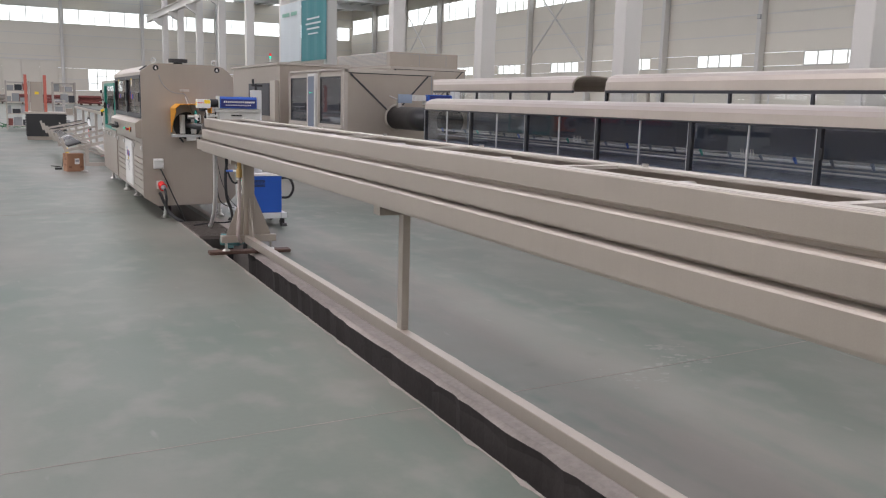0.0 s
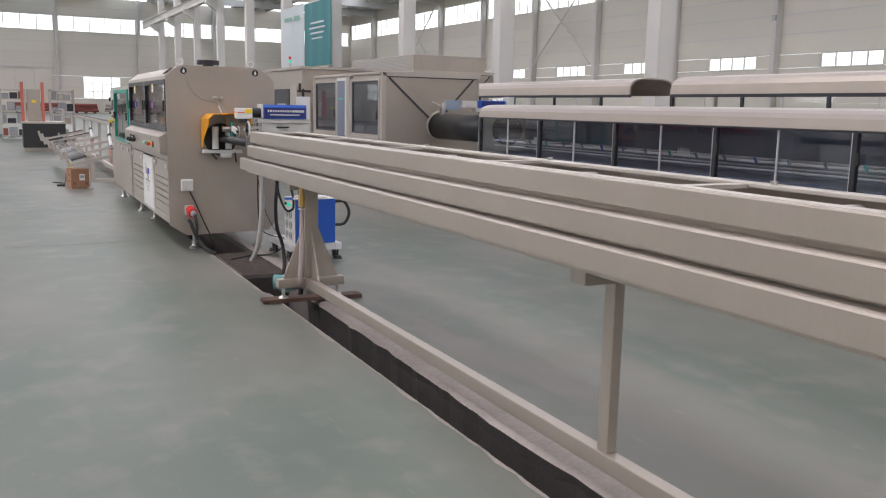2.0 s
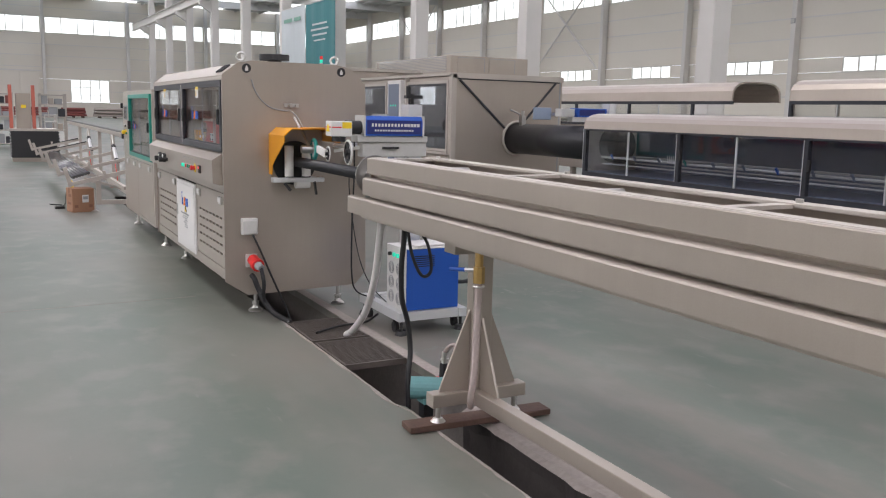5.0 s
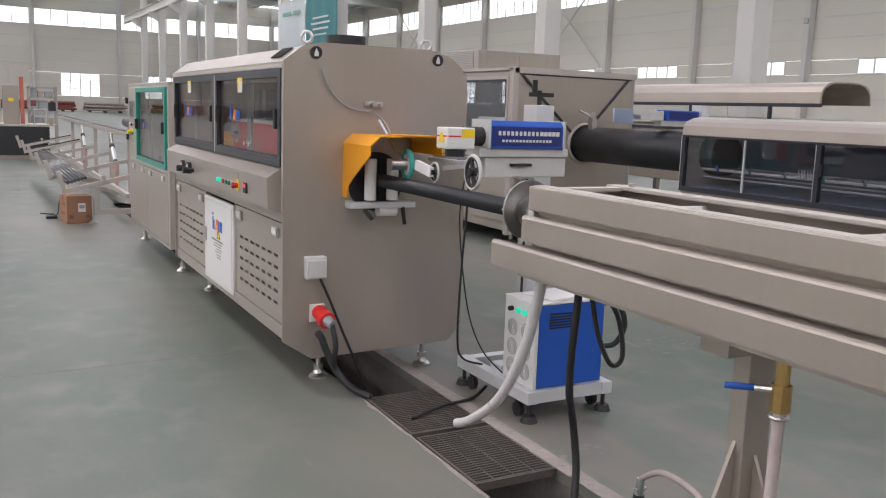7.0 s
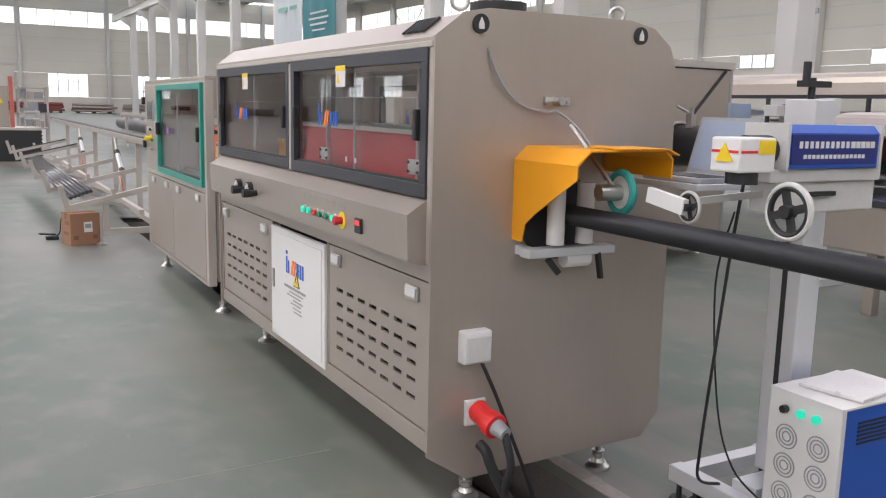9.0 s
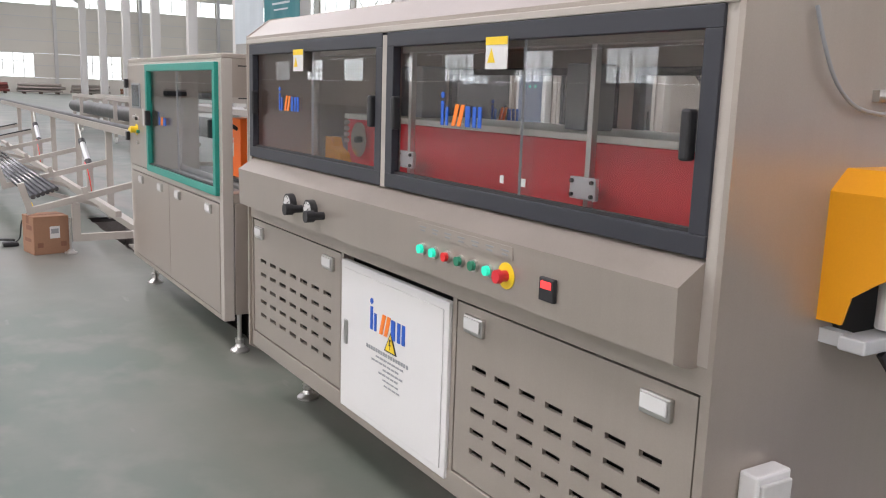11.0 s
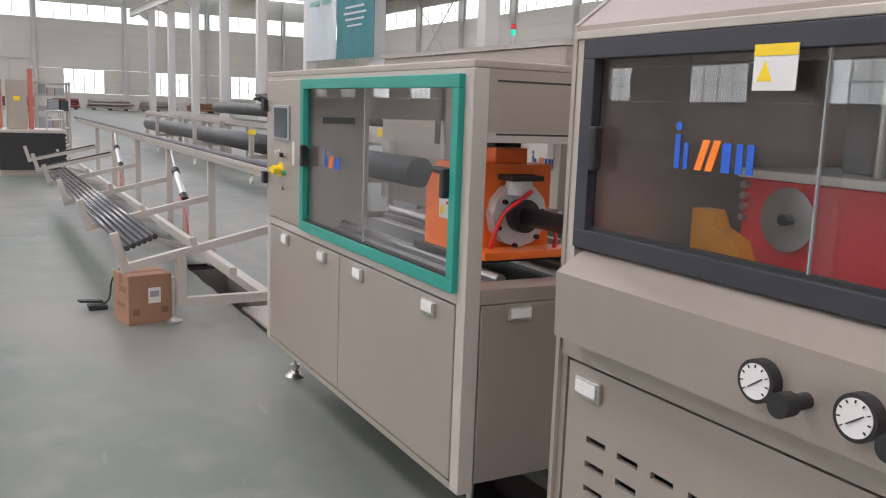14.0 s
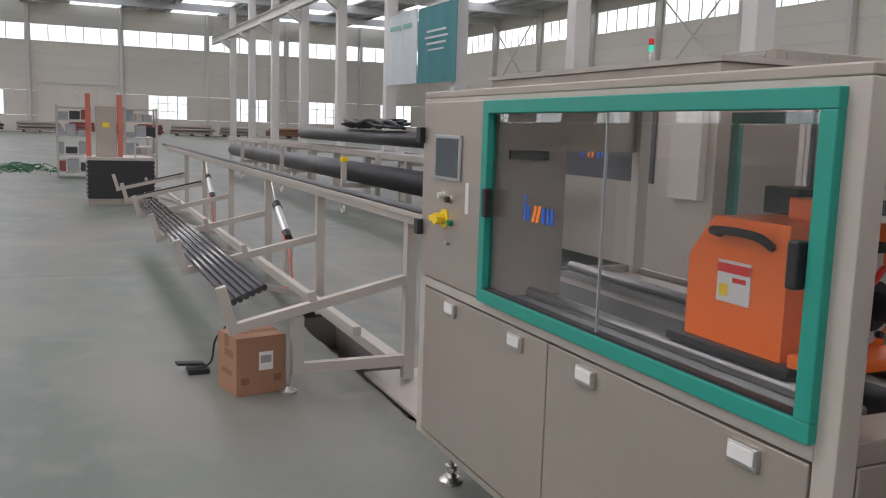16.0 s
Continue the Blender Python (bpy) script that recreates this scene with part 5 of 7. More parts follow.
def cutter_cabinet():
    c = thing("pipe_cutter", (2.35, 14.8, 0), "warm-grey pipe cutter cabinet with a teal-framed sliding window", "machine")
    x0, x1, y0, y1, zb, zt = CX, 2.86, CY0, CY1, 0.205, 1.575
    p = 0.055
    g0, g1, gz0, gz1 = 13.83, 15.28, 0.858, 1.533
    part("top_cover", B((x0, x1, y0, y1, zt - 0.025, zt), bevel=0.004), PAINT, c)
    part("top_rail", B((x0 + 0.002, x0 + 0.03, y0 + p, y1 - p, gz1, zt - 0.025)), PAINT2, c)
    for xx in (x0, x1 - p):
        for yy in (y0, y1 - p):
            part("corner_post", B((xx, xx + p, yy, yy + p, zb, zt - 0.025), bevel=0.003), PAINT2, c)
    # lower front doors
    gap = 0.006
    # black sheet behind the doors, drawing the shade in their gaps
    part("door_gap_shade", B((x0 + 0.02, x0 + 0.03, y0 + p, y1 - p, zb, 0.85)), GAPSHADE, c)
    for a, b in ((y0 + p + gap, 14.822), (14.822 + gap, y1 - p - gap)):
        d = part("lower_door", B((x0 - 0.002, x0 + 0.018, a, b, zb + 0.03, 0.815), bevel=0.003), PAINT, c)
        for yy in ((14.006, 14.61) if a < 14.5 else (15.016, 15.52)):
            pull(yy, 0.774, x0 - 0.002, d)
    part("bottom_rail", B((x0, x0 + 0.03, y0 + p, y1 - p, zb, zb + 0.025)), PAINT, c)
    part("sill_rail", B((x0, x0 + 0.03, y0 + p, y1 - p, 0.822, 0.856)), PAINT2, c)
    # window
    fr = part("window_border", B(*frame_boxes(x0 - 0.022, x0 + 0.012, g0, g1, gz0, gz1, 0.042), bevel=0.003), GREEN, c, "teal-green window frame")
    m = (g0 + g1) / 2
    pane("glass_pane", x0 - 0.006, g0 + 0.042, m + 0.02, gz0 + 0.042, gz1 - 0.042, GLASS, fr)
    pane("glass_pane", x0 + 0.004, m - 0.02, g1 - 0.042, gz0 + 0.042, gz1 - 0.042, GLASS, fr)
    part("pane_edge", B((x0 - 0.010, x0 - 0.003, m + 0.014, m + 0.020, gz0 + 0.042, gz1 - 0.042)), GREY, fr)
    for yy in (g0 + 0.062, g1 - 0.062):
        part("grip", B((x0 - 0.040, x0 - 0.008, yy - 0.014, yy + 0.014, 1.15, 1.245), bevel=0.006), BLACK, fr, "black grip")
    part("track", B((x0 - 0.012, x0 + 0.012, g0 + 0.042, g1 - 0.042, gz0 + 0.040, gz0 + 0.050)), BLACK, fr)
    logo(x0 - 0.0095, 14.90, 1.165, 0.17, fr)
    part("rear_pane", B((x1 - 0.004, x1 + 0.002, g0 + 0.042, g1 - 0.042, gz0 + 0.042, gz1 - 0.042)), GLASS, c).visible_shadow = False
    logo(x1 - 0.005, 14.90, 1.165, 0.17, c)
    # control panel beside it
    d = part("control_door", B((x0 - 0.006, x0 + 0.016, 15.295, y1 - 0.012, 0.862, 1.535), bevel=0.003), PAINT, c, "control door with touch screen")
    part("screen_bezel", B((x0 - 0.014, x0 - 0.006, 15.465, 15.70, 1.248, 1.415), bevel=0.004), GREY, d)
    part("touch_screen", B((x0 - 0.016, x0 - 0.014, 15.485, 15.68, 1.262, 1.402)), SCREEN, d, "dark touch screen")
    for i, (yy, zz, m_) in enumerate(((15.62, 1.19, WHITE), (15.55, 1.18, BLACK))):
        b = part("button_ring", rod(bmesh.new(), (x0 - 0.006, yy, zz), (x0 - 0.014, yy, zz), 0.015, 18), STEEL, d)
        part("button", rod(bmesh.new(), (x0 - 0.014, yy, zz), (x0 - 0.028, yy, zz), 0.011, 16), m_, b)
    bm = bmesh.new()
    rod(bm, (x0 - 0.006, 15.60, 1.105), (x0 - 0.012, 15.60, 1.105), 0.036, 24)
    rod(bm, (x0 - 0.012, 15.60, 1.105), (x0 - 0.050, 15.60, 1.105), 0.022, 18)
    bar(bm, (x0 - 0.045, 15.64, 1.105), (x0 - 0.045, 15.56, 1.105), 0.02, 0.02)
    part("isolator_switch", bm, YELLOW, d, "yellow rotary isolator")
    part("button", rod(bmesh.new(), (x0 - 0.006, 15.535, 1.095), (x0 - 0.024, 15.535, 1.095), 0.012, 16), BUTTONGREEN, d)
    part("key_switch", rod(bmesh.new(), (x0 - 0.006, 15.56, 1.02), (x0 - 0.02, 15.56, 1.02), 0.010, 14), STEEL, d)
    part("label_strip", B((x0 - 0.0075, x0 - 0.006, 15.40, 15.425, 1.14, 1.25)), WHITE, d)
    for zz in (1.02, 1.38):
        part("hinge", B((x0 - 0.03, x0 - 0.006, y1 - 0.03, y1 + 0.012, zz, zz + 0.06), bevel=0.003), BLACK, d)
    # near end: closed top panel, open window, lower door
    part("end_top_panel", B((x0 + p, x1 - p, y0 + 0.002, y0 + 0.02, 1.36, 1.55)), PAINT, c)
    # groove shade drawn as two thin black strips on the panel
    for zz in (1.352, 1.512):
        part("panel_gap", B((x0 + p + 0.03, x1 - p, y0 - 0.0005, y0 + 0.003, zz, zz + 0.006)), GAPSHADE, c)
    part("end_sill", B((x0 + p, x1 - p, y0, y0 + 0.12, 0.825, 0.873), bevel=0.003), PAINT, c)
    part("end_rail", B((x0 + p, x1 - p, y0, y0 + 0.03, 1.33, 1.36)), PAINT2, c)
    e = part("end_door", B((x0 + p + 0.005, x1 - p - 0.005, y0 - 0.002, y0 + 0.016, zb + 0.03, 0.822), bevel=0.003), PAINT, c)
    for xx in (x0 + 0.20, x0 + 0.46):
        part("latch", B((xx - 0.045, xx + 0.045, y0 - 0.014, y0 - 0.002, 0.767, 0.815), bevel=0.004), STEEL, e, "bright steel latch")
        part("latch_lip", B((xx - 0.038, xx + 0.038, y0 - 0.019, y0 - 0.014, 0.776, 0.810), bevel=0.003), WHITE, e)
    k = part("hook_sign", B((x1 - 0.12, x1 - 0.065, y0 - 0.0035, y0 + 0.001, 1.49, 1.548)), YELLOW, c, "yellow lifting hook sign")
    part("hook_mark", ring(bmesh.new(), (x1 - 0.092, y0 - 0.0045, 1.511), (0, 1, 0), 0.010, 0.003, 14, 5), BLACK, k)
    part("hook_mark", rod(bmesh.new(), (x1 - 0.092, y0 - 0.0045, 1.521), (x1 - 0.092, y0 - 0.0045, 1.54), 0.003, 6), BLACK, k)
    # far end, rear
    part("far_end_panel", B((x0 + p, x1 - p, y1 - 0.02, y1, zb, 0.86)), PAINT, c)
    part("far_end_top", B((x0 + p, x1 - p, y1 - 0.02, y1, 1.36, 1.55)), PAINT, c)
    part("control_back", B((x0 + 0.032, x0 + 0.33, 15.31, 15.325, 0.86, 1.53)), PAINT2, c)
    part("control_side", B((x0 + 0.32, x0 + 0.33, 15.326, y1 - 0.021, 0.86, 1.53)), PAINT2, c)
    part("cable_duct", B((x0 + 0.10, x0 + 0.25, 15.295, 15.31, 1.34, 1.37)), BLACK, c)
    part("rear_lower", B((x1 - 0.02, x1, y0 + p, y1 - p, zb, 0.85)), PAINT, c)
    part("rear_border", B(*frame_boxes(x1 - 0.012, x1 + 0.01, g0, g1, gz0, gz1, 0.042)), GREEN, c)
    # inside: bed rails, black bed, orange cutter head
    part("bed", B((x0 + 0.05, x1 - 0.05, y0 + 0.13, y1 - 0.03, 0.80, 0.83)), PAINT, c)
    part("bed_mat", B((x0 + 0.12, x1 - 0.50, y0 + 0.14, y1 - 0.04, 0.8302, 0.834)), BLACK, c)
    for xx in (2.02, 2.50):
        part("bed_rail", rod(bmesh.new(), (xx, y0 + 0.13, 0.87), (xx, y1 - 0.03, 0.87), 0.020, 14), DULLSTEEL, c)
        part("rail_support", B((xx - 0.05, xx + 0.05, y0 + 0.13, y1 - 0.03, 0.83, 0.852)), GREY, c)
    hx0, hx1, hy0, hy1 = 2.03, 2.37, 14.15, 14.49
    o = part("cutter_head", prism(bmesh.new(), ((hy0, 0.915), (hy1, 0.915), (hy1, 1.13), (14.405, 1.238), (hy0, 1.238)), "x", hx0, hx1), ORANGE, c, "orange cutter carriage")
    part("head_cover", B((2.17, 2.31, 14.22, 14.30, 1.238, 1.292), bevel=0.004), ORANGE, o)
    part("head_motor", B((2.24, 2.36, 14.34, 14.46, 1.238, 1.31), bevel=0.006), BLACK, o)
    part("head_base", B((2.0, 2.42, 14.10, 14.53, 0.892, 0.915), bevel=0.003), BLACK, o, "black carriage base")
    part("head_apron", B((2.02, 2.47, 14.02, 14.12, 0.915, 0.945), bevel=0.003), ORANGE, o)
    bm = tube(bmesh.new(), [(hx0, 14.375, 1.195), (hx0 - 0.035, 14.37, 1.205), (hx0 - 0.042, 14.29, 1.21), (hx0 - 0.038, 14.21, 1.205), (hx0, 14.20, 1.18)], 0.011, 8)
    part("carry_handle", bm, BLACK, o, "black grab handle")
    st = part("sticker", B((hx0 - 0.003, hx0, 14.26, 14.375, 1.025, 1.13)), WHITE, o, "white safety sticker with red heading")
    part("sticker_head", B((hx0 - 0.0045, hx0 - 0.003, 14.26, 14.375, 1.10, 1.123)), REDPLUG, st)
    part("sticker_sign", B((hx0 - 0.0045, hx0 - 0.003, 14.335, 14.365, 1.04, 1.07)), YELLOW, st)
    part("sticker_text", B((hx0 - 0.0045, hx0 - 0.003, 14.275, 14.32, 1.078, 1.09)), REDPLUG, st)
    bm = bmesh.new()
    rod(bm, (2.21, 14.10, 1.06), (2.21, hy0, 1.06), 0.115, 12)
    part("chuck_plate", bm, ALU, o, "cast aluminium chuck")
    for k in range(6):
        a = k * math.pi / 3 + 0.3
        part("chuck_bolt", rod(bmesh.new(), (2.21 + 0.095 * math.cos(a), 14.085, 1.045 + 0.095 * math.sin(a)), (2.21 + 0.095 * math.cos(a), 14.10, 1.045 + 0.095 * math.sin(a)), 0.009, 6), BLACK, o)
    part("chuck_collar", rod(bmesh.new(), (2.21, 14.06, 1.06), (2.21, 14.10, 1.06), 0.06, 20), BLACK, o)
    for dz in (0.0, 0.03):
        part("guide_rod", rod(bmesh.new(), (2.34, 14.04, 1.04 + dz), (2.34, hy0, 1.04 + dz), 0.012, 10), STEEL, o)
    part("air_cylinder", rod(bmesh.new(), (2.20, 14.10, 1.135), (2.20, 14.10, 1.185), 0.048, 18), ALU, o)
    part("cylinder_cap", B((2.14, 2.27, 14.05, 14.148, 1.185, 1.203)), BLACK, o)
    bm = tube(bmesh.new(), [(2.22, 14.05, 1.15), (2.16, 14.03, 1.12), (2.10, 14.04, 1.07), (2.07, 14.07, 0.95)], 0.008, 6)
    part("air_hose", bm, REDPLUG, o, "red air hose")
    bm = tube(bmesh.new(), [(2.30, 14.08, 1.03), (2.34, 14.06, 0.99), (2.33, 14.05, 0.945)], 0.007, 6)
    part("air_hose", bm, REDPLUG, o)
    for xx in (x0 + 0.12, x1 - 0.12):
        for yy in (y0 + 0.12, y1 - 0.10):
            foot(xx, yy, 0.24, c)


cutter_cabinet()

# ---- first line: tipping rack with pipes ----


def tipping_rack():
    r = thing("tipping_rack", (1.9, 22.0, 0), "pale grey welded tipping rack with sloping arms", "rack")
    XP = 2.27
    ys = (17.12, 19.0, 20.84, 22.85, 24.95, 26.9)
    for i, y in enumerate(ys):
        part("post", B((XP - 0.03, XP + 0.03, y - 0.03, y + 0.03, 0.0 if i else 0.02, 0.92)), PAINT2, r)
        bm = bmesh.new()
        dx = 0.0 if i == 0 else -0.02 * i * 0.5
        bar(bm, (XP - 0.03, y, 0.595), (1.26 + dx, y, 0.365), 0.055, 0.05)
        part("arm", bm, PAINT2, r)
        bm = bmesh.new()
        bar(bm, (1.295 + dx, y, 0.345), (1.225 + dx, y, 0.595), 0.05, 0.05)
        part("stop", bm, PAINT2, r)
        bm = bmesh.new()
        bar(bm, (1.72 + dx, y - 0.001, 0.475), (1.70 + dx, y - 0.001, 0.55), 0.04, 0.04)
        part("rest", bm, PAINT2, r)
    part("front_leg", B((1.60, 1.66, 17.09, 17.15, 0.16, 0.42)), PAINT2, r)
    part("front_leg", B((1.60, 1.66, 24.92, 24.98, 0.02, 0.40)), PAINT2, r)
    part("low_bar", B((1.60, 2.24, 17.095, 17.145, 0.10, 0.16)), PAINT2, r)
    part("long_bar", B((1.95, 2.0, 17.15, 26.9, 0.28, 0.33)), PAINT2, r)
    for y in ys[1:]:
        bm = bmesh.new()
        bar(bm, (XP - 0.03, y, 0.12), (1.62, y, 0.30), 0.04, 0.04)
        part("brace", bm, PAINT2, r)
    part("top_rail", B((XP - 0.05, XP + 0.05, 15.95, 29.6, 0.92, 0.965)), PAINT2, r)
    part("pipe_channel", B((XP - 0.07, XP - 0.055, 15.95, 29.3, 0.965, 0.99), (XP + 0.055, XP + 0.07, 15.95, 29.3, 0.965, 0.99)), PAINT2, r)
    bm = bmesh.new()
    rod(bm, (1.58, 17.12, 0.03), (1.58, 17.12, 0.30), 0.010, 10)
    rod(bm, (1.58, 17.12, 0.0), (1.58, 17.12, 0.012), 0.05, 22)
    rod(bm, (1.58, 17.12, 0.012), (1.58, 17.12, 0.035), 0.04, 20, 0.014)
    part("levelling_foot", bm, STEEL, r)
    for y in (19.70, 23.70):
        bm = bmesh.new()
        rod(bm, (XP - 0.06, y + 0.72, 0.92), (XP - 0.07, y + 0.46, 0.735), 0.010, 10)
        part("piston_rod", bm, STEEL, r)
        bm = bmesh.new()
        rod(bm, (XP - 0.07, y + 0.46, 0.735), (XP - 0.08, y, 0.51), 0.030, 16)
        cyl = part("air_cylinder", bm, ALU, r, "aluminium air cylinder")
        part("cylinder_head", rod(bmesh.new(), (XP - 0.07, y + 0.48, 0.745), (XP - 0.071, y + 0.41, 0.71), 0.038, 14), BLACK, cyl)
        part("cylinder_head", rod(bmesh.new(), (XP - 0.08, y + 0.06, 0.54), (XP - 0.081, y - 0.02, 0.50), 0.038, 14), BLACK, cyl)
        bm = tube(bmesh.new(), [(XP - 0.12, y + 0.03, 0.53), (XP - 0.13, y - 0.20, 0.46), (XP - 0.13, y - 0.35, 0.30), (XP - 0.12, y - 0.28, 0.14), (XP - 0.2, y - 0.1, 0.11)], 0.006, 6)
        part("air_hose", bm, REDPLUG, r)
        part("cylinder_foot", B((XP - 0.11, XP - 0.05, y - 0.05, y + 0.03, 0.16, 0.49)), PAINT2, r)
    part("foot_bar", B((XP - 0.12, XP - 0.04, 17.15, 26.9, 0.10, 0.16)), PAINT2, r)
    for y in ys[4:]:
        bm = bmesh.new()
        bar(bm, (XP - 0.05, y, 0.627), (1.22, y, 0.391), 0.045, 0.02)
        part("arm_pad", bm, BLACK, r, "black rubber arm pad")


tipping_rack()
for i in range(6):
    bm = bmesh.new()
    xo = 1.358 + i * 0.041
    rod(bm, (xo, 17.50 + 0.03 * i, 0.433 + i * 0.0096), (xo - 0.06, 23.45 + 0.08 * i, 0.433 + i * 0.0096), 0.0195, 16)
    for f in bm.faces:
        f.smooth = len(f.verts) == 4
    solid("plastic_pipe", bm, RACKPIPE, "black plastic pipe lying on the rack arms", "pipe", "pipes on the rack")
bm = bmesh.new()
rod(bm, (2.25, 16.2, 0.995), (2.25, 30.2, 0.995), 0.026, 14)
solid("plastic_pipe", bm, PIPE, "long black pipe on the rack's top rail", "pipe")


def carton():
    c = thing("carton", (1.42, 17.27, 0), "brown cardboard carton with a shipping label", "box")
    c.rotation_euler = (0, 0, radians(12))
    ROOT[c.name] = Vector((0, 0, 0))
    part("case", B((-0.148, 0.135, -0.13, 0.13, 0, 0.315), bevel=0.004), CARTON, c)
    part("label", B((-0.02, 0.06, -0.132, -0.13, 0.13, 0.23)), WHITE, c, "white shipping label")
    part("label_print", B((-0.01, 0.05, -0.1332, -0.132, 0.17, 0.21)), GREY, c)
    for a in (-0.10, 0.085):
        part("print", B((a - 0.02, a + 0.025, -0.1312, -0.13, 0.06, 0.10)), CARDPRINT, c)
    part("print", B((-0.1492, -0.148, -0.07, 0.07, 0.10, 0.13)), CARDPRINT, c)
    part("print", B((-0.1492, -0.148, -0.09, 0.03, 0.20, 0.24)), CARDPRINT, c)
    part("tape", B((-0.149, -0.148, -0.03, 0.03, 0.25, 0.315), (-0.149, 0.136, -0.03, 0.03, 0.315, 0.3162)), CARDPRINT, c)


carton()


def floor_pedal():
    p = thing("foot_pedal", (1.17, 17.66, 0), "black foot pedal with cable on the floor", "pedal")
    bm = bmesh.new()
    add_box(bm, 1.12, 1.24, 17.60, 17.72, 0, 0.03, bevel=0.006)
    part("base", bm, BLACK, p)
    bm = bmesh.new()
    bar(bm, (1.06, 17.64, 0.065), (1.21, 17.66, 0.05), 0.06, 0.014)
    part("treadle", bm, BLACK, p)
    part("cord", tube(bmesh.new(), [(1.22, 17.66, 0.03), (1.25, 17.60, 0.08), (1.26, 17.52, 0.22), (1.30, 17.38, 0.33)], 0.006, 6), BLACK, p)
    bm = bmesh.new()
    rod(bm, (1.32, 17.36, 0.316), (1.32, 17.36, 0.37), 0.026, 14)
    rod(bm, (1.32, 17.36, 0.37), (1.32, 17.36, 0.41), 0.022, 14, 0.01)
    solid("push_button_box", bm, YELLOW, "small yellow push-button pendant on the carton", "button box")


floor_pedal()

# ---- laser marker beside the first line ----


def laser_marker(dx, dy, with_unit=True):
    """Marking head on a mast with guide wheels."""
    m = thing("laser_marker", (2.55, 9.95, 0), "white and blue laser marking head on an aluminium mast", "laser marker", "laser markers")
    part("scan_head", B((2.185, 2.32, 9.752, 9.852, 1.257, 1.348), bevel=0.006), WHITE, m, "white scan head with a red stripe")
    part("stripe", B((2.1835, 2.185, 9.757, 9.847, 1.308, 1.315)), REDPLUG, m)
    part("stripe", B((2.19, 2.25, 9.7505, 9.752, 1.308, 1.315)), REDPLUG, m)
    part("warning_label", B((2.255, 2.315, 9.7503, 9.752, 1.305, 1.342)), YELLOW, m)
    part("warning_triangle", prism(bmesh.new(), ((9.772, 1.285), (9.832, 1.285), (9.802, 1.334)), "x", 2.1815, 2.1835), YELLOW, m)
    part("lens", rod(bmesh.new(), (2.25, 9.80, 1.225), (2.25, 9.80, 1.257), 0.042, 24), BLACK, m, "black lens")
    part("coupling", rod(bmesh.new(), (2.32, 9.86, 1.31), (2.42, 9.86, 1.31), 0.042, 20), BLACK, m)
    bm = prism(bmesh.new(), ((9.80, 1.262), (9.80, 1.360), (9.82, 1.382), (9.92, 1.382), (9.94, 1.360), (9.94, 1.262)), "x", 2.418, 2.818)
    part("laser_body", bm, BLUE, m, "blue laser body with white print")
    part("body_panel", B((2.435, 2.805, 9.7975, 9.80, 1.272, 1.356)), NAVY, m)
    part("body_rim", B((2.413, 2.424, 9.794, 9.946, 1.257, 1.386)), LIGHTGREY, m)
    part("body_rim", B((2.814, 2.825, 9.794, 9.946, 1.257, 1.386)), LIGHTGREY, m)
    for k in range(15):          # two printed rows, too small to read
        part("printed_mark", B((2.465 + k * 0.022, 2.465 + k * 0.022 + (0.013 if k < 10 else 0.018), 9.7958, 9.7975, 1.318, 1.337)), WHITE, m)
        part("printed_mark", B((2.485 + k * 0.018, 2.497 + k * 0.018, 9.7958, 9.7975, 1.289, 1.300)), WHITE, m)
    part("support_plate", B((2.38, 2.86, 9.815, 9.93, 1.222, 1.260), bevel=0.004), LIGHTGREY, m)
    part("arm_box", B((2.42, 2.86, 9.83, 9.92, 1.13, 1.222), bevel=0.006), LIGHTGREY, m)
    part("arm_handle", B((2.55, 2.66, 9.813, 9.83, 1.18, 1.193)), BLACK, m)
    part("mast", B((2.83, 2.93, 10.04, 10.16, 0.18, 1.46), bevel=0.004), ALU, m, "aluminium profile mast")
    part("shelf_plate", B((2.45, 2.829, 10.15, 10.44, 1.166, 1.186), bevel=0.003), ALU, m)
    part("shelf_bracket", B((2.78, 2.829, 10.10, 10.15, 1.10, 1.186)), ALU, m)
    # shade in the mast's slot, laid on as a black strip
    part("slot_shade", B((2.8285, 2.83, 10.09, 10.11, 0.2, 1.10)), GAPSHADE, m)
    bm = bmesh.new()
    part("mast_bracket", B((2.72, 2.86, 9.92, 10.04, 1.14, 1.24), bevel=0.004), ALU, m)
    rod(bm, (2.88, 10.10, 1.46), (2.88, 10.10, 1.53), 0.012, 10)
    add_box(bm, 2.83, 2.95, 10.08, 10.12, 1.50, 1.52)
    rod(bm, (2.85, 10.10, 1.52), (2.85, 10.10, 1.58), 0.013, 12)
    part("crank", bm, BLACK, m, "black height crank")
    for (xx, yy, zz, R) in ((2.25, 9.98, 1.142, 0.043), (2.25, 9.64, 1.168, 0.068)):
        bm = bmesh.new()
        ring(bm, (xx, yy, zz), (1, -0.06, 0), R, R * 0.12, 34, 8)
        w = part("hand_wheel", bm, LIGHTGREY, m, "spoked hand wheel with a pale rim")
        bm = bmesh.new()
        ring(bm, (xx, yy, zz), (1, -0.06, 0), R * 0.88, R * 0.12, 34, 8)
        ax = Vector((1, -0.06, 0)).normalized()
        sd = ax.cross(Vector((0, 0, 1))).normalized()
        for k in range(4):
            a = k * math.pi / 2 + 0.3
            d = sd * math.cos(a) + Vector((0, 0, 1)) * math.sin(a)
            bar(bm, Vector((xx, yy, zz)) + d * R * 0.15, Vector((xx, yy, zz)) + d * R * 0.9, R * 0.30, R * 0.14, tuple(ax))
        rod(bm, Vector((xx, yy, zz)) - ax * 0.02, Vector((xx, yy, zz)) + ax * 0.012, R * 0.26, 14)
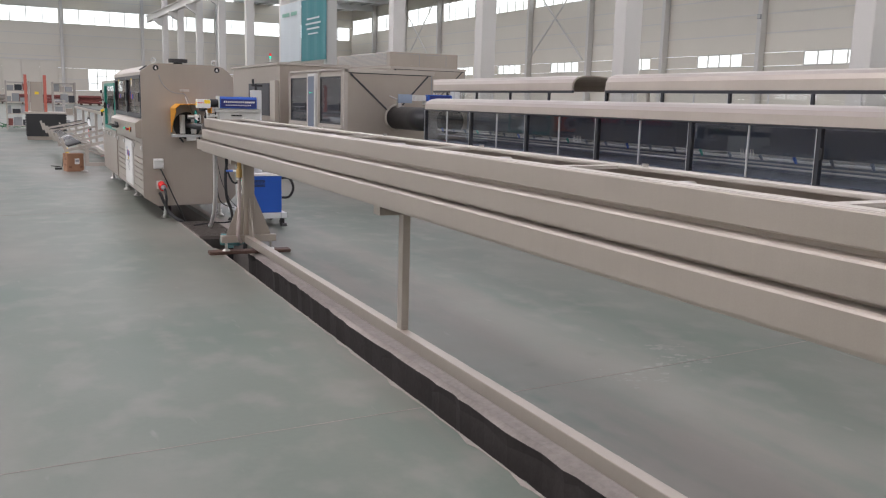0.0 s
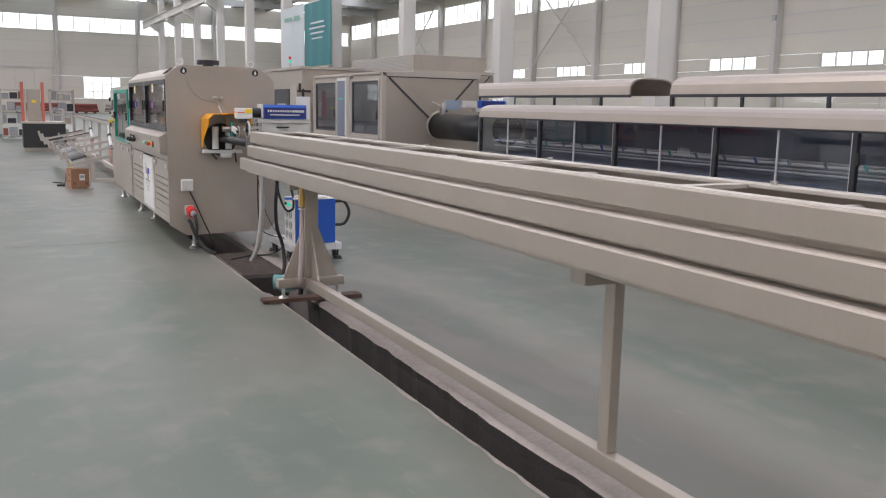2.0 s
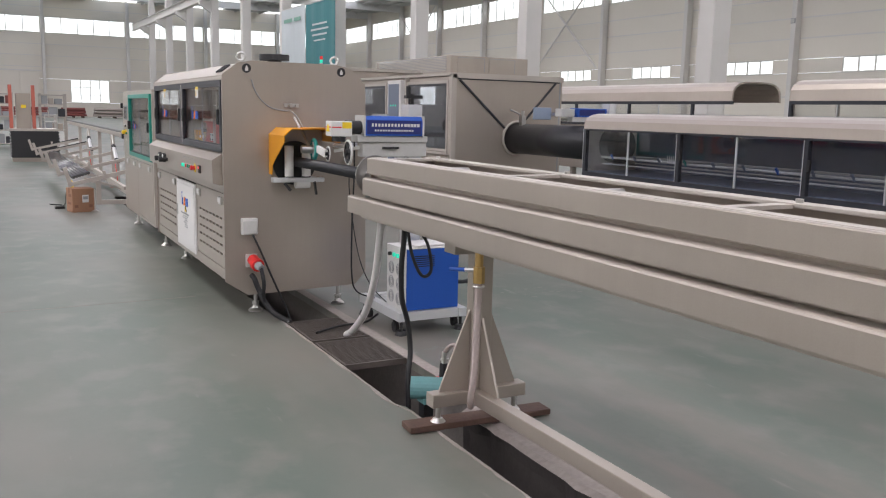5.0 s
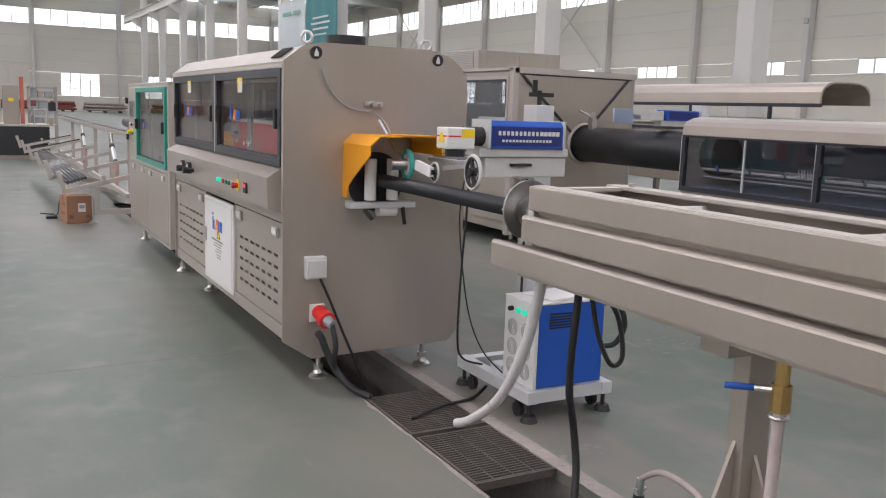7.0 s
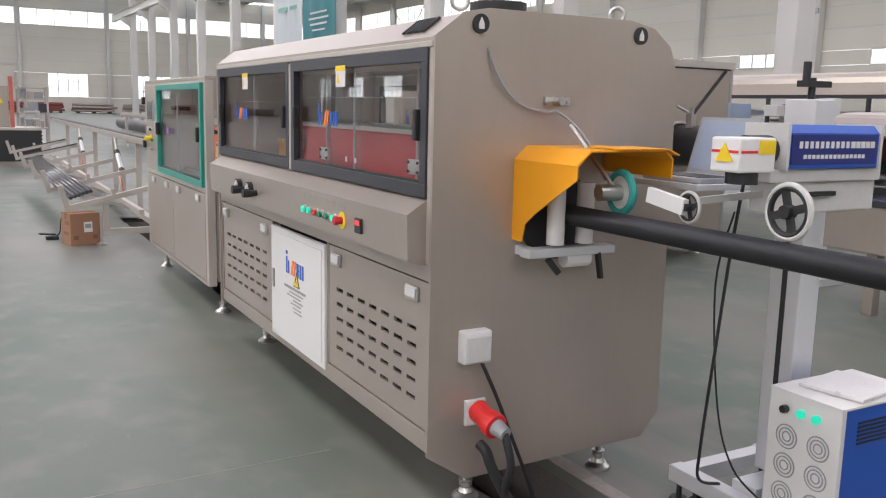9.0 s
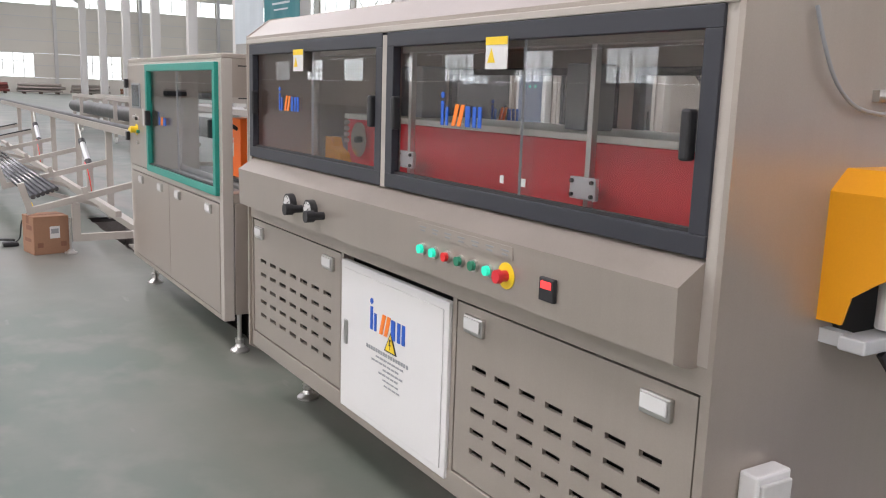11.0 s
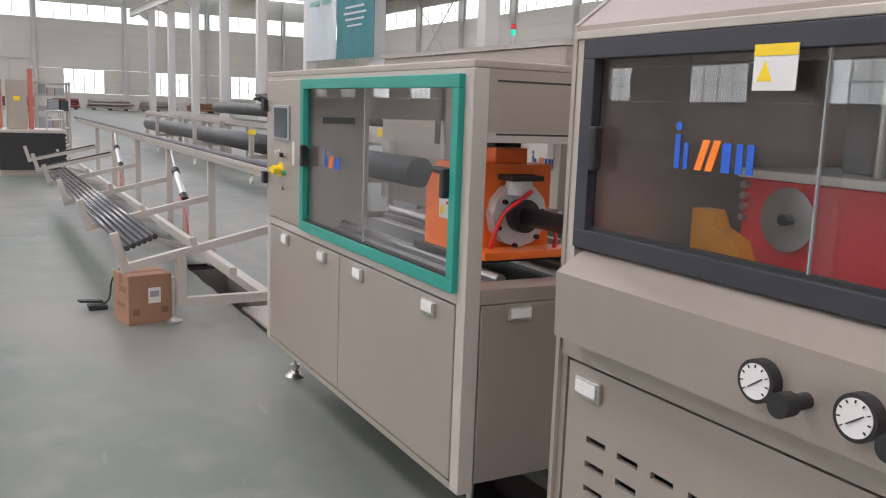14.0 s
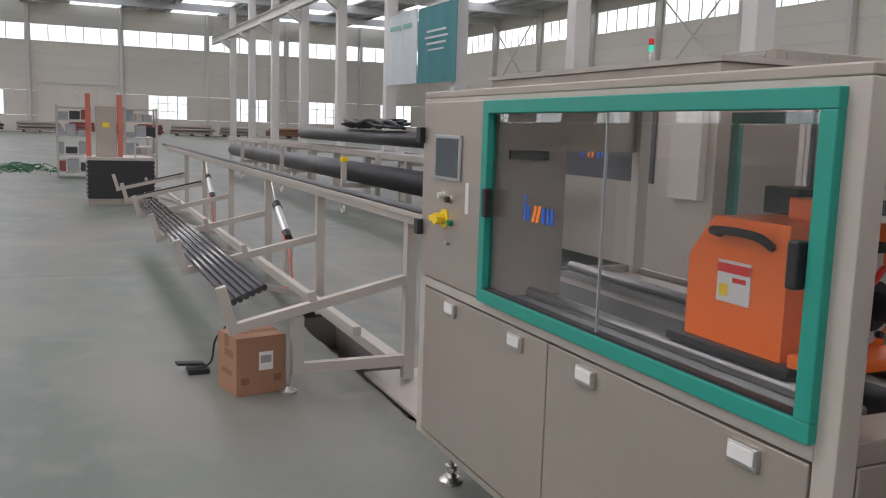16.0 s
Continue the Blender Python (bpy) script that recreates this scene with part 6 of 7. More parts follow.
        part("wheel_spokes", bm, BLACK, w)
    bm = bmesh.new()
    bar(bm, (2.235, 10.13, 1.165), (2.235, 9.98, 1.142), 0.02, 0.045)
    part("idler_arm", bm, WHITE, m)
    bm = bmesh.new()
    bar(bm, (2.29, 9.98, 1.16), (2.45, 9.86, 1.19), 0.02, 0.02)
    part("guide_rod", bm, STEEL, m)
    part("base_rail", B((2.62, 2.68, 9.69, 10.36, 0.09, 0.15), bevel=0.004), ALU, m)
    part("base_rail", B((3.05, 3.11, 9.69, 10.36, 0.09, 0.15), bevel=0.004), ALU, m)
    part("base_rail", B((2.68, 3.05, 9.70, 9.77, 0.09, 0.148)), ALU, m)
    part("base_rail", B((2.68, 3.05, 10.02, 10.12, 0.09, 0.179)), ALU, m)
    part("base_rail", B((2.68, 3.05, 10.29, 10.35, 0.09, 0.148)), ALU, m)
    for xx in (2.65, 3.08):
        for yy in (9.72, 10.33):
            bm = bmesh.new()
            rod(bm, (xx, yy, 0.02), (xx, yy, 0.09), 0.010, 8)
            rod(bm, (xx, yy, 0.0), (xx, yy, 0.03), 0.042, 18, 0.03)
            part("rubber_foot", bm, BLACK, m)
            bm = bmesh.new()
            rod(bm, (xx - 0.012, yy + 0.09 * (1 if yy < 10 else -1), 0.035), (xx + 0.012, yy + 0.09 * (1 if yy < 10 else -1), 0.035), 0.035, 16)
            bar(bm, (xx, yy + 0.09 * (1 if yy < 10 else -1), 0.035), (xx, yy + 0.09 * (1 if yy < 10 else -1), 0.09), 0.03, 0.02)
            part("caster", bm, BLACK, m)
    part("cable", tube(bmesh.new(), [(2.40, 9.92, 1.24), (2.42, 9.97, 1.0), (2.42, 10.0, 0.7), (2.44, 10.05, 0.35), (2.50, 10.10, 0.22), (2.64, 10.14, 0.16)], 0.0055, 6), BLACK, m)
    part("cable", tube(bmesh.new(), [(2.38, 9.93, 1.13), (2.40, 10.0, 0.9), (2.47, 10.02, 0.5), (2.56, 10.02, 0.28), (2.66, 9.98, 0.16)], 0.0035, 6), BLACK, m)
    return m


laser_marker(0, 0)


def laptop():
    """An open laptop on the marker's shelf, its lid leaning back."""
    p = thing("laptop", (2.60, 10.29, 1.186), "open grey laptop with a pale blue screen on the marker's shelf", "laptop")
    part("base", B((2.47, 2.68, 10.165, 10.425, 1.186, 1.204), bevel=0.004), GREY, p)
    part("keyboard", B((2.50, 2.62, 10.185, 10.405, 1.204, 1.206)), BLACK, p)
    lid = part("lid", prism(bmesh.new(), ((2.672, 1.204), (2.682, 1.204), (2.742, 1.392), (2.732, 1.395)), "y", 10.165, 10.425), GREY, p)
    part("screen", prism(bmesh.new(), ((2.6745, 1.218), (2.6765, 1.217), (2.7300, 1.384), (2.7275, 1.385)), "y", 10.177, 10.413), PALEBLUE, lid, "pale blue screen")


laptop()


def laser_supply():
    u = thing("laser_supply", (2.86, 9.85, 0.151), "blue and white laser supply cabinet with fans and lit buttons", "cabinet")
    x0, x1, y0, y1, z0, z1 = 2.66, 3.06, 9.722, 9.975, 0.151, 0.55
    m = pose(0, 0, 0)
    part("side_panel", B((x0 + 0.02, x1, y0, y1, z0, z1), bevel=0.006), BLUE, u)
    part("front_panel", B((x0, x0 + 0.02, y0 - 0.004, y1 + 0.004, z0, z1 + 0.004), bevel=0.003), WHITE, u)
    part("top_panel", B((x0 - 0.002, x1, y0 - 0.004, y1 + 0.004, z1 + 0.001, z1 + 0.008)), WHITE, u)
    for r in range(3):
        for c in range(2):
            yy, zz = y0 + 0.068 + c * 0.115, z0 + 0.07 + r * 0.095
            for R in (0.038, 0.027, 0.015):
                part("fan_grille", ring(bmesh.new(), (x0 - 0.001, yy, zz), (1, 0, 0), R, 0.0024, 22, 5), GREY, u)
    for yy in (y0 + 0.02, y0 + 0.075):
        part("lit_button", rod(bmesh.new(), (x0 - 0.012, yy + 0.06, z1 - 0.05), (x0, yy + 0.06, z1 - 0.05), 0.014, 16), LITGREEN, u, "lit green button")
    bm = bmesh.new()
    rod(bm, (x0 - 0.02, y1 - 0.06, z1 - 0.05), (x0, y1 - 0.06, z1 - 0.05), 0.012, 14)
    part("key_switch", bm, BLACK, u)
    for k in range(6):
        part("vent_slot", B((x0 + 0.08, x0 + 0.22, y0 - 0.0025, y0, z1 - 0.05 - k * 0.013, z1 - 0.044 - k * 0.013)), BLACK, u)
    bm = tube(bmesh.new(), [(x1, y0 + 0.05, 0.52), (x1 + 0.09, y0 + 0.02, 0.52), (x1 + 0.13, y0, 0.42), (x1 + 0.09, y0 + 0.02, 0.32), (x1, y0 + 0.05, 0.31)], 0.014, 8)
    part("hose", bm, BLACK, u)
    bm = bmesh.new()
    add_box(bm, 2.74, 2.98, 9.74, 9.95, 0.559, 0.572, bevel=0.004)
    bmesh.ops.transform(bm, matrix=Matrix.Translation((2.86, 9.85, 0)) @ pose(0, 0, 0, 0, 0, 9) @ Matrix.Translation((-2.86, -9.85, 0)), verts=bm.verts)
    solid("plastic_sheet", bm, HOSE, "folded clear plastic sheet on the laser supply", "sheet")


laser_supply()

# ---- second and third lines ----


def tank(x, yc, length, z0, zw0, zw1, zt, w, step, label, arch=False):
    """A roofed spray cooling tank: body, window row with mullions, nozzle pipes, curved roof. Runs from yc downwards in y."""
    t = thing("spray_tank", (x + w / 2, yc - length / 2, 0), label, "tank", "spray cooling tanks")
    y0, y1 = yc - length, yc
    part("base", B((x, x + w, y0, y1, z0, zw0), bevel=0.01), PAINT, t)
    part("tank_back", B((x + w - 0.03, x + w, y0, y1, zw0, zw1 if not arch else zw0 + 0.06)), TANKIN if not arch else PAINT2, t)
    part("tank_end", B((x, x + 0.06, y1 - 0.03, y1, zw0, zw1 + 0.01), (x + w - 0.06, x + w, y1 - 0.03, y1, zw0, zw1)), PAINT2, t)
    part("tank_end", B((x + 0.06, x + w - 0.06, y1 - 0.03, y1, zw0, zw0 + 0.05 if arch else zw1)), PAINT2, t)
    n = int(length / step)
    for i in range(n + 1):
        yy = y1 - i * step
        part("mullion", B((x - 0.012, x + 0.03, yy - 0.035, yy + 0.005, zw0, zw1)), BLACKFRAME, t)
        if i < n:
            part("grip", B((x - 0.035, x - 0.012, yy - 0.075, yy - 0.05, (zw0 + zw1) / 2 - 0.02, (zw0 + zw1) / 2 + 0.07)), BLACK, t)
            part("sash", B((x - 0.004, x + 0.014, yy - step / 2 - 0.006, yy - step / 2 + 0.006, zw0, zw1)), ALU, t)
            part("post_edge", B((x - 0.014, x + 0.02, yy + 0.0052, yy + 0.011, zw0, zw1)), ALU, t)
            pane("glass_pane", x + 0.006, yy - step, yy - 0.035, zw0 + 0.02, zw1, CLEARGLASS if arch else TANKGLASS, t)
    part("sill", B((x - 0.016, x + 0.03, y0, y1, zw0 - 0.03, zw0 + 0.012)), BLACKFRAME, t)
    part("tank_bed", B((x + 0.03, x + w - 0.03, y0, y1 - 0.03, zw0, zw0 + 0.02)), TANKIN if not arch else PAINT2, t)
    part("header", B((x - 0.016, x + 0.03, y0, y1, zw1 - (0.04 if arch else 0.012), zw1 + 0.006)), BLACKFRAME, t)
    # roof: half barrel
    pts, k = [], 10
    for i in range(k + 1):
        a = math.pi * i / k
        c, s = math.cos(a), math.sin(a)
        pts.append((x + w / 2 - (w / 2 + 0.02) * (abs(c) ** 0.6) * (1 if c >= 0 else -1), zw1 + 0.006 + (zt - zw1) * s ** 0.6))
    inner = [(x + w / 2 + (p[0] - x - w / 2) * 0.94, max(zw1 + 0.006, p[1] - 0.02)) for p in pts]
    part("roof", prism(bmesh.new(), pts + inner[::-1], "y", y0, y1), PAINT, t)
    for zz in (zw0 + 0.17,):
        for xx in (x + 0.16, x + w - 0.16):
            part("spray_pipe", rod(bmesh.new(), (xx, y0 + 0.1, zz), (xx, y1 - 0.1, zz), 0.012, 10), LIGHTGREY, t)
            part("spray_pipe", rod(bmesh.new(), (xx + 0.02, y0 + 0.1, zw0 + 0.10), (xx + 0.02, y1 - 0.1, zw0 + 0.10), 0.008, 8), LIGHTGREY, t)
    if not arch:
        i = 0
        yy = y1 - 0.3
        while yy > y0 + 0.2 and i < 60:
            bm = bmesh.new()
            rod(bm, (x + 0.16, yy, zz - 0.015), (x + 0.13, yy + 0.01, zz + 0.035), 0.013, 8)
            part("nozzle", bm, TANKIN if i % 3 else (TEALROLL if i % 2 else BLUE), t)
            if i % 7 == 3:
                for k in range(6):
                    part("spray_prong", rod(bmesh.new(), (x + 0.10, yy + 0.05 + k * 0.028, zz), (x + 0.09, yy + 0.05 + k * 0.028, zz + 0.075), 0.007, 6, 0.003), WHITE, t)
            if i % 3 == 0:
                part("spray_arm", bar(bmesh.new(), (x + 0.16, yy + 0.1, zz), (x + w - 0.16, yy + 0.1, zz), 0.015), GREY, t)
            i += 1
            yy -= 0.36
    for yy in [y1 - 0.4 - 2.4 * j for j in range(int(length / 2.4))]:
        for xx in (x + 0.08, x + w - 0.08):
            part("leg", B((xx - 0.04, xx + 0.04, yy - 0.04, yy + 0.04, 0.0, z0)), PAINT, t)
    return t


tank(6.03, 12.38, 19.9, 0.45, 0.815, 1.275, 1.44, 0.72, 1.42, "dark-windowed spray cooling tank with a pale curved roof")
tank(9.72, 12.9, 19.2, 0.5, 1.30, 1.665, 1.95, 0.95, 1.45, "pale spray cooling tank with narrow windows and curved roof", True)
tank(9.72, 20.5, 6.6, 0.5, 1.30, 1.665, 1.95, 0.95, 1.45, "pale spray cooling tank with an open arched end", True)


def big_saw(x0, x1, y0, y1, zt, label, hood=False):
    s = thing("large_pipe_saw", ((x0 + x1) / 2, (y0 + y1) / 2, 0), label, "machine", "large enclosed saws")
    part("casing", B((x0 + 0.03, x1, y0, y1, 0.15, zt), bevel=0.012), PAINT, s)
    part("corner_post", B((x0, x0 + 0.07, y0 - 0.02, y0 + 0.06, 0.12, zt + 0.02)), PAINT2, s)
    part("top_rail", B((x0 + 0.02, x1, y0 - 0.02, y0, zt - 0.03, zt + 0.02)), PAINT2, s)
    part("top_cover", B((x0, x1 + 0.02, y0, y1, zt, zt + 0.035)), PAINT2, s)
    # stiffeners coloured black, so their recess shadows are in the paint
    for a, b in ((x0 + 0.12, (x0 + x1) / 2 + 0.02), (x1 - 0.12, (x0 + x1) / 2 + 0.10)):
        bm = bmesh.new()
        bar(bm, (a, y0 - 0.010, zt - 0.05), (b, y0 - 0.010, 1.18 if zt < 2 else 1.3), 0.020, 0.028, (0, -1, 0))
        part("stiffener", bm, BLACKFRAME, s, "stiffener strip with its recess shadow in the dark colour")
    # shade under the top rail, drawn as a black strip
    part("rail_shade", B((x0 + 0.09, x1 - 0.05, y0 - 0.004, y0 - 0.0005, zt - 0.046, zt - 0.031)), BLACKFRAME, s)
    part("edge_gap", B((x1 - 0.05, x1 - 0.03, y0 - 0.004, y0 - 0.0005, 0.2, zt - 0.031)), GREY, s)
    L = y1 - y0
    for i, (a, b) in enumerate(((y0 + 0.06, y0 + L * 0.40), (y0 + L * 0.62, y0 + L * 0.98))):
        f = part("door_frame", B(*frame_boxes(x0 - 0.012, x0 + 0.03, a, b, 0.93, zt - 0.06, 0.035)), PAINT2, s)
        part("door_seal", B(*frame_boxes(x0 - 0.004, x0 + 0.020, a + 0.035, b - 0.035, 0.965, zt - 0.095, 0.03)), BLACKFRAME, f)
        # black sheet behind the glass, drawing the saw's unlit inside on a solid casing
        part("door_inside_shade", B((x0 + 0.022, x0 + 0.03, a + 0.05, b - 0.05, 0.98, zt - 0.11)), BLACKFRAME, f)
        pane("glass_pane", x0 + 0.005, a + 0.05, b - 0.05, 0.98, zt - 0.11, TANKGLASS, f)
        part("sill", B((x0 - 0.03, x0 + 0.03, a - 0.03, b + 0.03, 0.895, 0.928)), PAINT2, s)
        d = part("lower_door", B((x0 + 0.008, x0 + 0.029, a, b, 0.25, 0.885), bevel=0.004), PAINT, s)
        part("latch", B((x0 - 0.006, x0 + 0.008, a + 0.10, a + 0.22, 0.80, 0.85), bevel=0.004), STEEL, d)
        part("post", B((x0 - 0.02, x0 + 0.029, b + 0.005, b + 0.055, 0.15, zt)), PAINT2, s)
        part("grip", B((x0 - 0.03, x0 - 0.012, a + 0.06, a + 0.09, 1.2, 1.32)), BLACK, f)
    p = part("control_column", B((x0 - 0.05, x0 + 0.03, y0 + L * 0.44, y0 + L * 0.58, 0.55, zt - 0.03), bevel=0.01), WHITE, s, "white-framed control column")
    part("control_face", B((x0 - 0.054, x0 - 0.05, y0 + L * 0.455, y0 + L * 0.565, 0.75, zt - 0.08)), TANKIN, p)
    for k in range(3):
        part("lamp", rod(bmesh.new(), (x0 - 0.06, y0 + L * (0.485 + 0.025 * k), 1.50), (x0 - 0.054, y0 + L * (0.485 + 0.025 * k), 1.50), 0.012, 10), LITGREEN, p)
    if hood:
        h = part("cooling_hood", B((x0 + 0.1, x1 - 0.1, y0 + 0.3, y1 - 0.2, zt + 0.035, zt + 0.42), bevel=0.01), PAINT, s)
        for k in range(9):
            part("louvre", B((x0 + 0.085, x0 + 0.1, y0 + 0.5, y1 - 0.4, zt + 0.09 + k * 0.034, zt + 0.108 + k * 0.034)), PAINT2, h)
        # grey sheet that puts the shade between the louvres into colour
        part("louvre_gap_shade", B((x0 + 0.096, x0 + 0.0985, y0 + 0.5, y1 - 0.4, zt + 0.08, zt + 0.405)), GREY, h)
        for a in (0.1, 0.55):
            part("hood_panel", B((x0 + 0.1 + (x1 - x0) * a * 0.8, x0 + 0.1 + (x1 - x0) * (a + 0.38) * 0.8, y0 + 0.29, y0 + 0.30, zt + 0.08, zt + 0.38)), PAINT, h)
            part("panel_gap", B((x0 + 0.09 + (x1 - x0) * a * 0.8, x0 + 0.11 + (x1 - x0) * (a + 0.38) * 0.8, y0 + 0.288, y0 + 0.2895, zt + 0.372, zt + 0.384), (x0 + 0.10 + (x1 - x0) * (a + 0.38) * 0.8, x0 + 0.115 + (x1 - x0) * (a + 0.38) * 0.8, y0 + 0.288, y0 + 0.2895, zt + 0.08, zt + 0.372)), GREY, h)
    for xx in (x0 + 0.2, x1 - 0.2):
        for yy in (y0 + 0.2, y1 - 0.2):
            foot(xx, yy, 0.2, s, 0.07)
    return s


big_saw(5.42, 7.08, 14.31, 17.42, 1.87, "warm-grey enclosed pipe saw with glazed doors and diagonal stiffeners")
big_saw(9.3, 11.5, 21.5, 26.1, 2.25, "large warm-grey pipe saw with louvred roof hood", True)


def big_pipe():
    bm = bmesh.new()
    rod(bm, (6.39, 12.2, 1.11), (6.39, 14.35, 1.11), 0.19, 36)
    for f in bm.faces:
        f.smooth = len(f.verts) == 4
    solid("large_pipe", bm, PIPE, "thick black plastic pipe between tank and saw", "pipe")
    s = thing("pipe_seal", (6.39, 14.27, 0.9), "pale steel pipe seal ring on the saw's end", "seal")
    part("ring", ring(bmesh.new(), (6.39, 14.29, 1.11), (0, 1, 0), 0.212, 0.018, 36, 8), PAINT2, s)
    bm = bmesh.new()
    add_box(bm, 6.30, 6.36, 14.05, 14.12, 1.27, 1.40)
    rod(bm, (6.30, 14.1, 1.42), (6.16, 14.1, 1.47), 0.012, 8)
    rod(bm, (6.33, 14.08, 1.38), (6.33, 14.08, 1.46), 0.02, 10)
    part("measuring_arm", bm, STEEL, s)


big_pipe()


def line_two_cutter():
    c = thing("second_pipe_cutter", (6.2, 19.8, 0), "warm-grey pipe cutter cabinet with a green signal lamp", "machine")
    part("casing", B((5.5, 7.0, 18.4, 22.6, 0.18, 2.07), bevel=0.01), PAINT, c)
    part("top_cover", B((5.46, 7.04, 18.36, 22.64, 2.07, 2.12)), PAINT2, c)
    part("control_box", B((5.42, 5.5, 18.5, 18.9, 0.9, 1.75), bevel=0.006), PAINT2, c)
    part("window", B((5.485, 5.5, 19.2, 21.0, 1.0, 1.7)), BLACKFRAME, c)
    logo(5.484, 20.2, 1.2, 0.5, c)
    t = part("signal_pole", rod(bmesh.new(), (5.60, 19.5, 2.12), (5.60, 19.5, 2.17), 0.012, 10), STEEL, c)
    for k, m in enumerate((LIGHTGREY, LITGREEN, REDPLUG)):
        part("signal_lamp", rod(bmesh.new(), (5.60, 19.5, 2.17 + k * 0.06), (5.60, 19.5, 2.226 + k * 0.06), 0.026, 16), m, t)
    for xx in (5.7, 6.8):
        for yy in (18.6, 21.2):
            foot(xx, yy, 0.2, c, 0.07)


line_two_cutter()


def second_marker():
    m = thing("laser_marker", (6.55, 13.05, 0), "white and blue laser marking head on an aluminium mast", "laser marker", "laser markers")
    part("scan_head", B((6.12, 6.30, 12.95, 13.08, 1.40, 1.49), bevel=0.005), LIGHTGREY, m)
    part("laser_body", B((6.33, 6.75, 12.94, 13.09, 1.40, 1.50), bevel=0.008), BLUE, m)
    part("body_panel", B((6.36, 6.72, 12.937, 12.94, 1.415, 1.485)), NAVY, m)
    part("support_plate", B((6.28, 6.80, 12.96, 13.06, 1.345, 1.397)), LIGHTGREY, m)
    part("mast", B((6.80, 6.90, 12.96, 13.10, 0.06, 1.56)), ALU, m)
    part("base", B((6.62, 7.2, 12.8, 13.3, 0.0, 0.06)), ALU, m)
    part("monitor", B((5.98, 6.22, 13.30, 13.33, 1.36, 1.50), bevel=0.005), PALEBLUE, m)
    part("arm", B((6.10, 6.86, 13.33, 13.36, 1.41, 1.44)), STEEL, m)


second_marker()


def run_out_table(x, y0, y1):
    r = thing("runout_table", (x, (y0 + y1) / 2, 0), "steel run-out table carrying thick black pipes", "table")
    for k in range(int((y1 - y0) / 2.2) + 1):
        y = y0 + 0.3 + k * 2.2
        for dx in (-0.35, 0.35):
            part("leg", B((x + dx - 0.05, x + dx + 0.05, y - 0.05, y + 0.05, 0.0, 0.80)), PAINT2, r)
        part("crossbar", B((x - 0.40, x + 0.40, y - 0.05, y + 0.05, 0.80, 0.88)), PAINT2, r)
    part("beam", B((x - 0.45, x - 0.36, y0, y1, 0.88, 0.98)), PAINT2, r)
    part("beam", B((x + 0.36, x + 0.45, y0, y1, 0.88, 0.98)), PAINT2, r)
    for k in range(7):
        part("roller", rod(bmesh.new(), (x - 0.36, y0 + 0.8 + k * 1.2, 0.93), (x + 0.36, y0 + 0.8 + k * 1.2, 0.93), 0.05, 14), WHITE, r)
    part("stop_block", B((x - 0.5, x - 0.40, y0 + 1.4, y0 + 1.55, 0.98, 1.10)), YELLOW, r)


run_out_table(6.3, 21.9, 44.0)
bm = bmesh.new()
rod(bm, (6.3, 21.5, 1.245), (6.3, 35.3, 1.245), 0.145, 30)
for f in bm.faces:
    f.smooth = len(f.verts) == 4
solid("large_pipe", bm, PIPE, "thick black plastic pipe on the run-out table", "pipe")
bm = bmesh.new()
rod(bm, (5.05, 20.5, 0.68), (5.05, 38.4, 0.68), 0.175, 30)
for f in bm.faces:
    f.smooth = len(f.verts) == 4
solid("large_pipe", bm, PIPE, "thick black plastic pipe on floor trestles", "pipe")
for yy in (22.0, 26.5, 31.0, 35.5):
    t = thing("trestle", (5.05, yy, 0), "pale steel trestle on casters under a thick pipe", "trestle", "floor trestles")
    part("top", B((4.70, 5.40, yy - 0.06, yy + 0.06, 0.43, 0.505)), PAINT2, t)
    for dx in (-0.30, 0.30):
        part("leg", B((5.05 + dx - 0.035, 5.05 + dx + 0.035, yy - 0.035, yy + 0.035, 0.15, 0.43)), PAINT2, t)
        u = part("upright", B((5.05 + dx - 0.04, 5.05 + dx + 0.04, yy - 0.04, yy + 0.04, 0.505, 0.98)), PAINT2, t)
        if yy < 30 and dx < 0:
            part("clamp_block", B((5.05 + dx - 0.06, 5.05 + dx + 0.06, yy - 0.07, yy + 0.03, 0.86, 0.94), bevel=0.01), YELLOW, u, "yellow clamp block")
        w = part("caster_fork", B((5.05 + dx - 0.045, 5.05 + dx + 0.045, yy - 0.03, yy + 0.03, 0.10, 0.15)), STEEL, t)
        part("caster_wheel", rod(bmesh.new(), (5.05 + dx - 0.02, yy, 0.07), (5.05 + dx + 0.02, yy, 0.07), 0.07, 20), WHITE, w, "white caster wheel")


def hose_bundle():
    """A tangle of thin corrugated hose lying along the big pipe."""
    h = thing("hose_bundle", (6.3, 29.6, 1.39), "tangled bundle of black corrugated hose on the pipe", "hose")
    rnd = random.Random(17)
    for k in range(16):
        x = 6.3 + rnd.uniform(-0.12, 0.12)
        y = 27.6 + rnd.uniform(0, 1.2)
        pts = []
        while y < 31.6:
            pts.append((x + rnd.uniform(-0.05, 0.05), y, 1.43 + rnd.uniform(0.0, 0.17)))
            y += rnd.uniform(0.35, 0.7)
        part("hose", tube(bmesh.new(), pts, 0.03, 7, 4), BLACK, h)


hose_bundle()

# ---- far end: coiler with black skirt, shelf, clutter ----


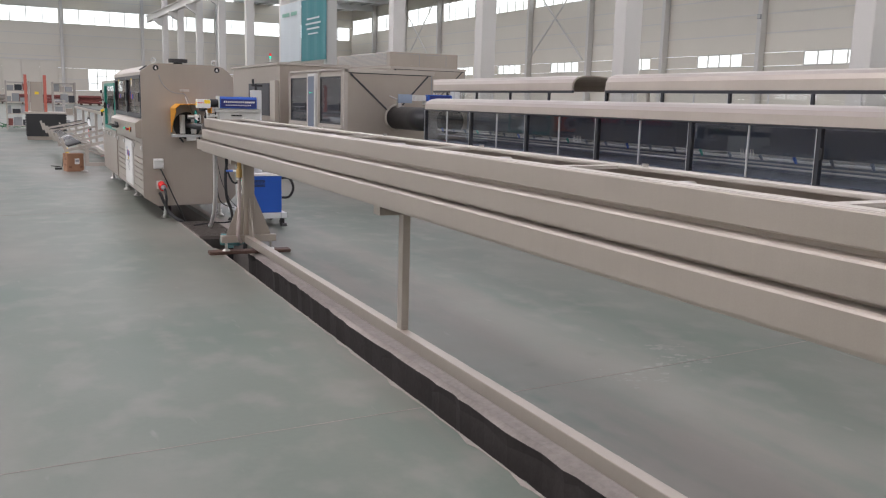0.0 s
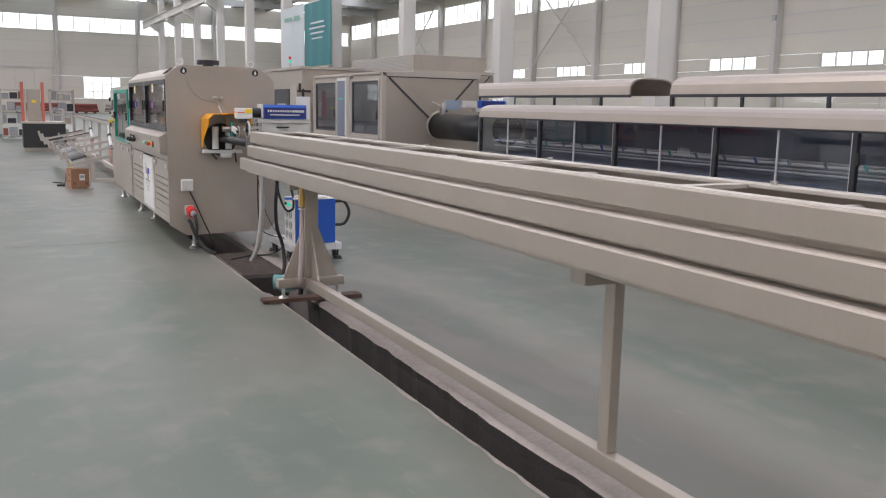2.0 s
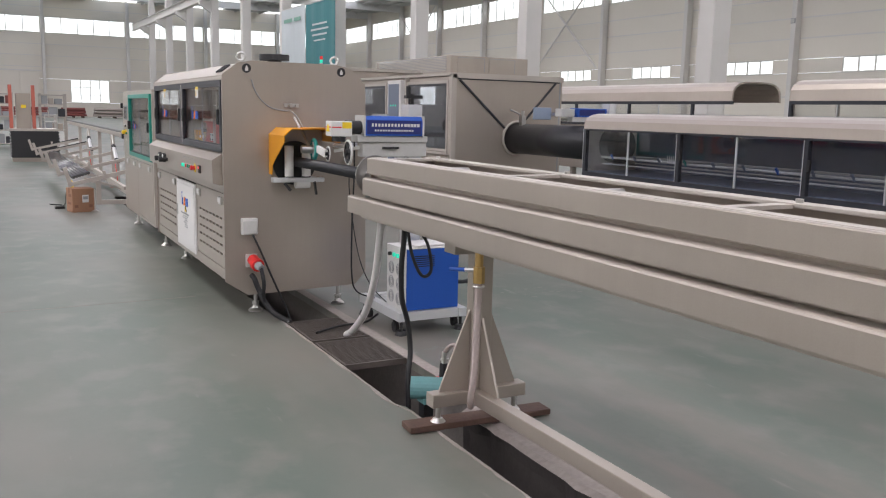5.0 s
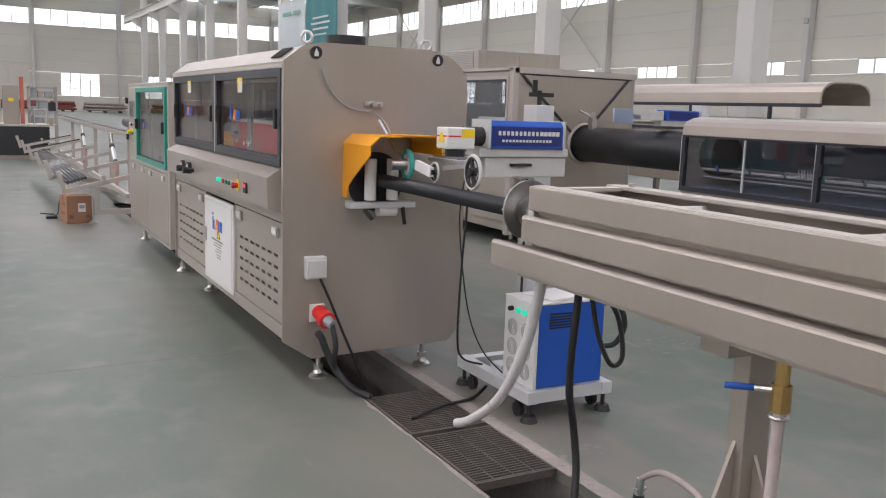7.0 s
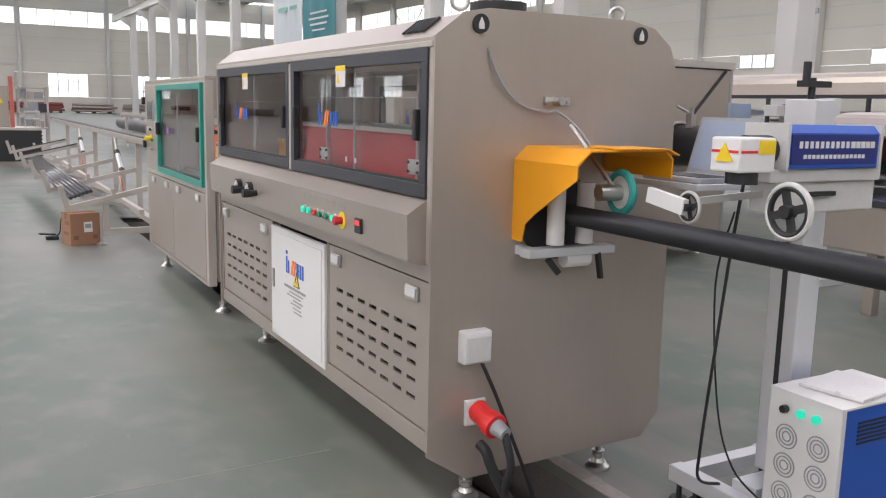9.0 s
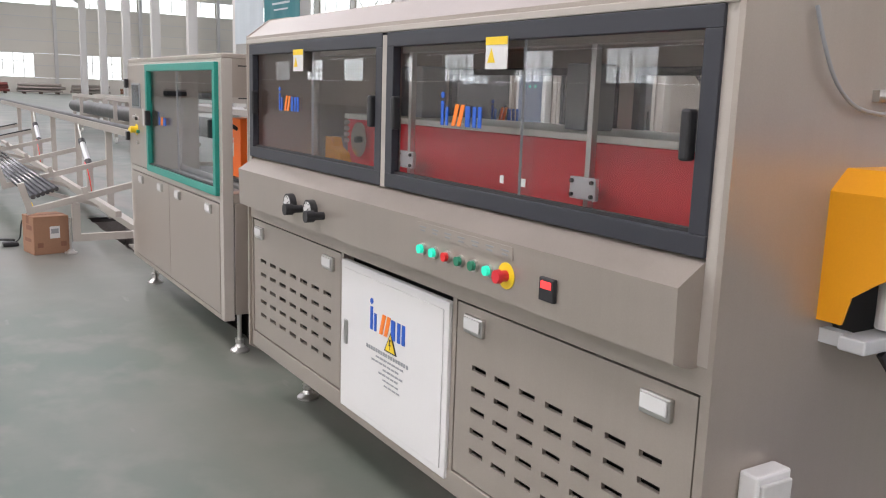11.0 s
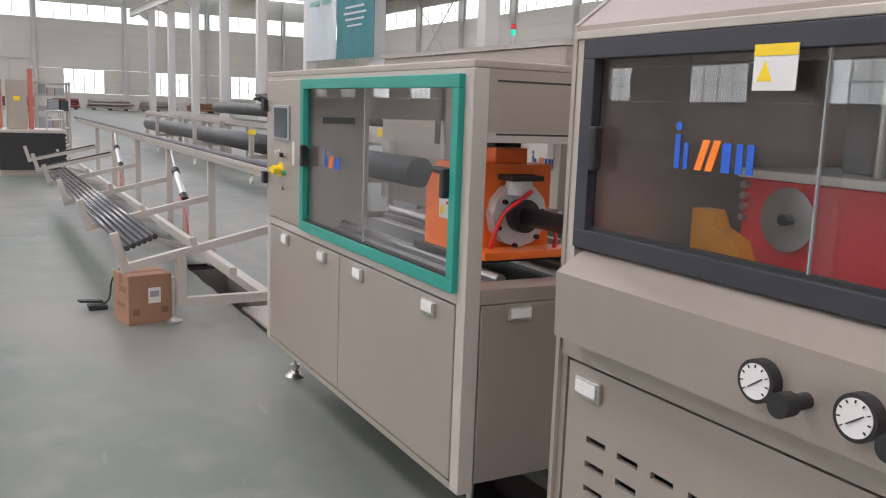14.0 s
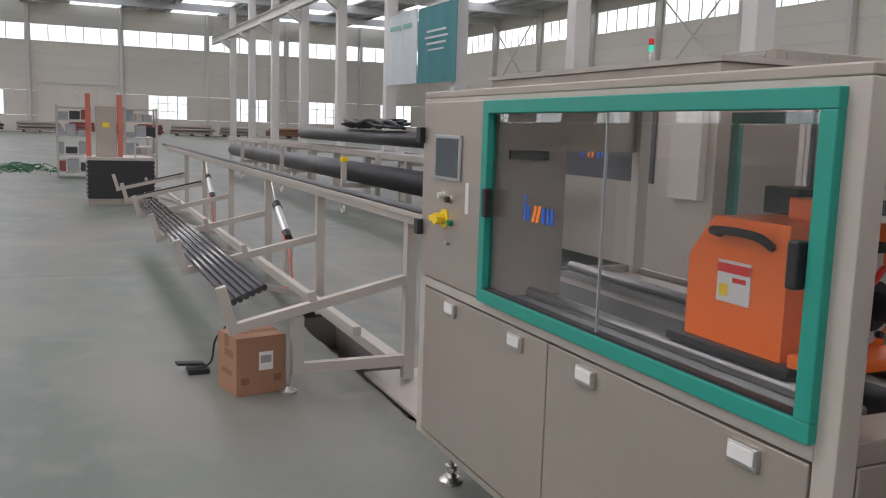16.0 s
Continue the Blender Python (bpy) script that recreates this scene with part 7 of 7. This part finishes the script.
def coiler():
    c = thing("hydraulic_lift", (1.36, 28.8, 0), "lift table with black bellows skirt and red uprights", "machine")
    x0, x1, y0, y1 = 0.82, 1.92, 28.3, 29.4
    part("base", B((x0 + 0.03, x1 - 0.03, y0 + 0.03, y1 - 0.03, 0, 0.10)), PAINT, c)
    for k in range(9):
        z = 0.10 + k * 0.072
        bm = prism(bmesh.new(), ((x0 + 0.03, z), (x1 - 0.03, z), (x1, z + 0.036), (x1 - 0.03, z + 0.072), (x0 + 0.03, z + 0.072), (x0, z + 0.036)), "y", y0, y1)
        part("bellows_fold", bm, BLACK, c)
    part("table_top", B((x0, x1, y0, y1, 0.748, 0.80), bevel=0.005), PAINT2, c)
    part("cabinet", B((0.985, 1.32, 28.6, 29.0, 0.80, 1.66), bevel=0.01), PAINT, c)
    part("cabinet_label", B((1.10, 1.21, 28.595, 28.6, 1.30, 1.38)), YELLOW, c)
    for xx in (0.83, 1.34):
        part("upright", B((xx, xx + 0.08, 28.62, 28.74, 0.80, 1.86), bevel=0.006), OLDRED, c, "faded red upright")
    bm = bmesh.new()
    for z in (0.98, 1.14):
        rod(bm, (1.60, 28.34, z), (1.88, 28.34, z), 0.015, 8)
        rod(bm, (1.88, 28.34, z), (1.88, 29.3, z), 0.015, 8)
    for p in ((1.88, 28.34), (1.60, 28.34), (1.88, 29.3), (1.88, 28.8)):
        rod(bm, (*p, 0.80), (*p, 1.15), 0.015, 8)
    part("guard_rail", bm, STEEL, c)


coiler()


def shelf(x0, x1, y0, y1, label):
    s = thing("storage_shelf", ((x0 + x1) / 2, (y0 + y1) / 2, 0), label, "shelf", "steel shelves")
    for xx in (x0, x1 - 0.05):
        for yy in (y0, y1 - 0.05):
            part("post", B((xx, xx + 0.05, yy, yy + 0.05, 0, 1.75)), PAINT2, s)
    rnd = random.Random(int(x0 * 10) + 50)
    for z in (0.12, 0.55, 0.98, 1.38, 1.68):
        part("board", B((x0, x1, y0, y1, z, z + 0.035)), PAINT2, s)
    return s


shelf(0.30, 1.10, 35.6, 36.4, "loaded pale steel shelf behind the lift table")
shelf(1.85, 2.65, 35.6, 36.4, "loaded pale steel shelf behind the lift table")
rnd = random.Random(21)
for x0 in (0.34, 1.89):
    for z in (0.155, 0.585, 1.015, 1.415):
        x = x0 + 0.02
        while x < x0 + 0.55:
            w = rnd.uniform(0.12, 0.3)
            h = rnd.uniform(0.12, 0.30)
            m = rnd.choice((GREY, BLACKFRAME, PAINT, GREY, DULLSTEEL, REDPIPES))
            solid("stored_part", B((x, x + w, 35.68, 35.68 + rnd.uniform(0.3, 0.5), z, z + h), bevel=0.01), m, "metal machine part stored on the shelf", "machine part", "parts on the shelves")
            x += w + 0.03


def net_heap():
    bm = bmesh.new()
    rnd = random.Random(3)
    for k in range(70):
        x, y = -0.6 + rnd.gauss(0, 0.6), 38.5 + rnd.gauss(0, 0.7)
        z = 0.015 + max(0, 0.16 - abs(x + 0.5) * 0.12) * rnd.random()
        a = rnd.uniform(0, 6.28)
        tube(bm, [(x, y, z), (x + 0.25 * math.cos(a), y + 0.25 * math.sin(a), z + 0.03), (x + 0.5 * math.cos(a + 0.6), y + 0.5 * math.sin(a + 0.6), 0.012)], 0.012, 5, 4)
    return bm


solid("net_heap", net_heap(), GREENNET, "loose heap of green netting on the floor", "net")


def far_clutter():
    rnd = random.Random(11)
    x = HX0 + 1
    while x < HX1 - 3:
        L = rnd.uniform(2.0, 5.5)
        kind = rnd.random()
        m = rnd.choice((REDPIPES, REDPIPES, GREY, BLACKFRAME, PAINT, CARTON))
        if kind < 0.55:
            t = thing("pipe_bundle", (x + L / 2, HY1 - 4, 0), "bundle of metal bars on low bearers by the end wall", "bundle", "stock by the end wall")
            for k in range(3):
                part("bearer", B((x + L * (0.15 + 0.35 * k) - 0.08, x + L * (0.15 + 0.35 * k) + 0.08, HY1 - 5, HY1 - 3, 0, 0.18)), WOODB, t)
            for j in range(5):
                for i in range(3 if j < 3 else 2):
                    rr = rnd.uniform(0.10, 0.16)
                    part("bar", rod(bmesh.new(), (x + rnd.uniform(0, 0.3), HY1 - 4.9 + j * 0.36, 0.18 + rr + i * 0.3), (x + L - rnd.uniform(0, 0.5), HY1 - 4.9 + j * 0.36, 0.18 + rr + i * 0.3), rr, 8), m, t)
        else:
            t = thing("machine_part", (x + L / 2, HY1 - 4, 0), "painted machine part stored by the end wall", "machine part", "stock by the end wall")
            part("body", B((x, x + L * 0.8, HY1 - 5, HY1 - 3.4, 0.15, rnd.uniform(0.5, 1.1)), bevel=0.04), m, t)
            part("skid", B((x, x + L * 0.8, HY1 - 4.9, HY1 - 4.6, 0, 0.15), (x, x + L * 0.8, HY1 - 3.8, HY1 - 3.5, 0, 0.15)), WOODB, t)
        x += L + rnd.uniform(0.3, 1.6)


far_clutter()
